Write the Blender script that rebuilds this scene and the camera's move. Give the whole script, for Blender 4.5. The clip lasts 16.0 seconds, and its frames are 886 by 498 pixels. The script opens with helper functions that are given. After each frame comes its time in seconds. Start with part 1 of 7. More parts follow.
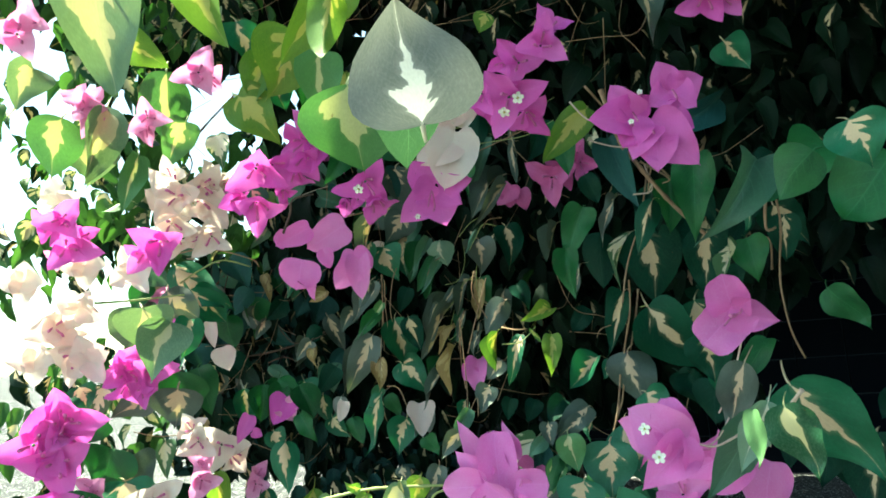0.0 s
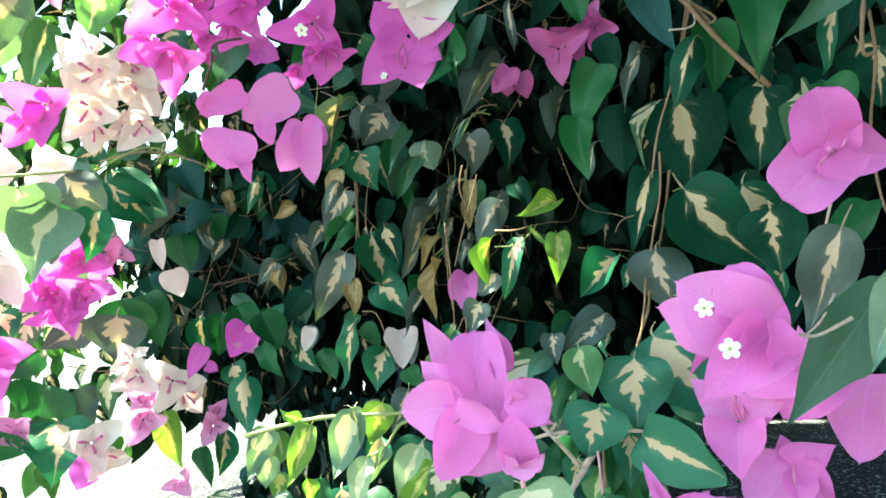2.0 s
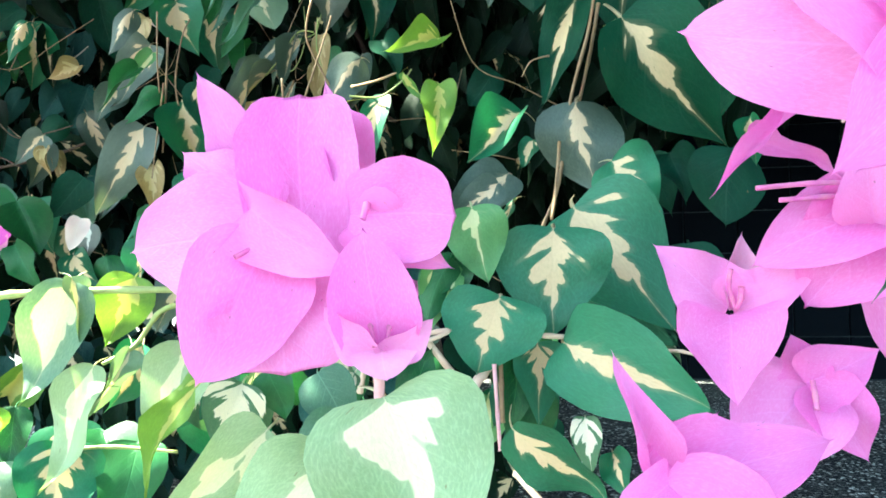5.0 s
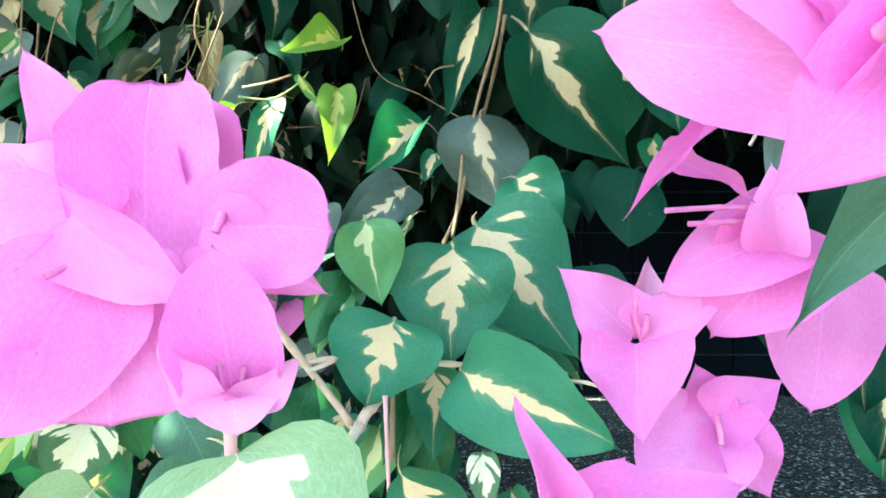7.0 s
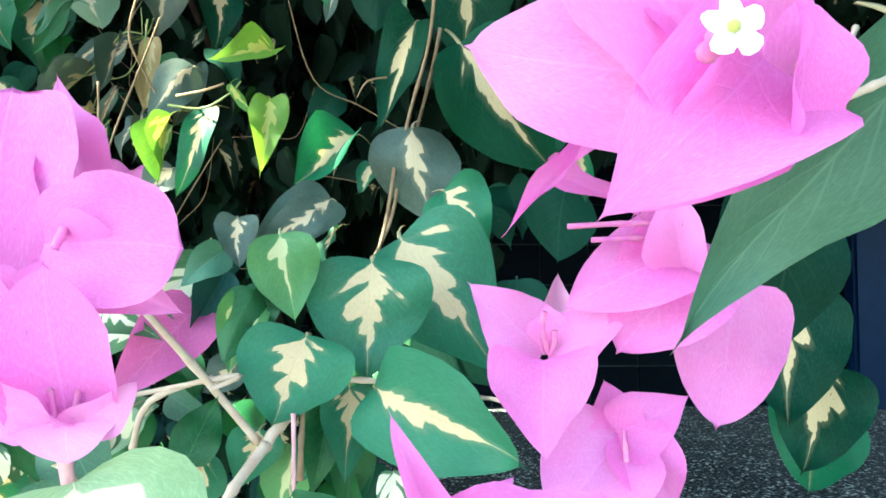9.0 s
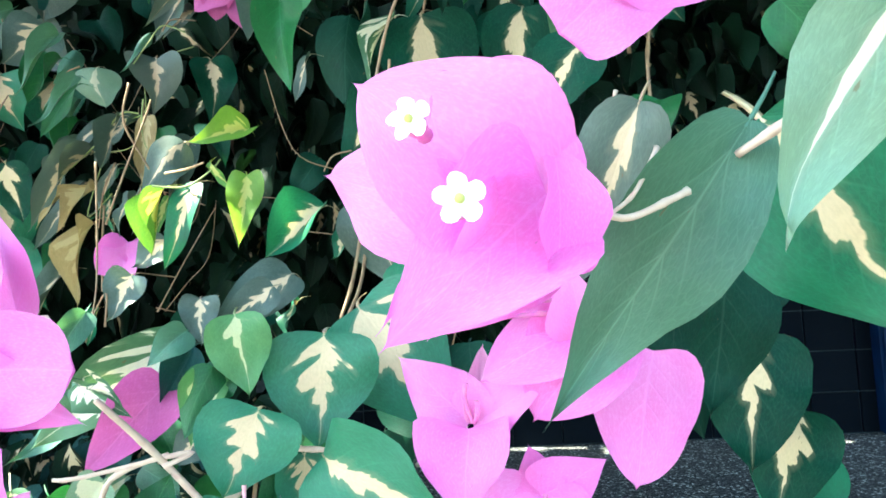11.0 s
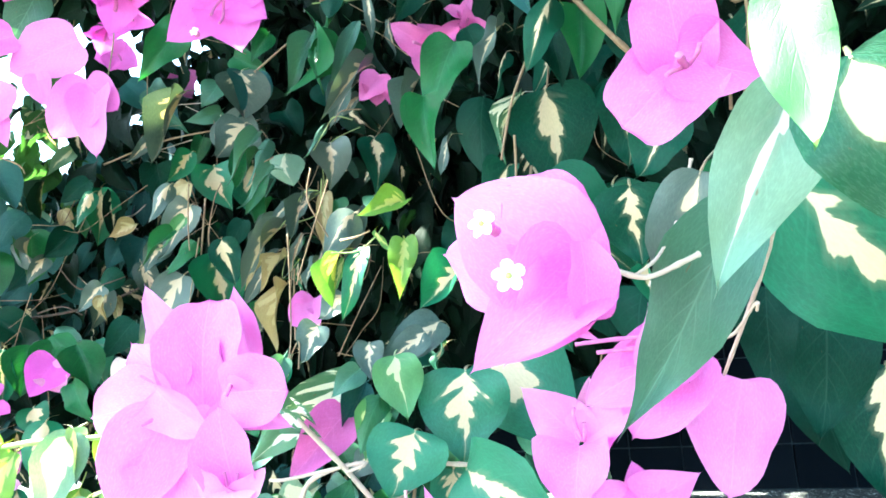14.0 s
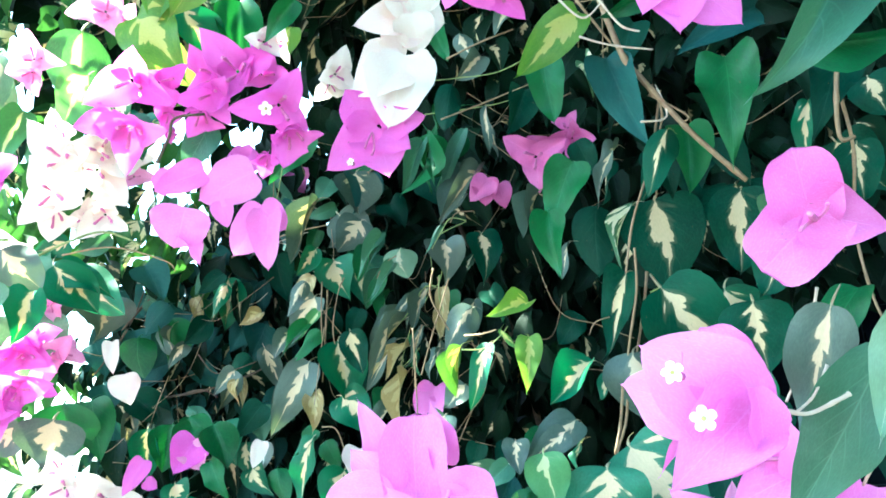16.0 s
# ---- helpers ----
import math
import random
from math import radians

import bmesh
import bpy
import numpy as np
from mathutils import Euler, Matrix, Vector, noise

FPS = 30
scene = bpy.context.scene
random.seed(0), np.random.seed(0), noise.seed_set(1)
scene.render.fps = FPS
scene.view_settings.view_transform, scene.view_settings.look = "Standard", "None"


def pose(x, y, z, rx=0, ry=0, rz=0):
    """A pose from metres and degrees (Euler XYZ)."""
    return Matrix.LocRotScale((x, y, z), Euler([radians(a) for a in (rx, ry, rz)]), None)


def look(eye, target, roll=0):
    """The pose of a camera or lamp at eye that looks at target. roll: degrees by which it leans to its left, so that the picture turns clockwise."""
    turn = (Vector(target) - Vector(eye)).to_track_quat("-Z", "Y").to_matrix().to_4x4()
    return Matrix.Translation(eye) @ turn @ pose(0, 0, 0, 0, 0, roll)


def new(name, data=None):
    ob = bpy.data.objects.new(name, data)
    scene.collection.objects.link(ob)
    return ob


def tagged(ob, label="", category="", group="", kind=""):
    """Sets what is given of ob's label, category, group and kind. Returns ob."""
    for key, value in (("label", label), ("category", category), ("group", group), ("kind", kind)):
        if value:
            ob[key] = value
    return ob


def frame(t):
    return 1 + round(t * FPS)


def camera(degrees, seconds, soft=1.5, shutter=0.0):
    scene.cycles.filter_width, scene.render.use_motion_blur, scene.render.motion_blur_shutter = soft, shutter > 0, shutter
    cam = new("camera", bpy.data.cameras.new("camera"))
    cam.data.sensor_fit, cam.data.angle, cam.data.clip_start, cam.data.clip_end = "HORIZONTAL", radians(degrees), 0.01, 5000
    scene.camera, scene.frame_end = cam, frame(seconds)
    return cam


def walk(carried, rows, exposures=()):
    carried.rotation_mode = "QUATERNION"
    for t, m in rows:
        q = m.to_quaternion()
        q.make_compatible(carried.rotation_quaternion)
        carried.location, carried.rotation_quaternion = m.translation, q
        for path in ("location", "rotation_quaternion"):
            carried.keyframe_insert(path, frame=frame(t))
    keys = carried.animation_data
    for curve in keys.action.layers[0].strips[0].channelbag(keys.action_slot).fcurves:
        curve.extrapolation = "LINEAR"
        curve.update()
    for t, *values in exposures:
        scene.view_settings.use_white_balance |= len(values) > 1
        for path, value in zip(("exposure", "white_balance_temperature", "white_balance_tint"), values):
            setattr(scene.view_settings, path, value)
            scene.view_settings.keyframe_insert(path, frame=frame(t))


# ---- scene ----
cam = camera(66.4, 16.0, soft=1.7)
PATH = [
    (0, (0.0243, 0.0233, 0.3549), (0.0021, 2.0071, 0.6078), -4.83),
    (0.5, (0.0295, 0.0594, 0.3485), (0.0222, 2.0467, 0.5738), -4.80),
    (1, (0.0384, 0.0995, 0.3342), (-0.0012, 2.0865, 0.5580), -4.43),
    (1.5, (0.0458, 0.1360, 0.3162), (-0.0348, 2.1258, 0.5014), -4.33),
    (2, (0.0397, 0.1732, 0.3057), (-0.0088, 2.1681, 0.4408), -4.96),
    (2.5, (0.0368, 0.2092, 0.2900), (0.0476, 2.2059, 0.4035), -4.99),
    (3, (0.0400, 0.2544, 0.2726), (0.1523, 2.2501, 0.3401), -4.67),
    (3.5, (0.0441, 0.2899, 0.2606), (0.2371, 2.2799, 0.3124), -3.88),
    (4, (0.0448, 0.3170, 0.2479), (0.3098, 2.2992, 0.2685), -2.29),
    (4.2, (0.0454, 0.3220, 0.2474), (0.3345, 2.3009, 0.2523), -1.93),
    (6.3, (0.0455, 0.3506, 0.2504), (0.5976, 2.2719, 0.3115), -0.53),
    (6.5, (0.0482, 0.3525, 0.2501), (0.6317, 2.2646, 0.3101), -0.30),
    (7, (0.0545, 0.3558, 0.2501), (0.7074, 2.2452, 0.3105), -0.13),
    (7.5, (0.0590, 0.3578, 0.2498), (0.7476, 2.2343, 0.3184), 0.06),
    (8, (0.0627, 0.3578, 0.2500), (0.7681, 2.2280, 0.3208), 0.00),
    (8.5, (0.0673, 0.3566, 0.2501), (0.7915, 2.2194, 0.3244), 0.15),
    (9, (0.0720, 0.3525, 0.2514), (0.8145, 2.2073, 0.3432), 0.03),
    (9.2, (0.0735, 0.3510, 0.2532), (0.8158, 2.2055, 0.3529), -0.08),
    (11.3, (0.0999, 0.3177, 0.2640), (0.7491, 2.1962, 0.4878), -2.47),
    (11.5, (0.1020, 0.3124, 0.2624), (0.7357, 2.1929, 0.5115), -2.01),
    (12, (0.1090, 0.2992, 0.2660), (0.6245, 2.2096, 0.5568), -2.71),
    (12.5, (0.1102, 0.2892, 0.2653), (0.5443, 2.2146, 0.5887), -3.22),
    (13, (0.1107, 0.2808, 0.2651), (0.4603, 2.2211, 0.6013), -3.37),
    (13.5, (0.1104, 0.2732, 0.2644), (0.3848, 2.2252, 0.6029), -3.68),
    (14, (0.1010, 0.2661, 0.2609), (0.2898, 2.2280, 0.6007), -3.48),
    (14.5, (0.0920, 0.2577, 0.2616), (0.2280, 2.2212, 0.6166), -3.91),
    (15, (0.0829, 0.2432, 0.2718), (0.1536, 2.2022, 0.6682), -4.22),
    (15.5, (0.0701, 0.2288, 0.2770), (0.1027, 2.1735, 0.7429), -3.48),
    (16, (0.0584, 0.2134, 0.2770), (0.0581, 2.1391, 0.8173), -2.79),
]
walk(cam, [(t, look(eye, target, roll)) for t, eye, target, roll in PATH],
     exposures=[(0, 2.35, 7300, -18), (1.5, 2.95, 7000, -15), (3, 3.2, 6800, -10), (4, 3.6, 6900, -11), (9, 3.75, 6900, -16), (12.5, 4.1, 6450, -6), (14.5, 4.25, 6250, -15), (16, 3.95, 5950, -21)])

# ---------------------------------------------------------------- light
world = bpy.data.worlds.new("world")
scene.world = world
world.use_nodes = True
SUN_AZ, SUN_EL = 290.0, 57.0          # degrees: compass from +y clockwise, height
_n = world.node_tree.nodes
_sky = _n.new("ShaderNodeTexSky")
_sky.sky_type, _sky.sun_disc = "NISHITA", False
_sky.sun_elevation, _sky.sun_rotation = radians(SUN_EL), radians(SUN_AZ)
_n["Background"].inputs["Strength"].default_value = 0.10
world.node_tree.links.new(_sky.outputs[0], _n["Background"].inputs["Color"])
sun = new("sun", bpy.data.lights.new("sun", "SUN"))
sun.data.energy, sun.data.angle, sun.data.color = 5.0, radians(0.6), (1.0, 0.95, 0.87)
_d = Vector((math.sin(radians(SUN_AZ)) * math.cos(radians(SUN_EL)), math.cos(radians(SUN_AZ)) * math.cos(radians(SUN_EL)), math.sin(radians(SUN_EL))))
sun.matrix_world = look(_d * 20, (0, 0, 0))


# ---------------------------------------------------------------- materials
def nodes_of(name):
    m = bpy.data.materials.new(name)
    m.use_nodes = True
    t = m.node_tree
    return m, t, t.nodes, t.links, t.nodes["Principled BSDF"]


def value(t, op, a, b=None, c=None):
    n = t.nodes.new("ShaderNodeMath")
    n.operation = op
    for i, v in enumerate((a, b, c)):
        if v is None:
            continue
        if isinstance(v, (int, float)):
            n.inputs[i].default_value = v
        else:
            t.links.new(v, n.inputs[i])
    return n.outputs[0]


def blend(t, fac, a, b, how="MIX"):
    n = t.nodes.new("ShaderNodeMix")
    n.data_type, n.blend_type = "RGBA", how
    for i, v in ((0, fac), (6, a), (7, b)):
        if isinstance(v, (int, float)):
            n.inputs[i].default_value = v
        elif isinstance(v, tuple):
            n.inputs[i].default_value = (*v, 1.0)
        else:
            t.links.new(v, n.inputs[i])
    return n.outputs[2]


def grain(t, vec, scale, detail=3.0, rough=0.55):
    n = t.nodes.new("ShaderNodeTexNoise")
    n.inputs["Scale"].default_value, n.inputs["Detail"].default_value, n.inputs["Roughness"].default_value = scale, detail, rough
    if vec is not None:
        t.links.new(vec, n.inputs["Vector"])
    return n.outputs["Fac"]


def ramp(t, x, lo, hi, a=0.0, b=1.0, smooth=False):
    n = t.nodes.new("ShaderNodeMapRange")
    n.interpolation_type = "SMOOTHSTEP" if smooth else "LINEAR"
    t.links.new(x, n.inputs[0])
    for i, v in zip((1, 2, 3, 4), (lo, hi, a, b)):
        n.inputs[i].default_value = v
    return n.outputs[0]


def xyz(t, x, y, z):
    n = t.nodes.new("ShaderNodeCombineXYZ")
    for i, v in enumerate((x, y, z)):
        if isinstance(v, (int, float)):
            n.inputs[i].default_value = v
        else:
            t.links.new(v, n.inputs[i])
    return n.outputs[0]


def blade_material(name, base, deep, patch, amount, through_colour, through_share=0.22, rough=0.42, veins=0.5, jagged=6.4, island=False):
    """A leaf or bract: ground colour between base and deep, a jagged patch along the midrib, side veins, light passing through."""
    m, t, n, l, p = nodes_of(name)
    uv = n.new("ShaderNodeUVMap")
    uv.uv_map = "blade"
    sep = n.new("ShaderNodeSeparateXYZ")
    l.new(uv.outputs[0], sep.inputs[0])
    if island:
        rnd = n.new("ShaderNodeNewGeometry").outputs["Random Per Island"]
    else:
        rnd = n.new("ShaderNodeObjectInfo").outputs["Random"]
    u = value(t, "MULTIPLY_ADD", sep.outputs[0], 2.0, -1.0)
    v = sep.outputs[1]
    side = value(t, "SIGN", u)
    s = value(t, "ABSOLUTE", u)
    along = value(t, "MULTIPLY_ADD", s, -0.42, v)
    seed = value(t, "MULTIPLY", rnd, 91.7)
    # tone that wanders over the blade and from blade to blade
    tone = grain(t, xyz(t, value(t, "ADD", u, seed), v, seed), 2.2, 4.0)
    tone = value(t, "ADD", ramp(t, tone, 0.3, 0.7, -0.22, 0.32), value(t, "FRACT", value(t, "MULTIPLY", rnd, 7.31)))
    tone = ramp(t, tone, 0.0, 1.0)
    colour = blend(t, tone, base, deep)
    # fine mottling
    fine = grain(t, xyz(t, value(t, "ADD", u, seed), v, 0.0), 26.0, 3.0)
    colour = blend(t, ramp(t, fine, 0.45, 0.75, 0.0, 0.22), colour, tuple(min(1.0, c * 1.9) for c in base))
    # veins: midrib and side veins that run forward
    rib = ramp(t, s, 0.0, 0.045, 1.0, 0.0, True)
    comb = value(t, "ABSOLUTE", value(t, "SUBTRACT", value(t, "FRACT", value(t, "MULTIPLY", along, 6.3)), 0.5))
    comb = value(t, "MULTIPLY", ramp(t, comb, 0.0, 0.09, 1.0, 0.0, True), ramp(t, s, 0.0, 0.85, 0.8, 0.0))
    web = n.new("ShaderNodeTexVoronoi")
    web.feature = "DISTANCE_TO_EDGE"
    web.inputs["Scale"].default_value = 15.0
    l.new(xyz(t, u, value(t, "MULTIPLY", v, 1.5), seed), web.inputs["Vector"])
    web = ramp(t, web.outputs["Distance"], 0.0, 0.09, 0.3, 0.0)
    vein = value(t, "MAXIMUM", value(t, "MAXIMUM", rib, comb), web)
    pale = tuple(min(1.0, c * 1.5 + 0.03) for c in base)
    colour = blend(t, value(t, "MULTIPLY", vein, veins), colour, pale)
    if amount > 0:
        jag = grain(t, xyz(t, value(t, "MULTIPLY_ADD", along, jagged, seed), value(t, "MULTIPLY", side, 3.7), value(t, "MULTIPLY", s, 0.9)), 1.0, 3.0, 0.5)
        lobe = value(t, "ABSOLUTE", value(t, "SUBTRACT", value(t, "FRACT", value(t, "ADD", value(t, "MULTIPLY", along, 4.6), value(t, "MULTIPLY_ADD", side, 0.21, seed))), 0.5))
        width = ramp(t, value(t, "MULTIPLY_ADD", lobe, 0.38 if jagged > 3 else 0.10, jag), 0.42, 0.74 if jagged > 3 else 0.62, 0.08, 1.0)
        body = value(t, "MULTIPLY", ramp(t, v, 0.02, 0.14), ramp(t, v, 0.34, 0.74, 1.0, 0.0))
        where = ramp(t, grain(t, xyz(t, value(t, "MULTIPLY", v, 1.6), seed, 4.0), 1.0, 1.0), 0.35, 0.62, 0.5, 1.3)
        width = value(t, "MULTIPLY", value(t, "MULTIPLY", width, body), where)
        width = value(t, "MULTIPLY", value(t, "MULTIPLY_ADD", width, 1.0, 0.012), amount)
        mask = ramp(t, value(t, "SUBTRACT", width, s), -0.012, 0.012)
        halo = ramp(t, value(t, "SUBTRACT", width, s), -0.14, 0.0, 0.0, 0.4)
        colour = blend(t, halo, colour, tuple(0.55 * a + 0.3 * b for a, b in zip(base, patch)))
        mottled = blend(t, ramp(t, fine, 0.4, 0.7), patch, tuple(c * 0.90 for c in patch))
        colour = blend(t, mask, colour, mottled)
    else:
        mask = None
    # specks of dust and small brown nicks
    nick = grain(t, xyz(t, value(t, "ADD", u, seed), v, 9.0), 9.0, 2.0)
    colour = blend(t, ramp(t, nick, 0.735, 0.76, 0.0, 0.55), colour, (0.16, 0.10, 0.05))
    l.new(colour, p.inputs["Base Color"])
    l.new(ramp(t, fine, 0.3, 0.7, rough - 0.08, rough + 0.14), p.inputs["Roughness"])
    p.inputs["Specular IOR Level"].default_value = 0.10 if island or name in ("leaf_d", "leaf_x", "leaf_b") else 0.34
    bump = n.new("ShaderNodeBump")
    bump.inputs["Strength"].default_value, bump.inputs["Distance"].default_value = 0.3, 0.0010 if name.startswith("bract") else 0.0004
    l.new(value(t, "ADD", value(t, "MULTIPLY", vein, -0.8), value(t, "MULTIPLY", tone, 0.6)), bump.inputs["Height"])
    l.new(bump.outputs[0], p.inputs["Normal"])
    glow = n.new("ShaderNodeBsdfTranslucent")
    lit = blend(t, 1.0, colour, through_colour, "MULTIPLY")
    l.new(lit, glow.inputs["Color"])
    mix = n.new("ShaderNodeMixShader")
    mix.inputs[0].default_value = through_share
    l.new(p.outputs[0], mix.inputs[1])
    l.new(glow.outputs[0], mix.inputs[2])
    l.new(mix.outputs[0], n["Material Output"].inputs["Surface"])
    return m


CREAM = (0.68, 0.52, 0.33)
GREEN_THROUGH, PINK_THROUGH = (1.0, 1.0, 0.45), (1.0, 0.85, 1.0)
LEAF_MATS, FILL_MATS = {}, {}
for kind, args in {
    "v": ((0.020, 0.148, 0.070), (0.008, 0.074, 0.038), CREAM, 0.50, GREEN_THROUGH, 0.2, 0.42, 0.35),
    "g": ((0.026, 0.140, 0.044), (0.010, 0.070, 0.025), CREAM, 0.0, GREEN_THROUGH, 0.25, 0.40, 0.4),
    "s": ((0.092, 0.122, 0.104), (0.048, 0.078, 0.063), (0.62, 0.47, 0.32), 0.44, GREEN_THROUGH, 0.15, 0.36, 0.3),
    # grey leaf whose white patch paints sun spots
    "h": ((0.20, 0.215, 0.20), (0.13, 0.15, 0.135), (0.8, 0.8, 0.74), 0.3, (1.0, 1.0, 0.92), 0.3, 0.45, 0.3),
    # pale green, lightened to stand for sun on the front leaves
    "l": ((0.20, 0.30, 0.19), (0.11, 0.20, 0.13), (0.62, 0.58, 0.40), 0.58, GREEN_THROUGH, 0.3, 0.42, 0.35, 1.7),
    "y": ((0.19, 0.33, 0.06), (0.09, 0.22, 0.045), (0.56, 0.56, 0.18), 0.62, GREEN_THROUGH, 0.48, 0.40, 0.4),
    "w": ((0.10, 0.20, 0.10), (0.05, 0.13, 0.07), (0.82, 0.76, 0.60), 1.35, GREEN_THROUGH, 0.25, 0.45, 0.3),
    "m": ((0.12, 0.25, 0.10), (0.08, 0.18, 0.075), CREAM, 0.0, GREEN_THROUGH, 0.3, 0.45, 0.3),
    # grey-green base with the sky's sheen mixed into it
    "e": ((0.075, 0.180, 0.120), (0.055, 0.135, 0.092), CREAM, 0.0, GREEN_THROUGH, 0.25, 0.38, 0.6),
    "f": ((0.030, 0.115, 0.055), (0.018, 0.070, 0.036), (0.72, 0.66, 0.36), 0.30, GREEN_THROUGH, 0.3, 0.22, 0.3, 2.2),
    # the blue cast of skylit shade is put into this green
    "b": ((0.032, 0.105, 0.100), (0.016, 0.062, 0.062), CREAM, 0.0, GREEN_THROUGH, 0.15, 0.42, 0.3),
    # lighter copy of v: the light on leaves by the fork, as colour
    "n": ((0.040, 0.190, 0.106), (0.022, 0.125, 0.068), CREAM, 0.50, GREEN_THROUGH, 0.22, 0.42, 0.35),
    # yellow-green leaves, also g leaves paled to stand for glare at the left
    "i": ((0.11, 0.27, 0.10), (0.07, 0.19, 0.075), (0.58, 0.60, 0.34), 0.5, GREEN_THROUGH, 0.3, 0.42, 0.35, 1.7),
    "j": ((0.20, 0.32, 0.24), (0.14, 0.24, 0.18), (0.82, 0.78, 0.66), 0.45, GREEN_THROUGH, 0.3, 0.40, 0.35, 1.7),
    # darker copy of v: shade at the upper and lower right is in the colour
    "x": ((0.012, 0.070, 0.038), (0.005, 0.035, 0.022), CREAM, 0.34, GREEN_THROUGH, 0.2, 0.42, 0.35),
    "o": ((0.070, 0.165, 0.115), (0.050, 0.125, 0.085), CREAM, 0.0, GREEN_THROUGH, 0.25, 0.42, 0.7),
    # darker copy of g, coloured for leaves that hang in shade
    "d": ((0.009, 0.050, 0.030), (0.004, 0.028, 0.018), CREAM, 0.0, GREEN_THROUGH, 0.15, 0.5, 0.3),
    # paler still: sunlight on the nearest low leaves, put into their colour
    "k": ((0.35, 0.45, 0.27), (0.25, 0.36, 0.20), (0.74, 0.70, 0.48), 0.7, GREEN_THROUGH, 0.3, 0.42, 0.35, 1.7),
    "c": ((0.46, 0.34, 0.18), (0.26, 0.18, 0.08), (0.6, 0.48, 0.28), 0.9, GREEN_THROUGH, 0.25, 0.55, 0.5),
}.items():
    LEAF_MATS[kind] = blade_material("leaf_" + kind, *args)
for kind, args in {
    # near-black greens put the hedge's inner shade into the leaf colour
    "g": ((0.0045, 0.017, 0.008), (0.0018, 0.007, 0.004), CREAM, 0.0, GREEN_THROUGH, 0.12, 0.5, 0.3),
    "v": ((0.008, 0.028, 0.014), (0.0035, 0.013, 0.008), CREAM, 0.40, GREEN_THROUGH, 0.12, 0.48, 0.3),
    # bluish skylight is part of this leaf colour
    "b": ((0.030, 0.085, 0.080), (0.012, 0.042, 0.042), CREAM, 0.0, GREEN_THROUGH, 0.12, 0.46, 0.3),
    # brighter green puts sunlight into the colour of the edge leaves
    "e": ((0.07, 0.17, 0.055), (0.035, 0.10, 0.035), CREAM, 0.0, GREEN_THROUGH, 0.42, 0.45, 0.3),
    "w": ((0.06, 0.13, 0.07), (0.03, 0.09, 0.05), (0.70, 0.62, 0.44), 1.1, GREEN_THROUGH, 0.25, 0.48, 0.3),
}.items():
    FILL_MATS[kind] = blade_material("foliage_" + kind, *args, island=True)
BRACT_MATS = {
    "p": blade_material("bract_magenta", (0.82, 0.19, 0.64), (0.75, 0.11, 0.56), CREAM, 0.0, PINK_THROUGH, 0.38, 0.55, 0.18),
    "q": blade_material("bract_orchid", (0.85, 0.28, 0.665), (0.81, 0.19, 0.595), CREAM, 0.0, PINK_THROUGH, 0.38, 0.55, 0.22),
    "s": blade_material("bract_rose", (0.78, 0.20, 0.50), (0.66, 0.13, 0.38), CREAM, 0.0, PINK_THROUGH, 0.35, 0.55, 0.3),
    "k": blade_material("bract_pale_pink", (0.84, 0.42, 0.66), (0.80, 0.30, 0.56), CREAM, 0.0, PINK_THROUGH, 0.4, 0.55, 0.25),
    "l": blade_material("bract_light_orchid", (0.88, 0.40, 0.75), (0.86, 0.30, 0.69), CREAM, 0.0, PINK_THROUGH, 0.38, 0.55, 0.22),
    "w": blade_material("bract_white", (0.86, 0.78, 0.72), (0.84, 0.66, 0.64), CREAM, 0.0, (1.0, 0.96, 0.9), 0.4, 0.55, 0.15),
}


def plain_material(name, a, b, scale, rough=0.7, bump=0.3, depth=0.001):
    m, t, n, l, p = nodes_of(name)
    pos = n.new("ShaderNodeTexCoord").outputs["Object"]
    g = grain(t, pos, scale, 6.0, 0.6)
    big = grain(t, pos, scale * 0.12, 3.0)
    colour = blend(t, ramp(t, g, 0.35, 0.65), a, b)
    colour = blend(t, ramp(t, big, 0.4, 0.7, 0.0, 0.4), colour, tuple(c * 0.6 for c in a))
    l.new(colour, p.inputs["Base Color"])
    p.inputs["Roughness"].default_value = rough
    p.inputs["Specular IOR Level"].default_value = 0.15 if rough > 0.8 else 0.4
    bp = n.new("ShaderNodeBump")
    bp.inputs["Strength"].default_value, bp.inputs["Distance"].default_value = bump, depth
    l.new(g, bp.inputs["Height"])
    l.new(bp.outputs[0], p.inputs["Normal"])
    return m


STEM_MATS = {
    "s": plain_material("rose_stalk", (0.78, 0.42, 0.50), (0.66, 0.34, 0.36), 260, 0.55),
    "t": plain_material("tan_stem", (0.34, 0.22, 0.13), (0.22, 0.13, 0.075), 260, 0.6),
    "g": plain_material("green_stem", (0.34, 0.40, 0.14), (0.24, 0.28, 0.10), 260, 0.55),
    "c": plain_material("pale_stalk", (0.66, 0.52, 0.42), (0.55, 0.40, 0.32), 260, 0.55),
    "d": plain_material("dark_bark", (0.12, 0.075, 0.055), (0.06, 0.04, 0.03), 220, 0.8, 0.6),
}
STAR_MAT = plain_material("white_corolla", (0.88, 0.88, 0.80), (0.82, 0.84, 0.72), 300, 0.5)
EYE_MAT = plain_material("greenish_throat", (0.55, 0.52, 0.16), (0.4, 0.36, 0.1), 300, 0.5)
TUBE_MAT = plain_material("rose_tube", (0.62, 0.12, 0.42), (0.66, 0.24, 0.40), 300, 0.5)


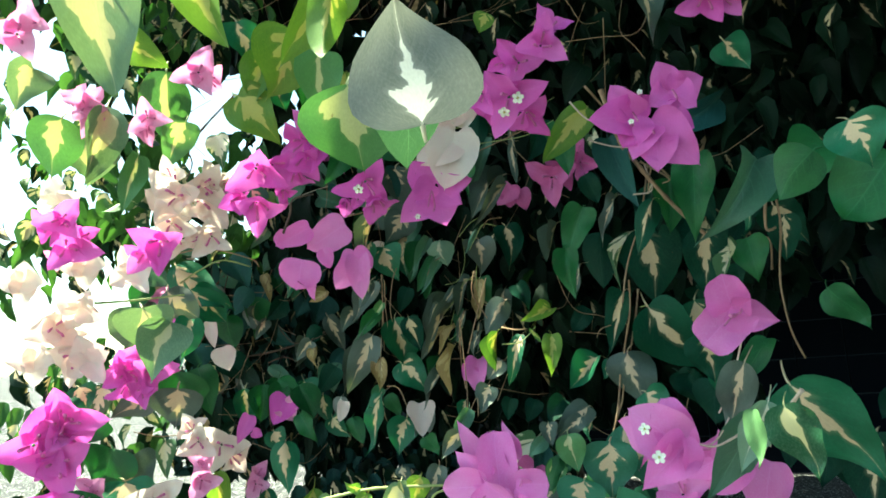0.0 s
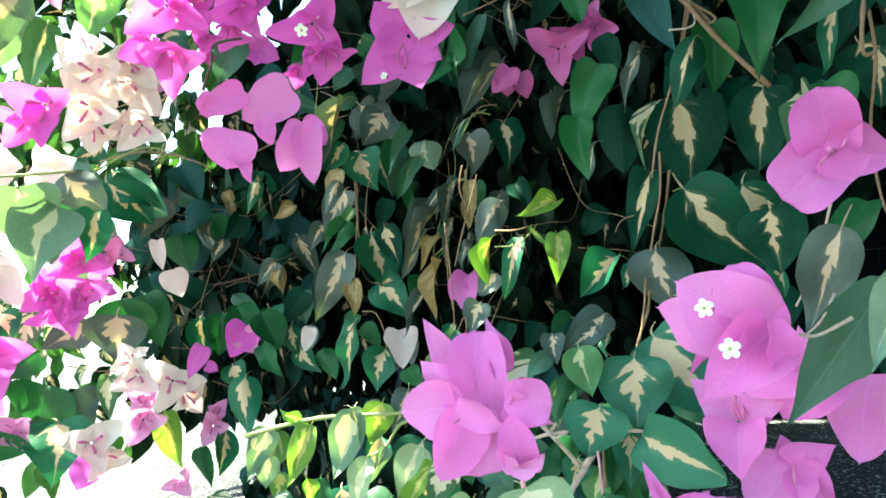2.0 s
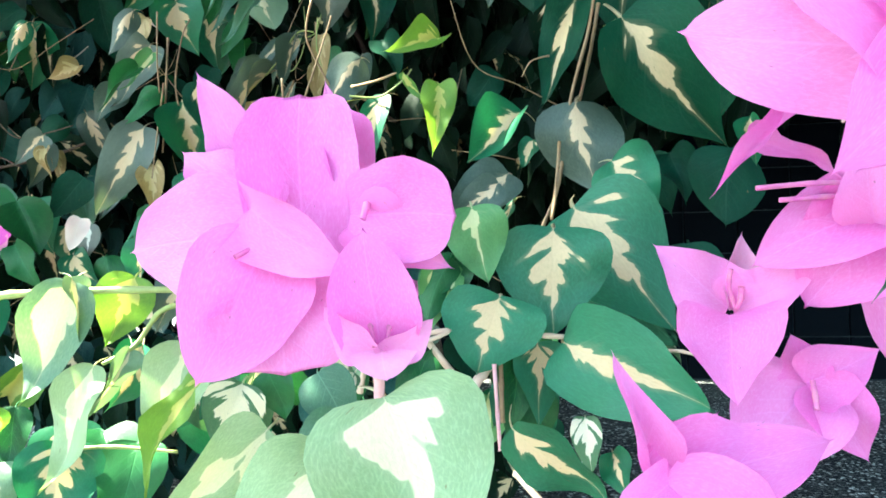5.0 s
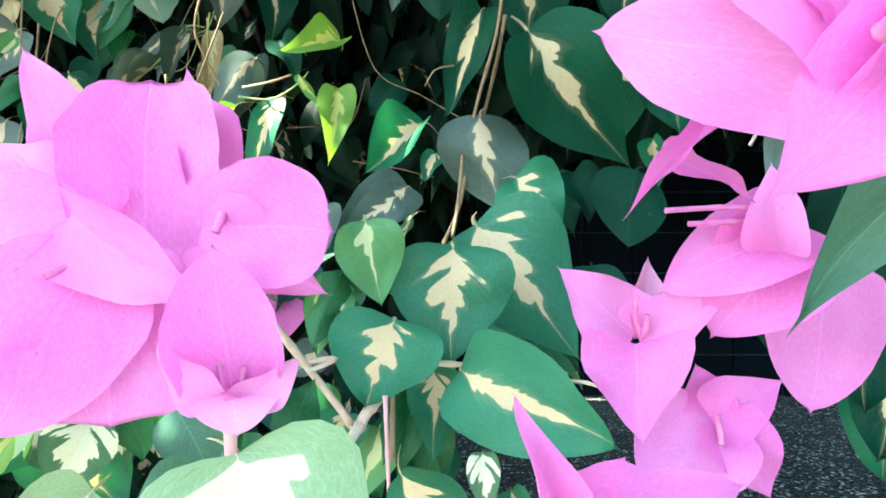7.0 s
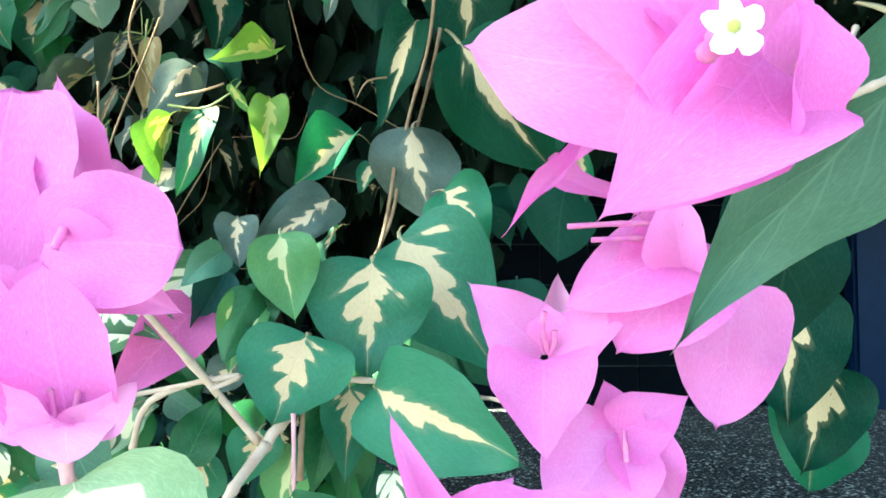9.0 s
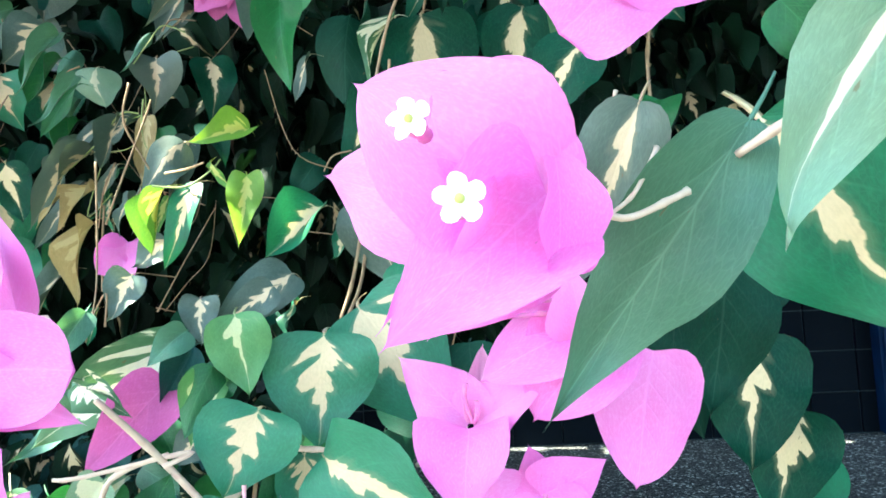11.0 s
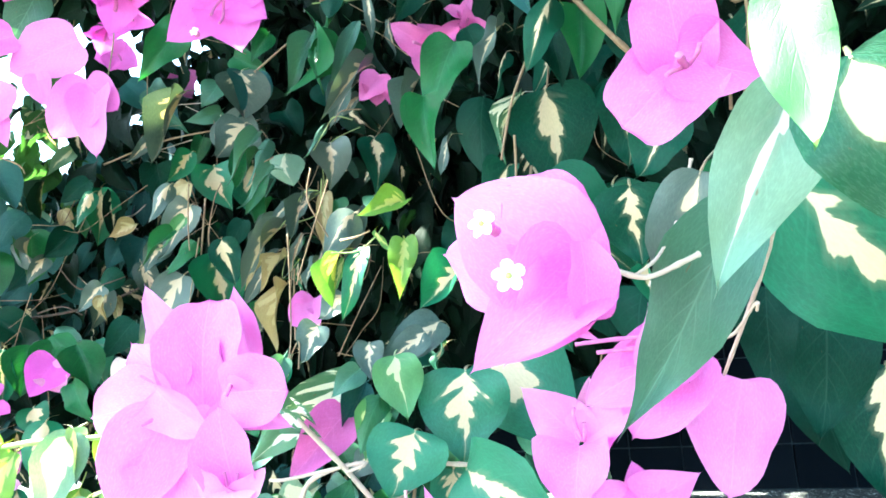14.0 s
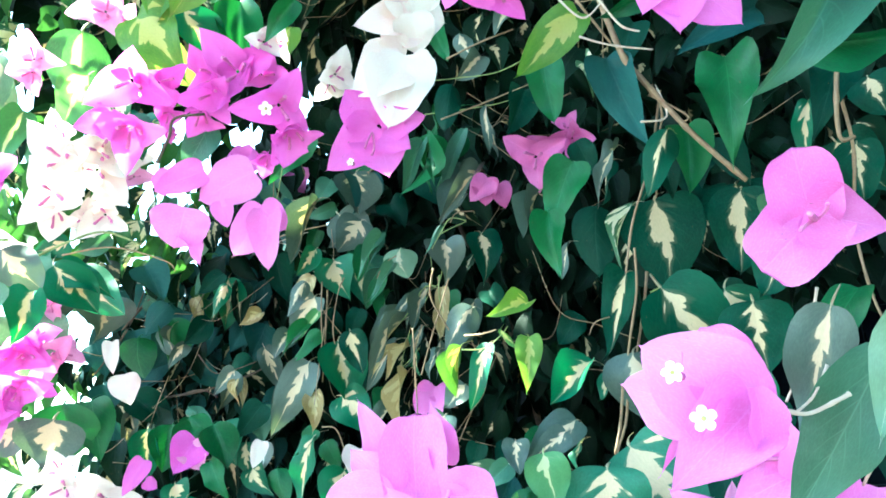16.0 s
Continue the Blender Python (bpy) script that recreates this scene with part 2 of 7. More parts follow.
def concrete_material():
    m, t, n, l, p = nodes_of("rough_concrete")
    pos = n.new("ShaderNodeTexCoord").outputs["Object"]
    fine = grain(t, pos, 210, 4.0, 0.75)
    mid = grain(t, pos, 26, 4.0)
    big = grain(t, pos, 1.7, 4.0)
    colour = blend(t, ramp(t, fine, 0.50, 0.58), (0.010, 0.010, 0.015), (0.26, 0.26, 0.27))
    stones = n.new("ShaderNodeTexVoronoi")
    stones.inputs["Scale"].default_value = 230
    l.new(pos, stones.inputs["Vector"])
    pick = n.new("ShaderNodeSeparateColor")
    l.new(stones.outputs["Color"], pick.inputs[0])
    spot = value(t, "MULTIPLY", ramp(t, stones.outputs["Distance"], 0.42, 0.55, 1.0, 0.0), ramp(t, value(t, "ADD", pick.outputs[0], value(t, "MULTIPLY", mid, 0.5)), 0.92, 1.0))
    colour = blend(t, spot, colour, (0.85, 0.84, 0.82))
    pit = value(t, "MULTIPLY", ramp(t, stones.outputs["Distance"], 0.5, 0.6, 1.0, 0.0), ramp(t, pick.outputs[1], 0.55, 0.65))
    colour = blend(t, value(t, "MULTIPLY", pit, 0.85), colour, (0.012, 0.012, 0.016))
    colour = blend(t, ramp(t, mid, 0.35, 0.6, 0.5, 0.0), colour, (0.03, 0.03, 0.035))
    colour = blend(t, ramp(t, big, 0.4, 0.65, 0.0, 0.15), colour, (0.40, 0.39, 0.37))
    l.new(colour, p.inputs["Base Color"])
    p.inputs["Roughness"].default_value = 0.85
    p.inputs["Specular IOR Level"].default_value = 0.15
    bp = n.new("ShaderNodeBump")
    bp.inputs["Strength"].default_value, bp.inputs["Distance"].default_value = 0.7, 0.004
    l.new(value(t, "ADD", value(t, "ADD", fine, mid), value(t, "SUBTRACT", spot, pit)), bp.inputs["Height"])
    l.new(bp.outputs[0], p.inputs["Normal"])
    return m


def tile_material():
    m, t, n, l, p = nodes_of("dark_glazed_tile")
    pos = n.new("ShaderNodeTexCoord").outputs["Object"]
    rnd = n.new("ShaderNodeObjectInfo").outputs["Random"]
    colour = blend(t, rnd, (0.0015, 0.003, 0.006), (0.003, 0.005, 0.009))
    dirt = grain(t, pos, 45, 5.0, 0.7)
    colour = blend(t, ramp(t, dirt, 0.55, 0.75, 0.0, 0.5), colour, (0.007, 0.008, 0.010))
    l.new(colour, p.inputs["Base Color"])
    l.new(ramp(t, dirt, 0.3, 0.7, 0.4, 0.75), p.inputs["Roughness"])
    p.inputs["Specular IOR Level"].default_value = 0.02
    return m


CONCRETE = concrete_material()
TILE = tile_material()
GROUT = plain_material("grey_grout", (0.03, 0.042, 0.055), (0.016, 0.023, 0.032), 120, 0.9)
BLUE = plain_material("dark_blue_paint", (0.002, 0.015, 0.055), (0.0015, 0.011, 0.042), 40, 0.45, 0.15)
BLUE.node_tree.nodes["Principled BSDF"].inputs["Specular IOR Level"].default_value = 0.08


# ---------------------------------------------------------------- mesh helpers
def part(name, bm, material, parent=None, label=""):
    """Links a bmesh as one mesh object under a thing or a part."""
    me = bpy.data.meshes.new(name)
    bm.normal_update()
    bm.to_mesh(me)
    bm.free()
    for f in me.polygons:
        f.use_smooth = True
    if material:
        me.materials.append(material)
    ob = new(name, me)
    ob.parent = parent
    return tagged(ob, label) if label else ob


def box(bm, x0, y0, z0, x1, y1, z1, bevel=0.0):
    r = bmesh.ops.create_cube(bm, size=1.0)
    vs = r["verts"]
    for v in vs:
        v.co = Vector(((x0, x1)[v.co.x > 0], (y0, y1)[v.co.y > 0], (z0, z1)[v.co.z > 0]))
    if bevel:
        bmesh.ops.bevel(bm, geom=list({e for v in vs for e in v.link_edges}), offset=bevel, segments=2, affect="EDGES")


def flat(ob):
    for f in ob.data.polygons:
        f.use_smooth = False
    return ob


def blade_grid(nu, nv, p, q, fold, arch, wave, curl, seed, cup=0.0, notch=0.0, twist=0.0, bow=0.0):
    """Points, faces and uv of a blade of length 1 along +y and width 1 across x; the upper face looks along +z."""
    r = random.Random(seed)
    ph, k = r.uniform(0, 6.28), r.uniform(1.1, 1.9)
    peak = (p / (p + q)) ** p * (q / (p + q)) ** q
    pts, uvs, faces = [], [], []
    for j in range(nv + 1):
        v = 0.5 - 0.5 * math.cos(math.pi * j / nv)
        vv = v ** 0.85
        half = 0.5 * (max(vv, 0.0) ** p) * (max(1 - vv, 0.0) ** q) / peak
        half *= 1 + 0.03 * math.sin(k * 4 * v + ph) + 0.012 * math.sin(k * 15 * v + 2 * ph)
        for i in range(nu + 1):
            u = 2 * i / nu - 1
            x = u * half
            y = v - notch * (2 * abs(x)) ** 1.2 * math.exp(-5 * v) + 0.05 * (1 - abs(u)) ** 2 * v ** 9
            z = fold * abs(x) + arch * 4 * v * (1 - v)
            z += wave * math.sin(k * 6.28 * v + ph + (1.5 if u > 0 else 0.0)) * abs(u) ** 2 * half * 2
            z -= curl * v ** 3 * (1 - v) * 4
            z += cup * (u * half * 2) ** 2
            a = twist * (v - 0.3)
            x, z = x * math.cos(a) - z * math.sin(a), z * math.cos(a) + x * math.sin(a)
            x += 0.03 * math.sin(4 * v + ph) * v + bow * (v * v - 0.4 * v)
            pts.append((x, y, z))
            uvs.append((0.5 + 0.5 * u, v))
    w = nu + 1
    for j in range(nv):
        for i in range(nu):
            faces.append((j * w + i, j * w + i + 1, (j + 1) * w + i + 1, (j + 1) * w + i))
    return pts, faces, uvs


def stalk(pts, faces, uvs, bend):
    """Adds a slim curved stalk behind the base of a blade."""
    rings = []
    for i in range(5):
        t = i / 4
        c = Vector((bend * t * t, 0.02 - 0.16 * t, -0.26 * t * t))
        rings.append(len(pts))
        for k in range(4):
            a = 1.5708 * k
            pts.append((c.x + (0.022 - 0.008 * t) * math.cos(a), c.y, c.z + (0.012 - 0.004 * t) * math.sin(a)))
            uvs.append((0.5, 0.02))
    for r0, r1 in zip(rings, rings[1:]):
        for k in range(4):
            faces.append((r0 + k, r0 + (k + 1) % 4, r1 + (k + 1) % 4, r1 + k))


def blade_mesh(name, material, *shape, bend=None, **more):
    pts, faces, uvs = blade_grid(*shape, **more)
    if bend is not None:
        stalk(pts, faces, uvs, bend)
    me = bpy.data.meshes.new(name)
    me.from_pydata(pts, [], faces)
    lay = me.uv_layers.new(name="blade")
    for li, loop in enumerate(me.loops):
        lay.data[li].uv = uvs[loop.vertex_index]
    for f in me.polygons:
        f.use_smooth = True
    me.materials.append(material)
    return me


def blade_pose(base, tip, width, turn):
    """The matrix of a blade from its base to its tip; at turn 0 its upper face looks out of the hedge."""
    b, y = Vector(base), Vector(tip) - Vector(base)
    length = y.length
    y.normalize()
    ref = Vector((0, -1, 0.2))
    z = (ref - y * ref.dot(y)).normalized()
    s = y.cross(z)
    a = radians(turn)
    z = z * math.cos(a) + s * math.sin(a)
    x = y.cross(z)
    m = Matrix((x * width, y * length, z * length)).transposed().to_4x4()
    m.translation = b
    return m


LEAF_MESHES, BRACT_MESHES = {}, {}
FOLDS = ((0.12, 0.05, 0.10), (0.45, 0.10, 0.25), (0.22, 0.14, -0.12), (0.75, 0.04, 0.12), (0.30, -0.06, 0.32), (0.55, 0.16, 0.05), (-0.25, 0.08, 0.20), (0.18, 0.02, 0.40))
for kind, mat in LEAF_MATS.items():
    LEAF_MESHES[kind] = [blade_mesh("leaf", mat, 8, 16, 0.46 + 0.08 * (n % 4), 0.96 + 0.13 * (n % 3), f[0], f[1], 0.05 + 0.03 * (n % 3), f[2], 31 * n + ord(kind), bend=0.12 * (n % 3 - 1), notch=0.07 + 0.05 * (n % 3), twist=(0.5, -0.9, 0.2, 0.8, -0.4, 1.1, -0.7, -0.15)[n], bow=(0.12, -0.2, 0.25, 0.05, -0.12, 0.18, -0.26, 0.0)[n]) for n, f in enumerate(FOLDS)]
for kind, mat in [k for k in BRACT_MATS.items() if k[0] not in "ql"]:
    BRACT_MESHES[kind] = [blade_mesh("bract", mat, 10, 14, 0.40 + 0.05 * (n % 3), 0.80 + 0.10 * (n % 2), 0.04 + 0.05 * (n % 3), 0.03 + 0.02 * (n % 2), 0.09 + 0.03 * (n % 3), -0.12 + 0.12 * (n % 3), 57 * n + ord(kind), cup=0.10 + 0.05 * (n % 3), notch=0.14) for n in range(6)]
BRACT_MESHES["Q"] = [blade_mesh("bract", BRACT_MATS["q"], 10, 16, 0.36 + 0.06 * (n % 3), 0.98 + 0.12 * (n % 2), 0.05 + 0.07 * (n % 3), 0.04 + 0.03 * (n % 2), 0.10 + 0.03 * (n % 3), -0.1 + 0.1 * (n % 3), 91 * n, cup=0.08 + 0.07 * (n % 3), notch=0.16) for n in range(6)]
for kind, mat in (("q", BRACT_MATS["l"]), ("R", BRACT_MATS["q"]), ("P", BRACT_MATS["q"]), ("W", BRACT_MATS["w"])):
    BRACT_MESHES[kind] = [blade_mesh("bract", mat, 10, 16, (0.42 if kind != "R" else 0.24) + 0.05 * (n % 3), (0.66 if kind != "R" else 0.17) + 0.07 * (n % 2), 0.08 * (n % 2), 0.05 + 0.03 * (n % 2), 0.08, 0.0, 77 * n + ord(kind), cup=0.10 + 0.06 * (n % 3), notch=0.12) for n in range(6)]
# ---------------------------------------------------------------- setting
ground = bmesh.new()
bmesh.ops.create_grid(ground, x_segments=60, y_segments=60, size=60.0)
ground = tagged(part("ground", ground, CONCRETE), "rough grey concrete pavement with exposed small stones", "pavement", kind="structure")

WALL = Matrix.Translation((1.06, 1.42, 0.0)) @ Matrix.Rotation(radians(-20.0), 4, "Z")
# top raised out of sight so that the wall shades the ground
wall = bmesh.new()
box(wall, -1.30, 0.0, 0.0, 4.0, 0.20, 2.20)
wall = tagged(flat(part("wall_north", wall, GROUT)), "wall with dark blue-black tiles behind the shrub, unseen top raised for shade", "wall", kind="structure")
wall.matrix_world = WALL
pillar = bmesh.new()
box(pillar, 0.285, -0.04, 0.0, 0.72, -0.001, 2.22, 0.006)
pillar = tagged(flat(part("wall_pillar", pillar, BLUE)), "dark blue painted pillar standing against the tiled wall", "pillar", kind="structure")
pillar.matrix_world = WALL

# ---------------------------------------------------------------- shrubs
shrub = tagged(new("bougainvillea_shrub"), "variegated bougainvillea with magenta bracts and cream-splashed hanging leaves", "shrub", "bougainvilleas")
shrub.location = (0.15, 1.05, 0.0)
pale_shrub = tagged(new("bougainvillea_shrub"), "white and pale pink flowered bougainvillea grown into the magenta one", "shrub", "bougainvilleas")
pale_shrub.location = (-0.55, 1.15, 0.0)
COUNT = {"n": 0}


def under(ob, parent):
    ob.parent = parent
    here = Matrix.Translation(parent.location) if parent.parent is None else Matrix.Translation(parent.parent.location) @ Matrix.Translation(parent.location)
    ob.matrix_basis = here.inverted() @ ob.matrix_basis
    return ob


def leaf(base, tip, width, turn, kind, form=None):
    COUNT["n"] += 1
    ob = new("leaf", LEAF_MESHES[kind][COUNT["n"] * 5 % 8 if form is None else form])
    ob.matrix_basis = blade_pose(base, tip, width, turn)
    return under(ob, pale_shrub if base[0] < -0.33 and base[2] < 0.75 else shrub)


def tube(bm, places, radii, sides=6):
    """A round stem along the places, smoothed between them."""
    pts = [Vector(p) for p in places]
    line, size = [], []
    for i in range(len(pts) - 1):
        p0, p1, p2, p3 = pts[max(i - 1, 0)], pts[i], pts[i + 1], pts[min(i + 2, len(pts) - 1)]
        for k in range(6):
            t = k / 6
            line.append(0.5 * (2 * p1 + (p2 - p0) * t + (2 * p0 - 5 * p1 + 4 * p2 - p3) * t * t + (3 * p1 - p0 - 3 * p2 + p3) * t ** 3))
            size.append(radii[0] + (radii[1] - radii[0]) * (i + t) / (len(pts) - 1))
    line.append(pts[-1])
    size.append(radii[1])
    rings = []
    for i, c in enumerate(line):
        d = (line[min(i + 1, len(line) - 1)] - line[max(i - 1, 0)]).normalized()
        a = d.cross(Vector((0.3, 0.2, 0.93))).normalized()
        b = d.cross(a)
        r = size[i] * (1.0 + 0.25 * (i % 7 == 0))
        rings.append([bm.verts.new(c + (a * math.cos(6.2832 * k / sides) + b * math.sin(6.2832 * k / sides)) * r) for k in range(sides)])
    for r0, r1 in zip(rings, rings[1:]):
        for k in range(sides):
            bm.faces.new((r0[k], r0[(k + 1) % sides], r1[(k + 1) % sides], r1[k]))
    bm.faces.new(rings[-1])
    bm.faces.new(rings[0][::-1])


def stem(places, radius, kind):
    bm = bmesh.new()
    tube(bm, places, (radius, radius * 0.75))
    return under(part("stem", bm, STEM_MATS[kind]), shrub)


def cluster(place, colour):
    owner = pale_shrub if colour in "wk" and place[0] < -0.1 else shrub
    ob = new("flower_cluster")
    ob.location = place
    ob["label"] = {"p": "magenta papery bracts", "s": "rose pink papery bracts", "k": "pale pink papery bracts", "w": "white papery bracts"}[colour]
    return under(ob, owner)


def floret(heads, places, radius):
    """A slim closed flower tube."""
    bm = bmesh.new()
    tube(bm, places, (radius * 0.8, radius), 8)
    return under(part("flower_tube", bm, TUBE_MAT), heads)


def bract(heads, base, tip, width, turn, colour, form=None):
    COUNT["n"] += 1
    ob = new("bract", BRACT_MESHES[colour][COUNT["n"] * 5 % 6 if form is None else form])
    ob.matrix_basis = blade_pose(base, tip, width, turn)
    return under(ob, heads)


def star_mesh():
    """A small five-lobed white corolla on a slim tube."""
    bm = bmesh.new()
    mid = bm.verts.new((0, 0, -0.1))
    rim = []
    for k in range(30):
        a = 6.2832 * k / 30
        r = 0.62 + 0.38 * abs(math.cos(2.5 * a)) ** 0.7
        rim.append(bm.verts.new((r * math.cos(a), r * math.sin(a), 0.12 * math.sin(5 * a))))
    for k in range(30):
        bm.faces.new((mid, rim[k], rim[(k + 1) % 30]))
    me = bpy.data.meshes.new("corolla")
    bm.to_mesh(me)
    bm.free()
    me.materials.append(STAR_MAT)
    return me


def throat_mesh():
    bm = bmesh.new()
    bmesh.ops.create_uvsphere(bm, u_segments=10, v_segments=6, radius=0.2)
    me = bpy.data.meshes.new("throat")
    bm.to_mesh(me)
    bm.free()
    me.materials.append(EYE_MAT)
    return me


def tube_mesh():
    bm = bmesh.new()
    tube(bm, [(0, 0, 0), (0.01, 0, 0.35), (0, 0.02, 0.7), (0.02, 0, 1.0)], (0.05, 0.085), 8)
    me = bpy.data.meshes.new("flower_tube")
    bm.to_mesh(me)
    bm.free()
    for f in me.polygons:
        f.use_smooth = True
    me.materials.append(TUBE_MAT)
    return me


STAR, THROAT, TUBE = star_mesh(), throat_mesh(), tube_mesh()


def star_at(heads, place, ax, radius):
    a = ax.cross(Vector((0.3, 0.2, 0.9))).normalized()
    m = Matrix.Translation(place) @ Matrix((a, ax.cross(a), ax)).transposed().to_4x4() @ Matrix.Scale(radius, 4)
    for name, me in (("corolla", STAR), ("throat", THROAT)):
        ob = new(name, me)
        ob.matrix_basis = m
        under(ob, heads)


def corolla(heads, place, radius, az, el):
    """An open white corolla at the end of its tube."""
    ax = Vector((math.sin(radians(az)) * math.cos(radians(el)), -math.cos(radians(az)) * math.cos(radians(el)), math.sin(radians(el))))
    star_at(heads, Vector(place), ax, radius)
    bm = bmesh.new()
    tube(bm, [Vector(place) - ax * 0.007, Vector(place) - ax * 0.004, Vector(place) - ax * 0.0005], (0.0012, 0.0018), 8)
    under(part("flower_tube", bm, TUBE_MAT), heads)


def flower(heads, place, size, az, el, spin, opening, colour, stars):
    """Three bracts round an axis, each with its slim tube; some carry an open white corolla."""
    c = Vector(place)
    ax = Vector((math.sin(radians(az)) * math.cos(radians(el)), -math.cos(radians(az)) * math.cos(radians(el)), math.sin(radians(el))))
    e1 = ax.cross(Vector((0.05, 0.1, 1))).normalized()
    e2 = ax.cross(e1)
    length = 0.56 * size
    r = random.Random(int(place[0] * 7919 + place[2] * 3571 + spin))
    for k in range(3):
        a = radians(spin + 120 * k + r.uniform(-14, 14))
        o = radians(opening + r.uniform(-12, 12))
        rad = e1 * math.cos(a) + e2 * math.sin(a)
        y = (ax * math.cos(o) + rad * math.sin(o)).normalized()
        z = (ax * math.sin(o) - rad * math.cos(o)).normalized()
        x = y.cross(z)
        ln = length * r.uniform(0.92, 1.1)
        COUNT["n"] += 1
        ob = new("bract", BRACT_MESHES[colour][COUNT["n"] * 5 % 6])
        m = Matrix((x * ln * r.uniform(0.66, 0.84), y * ln, z * ln)).transposed().to_4x4()
        m.translation = c - ax * length * 0.25 + rad * 0.02 * size
        ob.matrix_basis = m
        under(ob, heads)
        ln2 = length * 0.5
        ty = (ax * 0.93 + rad * 0.36).normalized()
        tx = ty.cross(e1).normalized()
        tube_m = Matrix((tx * ln2, ty.cross(tx) * ln2, ty * ln2)).transposed().to_4x4()
        tube_m.translation = c - ax * length * 0.22 + rad * 0.05 * size
        ob = new("flower_tube", TUBE)
        ob.matrix_basis = tube_m
        under(ob, heads)
        if k < stars:
            star_at(heads, tube_m.translation + ty * ln2 * 1.02, ty, 0.0048)


# single leaves: base, tip, width, turn, kind
leaf((0.1054, 0.9386, 0.5674), (0.0587, 0.9357, 0.5072), 0.0391, 42, "s")
leaf((0.0777, 0.9496, 0.6569), (0.0505, 0.9734, 0.5638), 0.0524, 71, "g")
leaf((-0.0742, 1.0386, 0.5624), (-0.0342, 1.0458, 0.5133), 0.0575, 13, "s")
leaf((-0.2453, 0.6044, 0.4001), (-0.2414, 0.6059, 0.3572), 0.0489, -33, "l")
leaf((-0.2245, 0.6135, 0.3865), (-0.2460, 0.6062, 0.3392), 0.0428, -28, "l")
leaf((-0.2492, 0.6642, 0.4192), (-0.2259, 0.6708, 0.3869), 0.0326, -3, "s")
leaf((-0.2538, 0.7345, 0.4254), (-0.2220, 0.7523, 0.3899), 0.0364, 7, "v")
leaf((-0.4137, 0.8350, 0.6599), (-0.3827, 0.8575, 0.6280), 0.0503, 3, "l")
leaf((-0.4164, 0.8384, 0.6329), (-0.4178, 0.8527, 0.5774), 0.0687, -24, "l")
leaf((-0.1448, 0.6525, 0.5045), (-0.1609, 0.6551, 0.4666), 0.0209, -16, "y")
leaf((-0.2035, 0.7592, 0.6423), (-0.1667, 0.7872, 0.6067), 0.0396, 20, "y")
leaf((-0.2745, 0.7923, 0.6309), (-0.3063, 0.7967, 0.5767), 0.0423, -36, "i")
leaf((-0.3307, 0.7883, 0.5932), (-0.3519, 0.7831, 0.5258), 0.0307, -40, "i")
leaf((-0.3460, 0.8025, 0.5432), (-0.3774, 0.7862, 0.5303), 0.0199, 27, "i")
leaf((-0.3732, 0.9828, 0.3347), (-0.3671, 0.9888, 0.2697), 0.0662, -23, "g")
leaf((-0.3942, 0.9452, 0.3097), (-0.4508, 0.9494, 0.2800), 0.0408, -30, "s")
leaf((-0.4606, 0.9690, 0.2393), (-0.4788, 0.9594, 0.1880), 0.0755, -31, "g")
leaf((-0.4217, 0.9235, 0.2022), (-0.4107, 0.9033, 0.1365), 0.0675, -26, "v")
leaf((-0.4729, 0.8676, 0.1934), (-0.4234, 0.8839, 0.1813), 0.0314, 2, "g")
leaf((-0.3923, 0.9798, 0.2431), (-0.3873, 0.9651, 0.1933), 0.0252, -35, "w")
leaf((-0.1822, 0.9444, 0.1704), (-0.2145, 0.9459, 0.1103), 0.0318, -28, "y")
leaf((-0.2190, 0.9545, 0.2325), (-0.2212, 0.9354, 0.1679), 0.0391, -7, "v")
leaf((-0.2854, 1.0004, 0.3037), (-0.2808, 0.9983, 0.2459), 0.0309, -10, "v")
leaf((-0.3510, 0.9992, 0.3382), (-0.3291, 0.9930, 0.2721), 0.0471, -9, "g")
leaf((-0.2680, 1.0090, 0.4208), (-0.2597, 1.0125, 0.3815), 0.0215, 46, "s")
leaf((-0.4802, 0.9226, 0.3282), (-0.4673, 0.9234, 0.2941), 0.0364, -29, "v")
leaf((-0.4564, 0.9411, 0.3259), (-0.4641, 0.9286, 0.2802), 0.0315, -33, "w")
leaf((-0.4695, 0.9711, 0.2764), (-0.4968, 0.9453, 0.2541), 0.0363, -38, "g")
leaf((-0.3152, 0.9554, 0.1993), (-0.3086, 0.9684, 0.1276), 0.0309, -18, "y")
leaf((-0.2816, 0.9638, 0.1540), (-0.2774, 0.9737, 0.1040), 0.0232, -7, "g")
leaf((-0.2554, 0.9808, 0.1688), (-0.2612, 0.9699, 0.1174), 0.0271, -28, "v")
leaf((0.0044, 0.6381, 0.2095), (-0.0128, 0.6319, 0.1767), 0.0327, 7, "v")
leaf((-0.0235, 0.6344, 0.2148), (-0.0380, 0.6369, 0.1874), 0.0178, -19, "v")
leaf((0.2672, 0.5791, 0.4131), (0.2739, 0.5740, 0.3774), 0.0301, 33, "g")
leaf((0.1339, 0.6193, 0.2090), (0.1376, 0.6005, 0.1614), 0.0272, 1, "v")
leaf((0.0007, 0.6537, 0.1883), (0.0223, 0.6511, 0.1514), 0.0427, -22, "v")
leaf((0.2203, 0.6520, 0.2190), (0.2185, 0.6354, 0.1938), 0.0146, 96, "w")
leaf((0.4245, 0.6307, 0.1850), (0.3735, 0.6177, 0.1475), 0.0534, 38, "v")
leaf((-0.0486, 1.0236, 0.6126), (-0.0474, 1.0323, 0.5580), 0.0608, -8, "s")
leaf((0.0838, 0.9573, 0.6300), (0.0546, 0.9789, 0.5661), 0.0391, -79, "g")
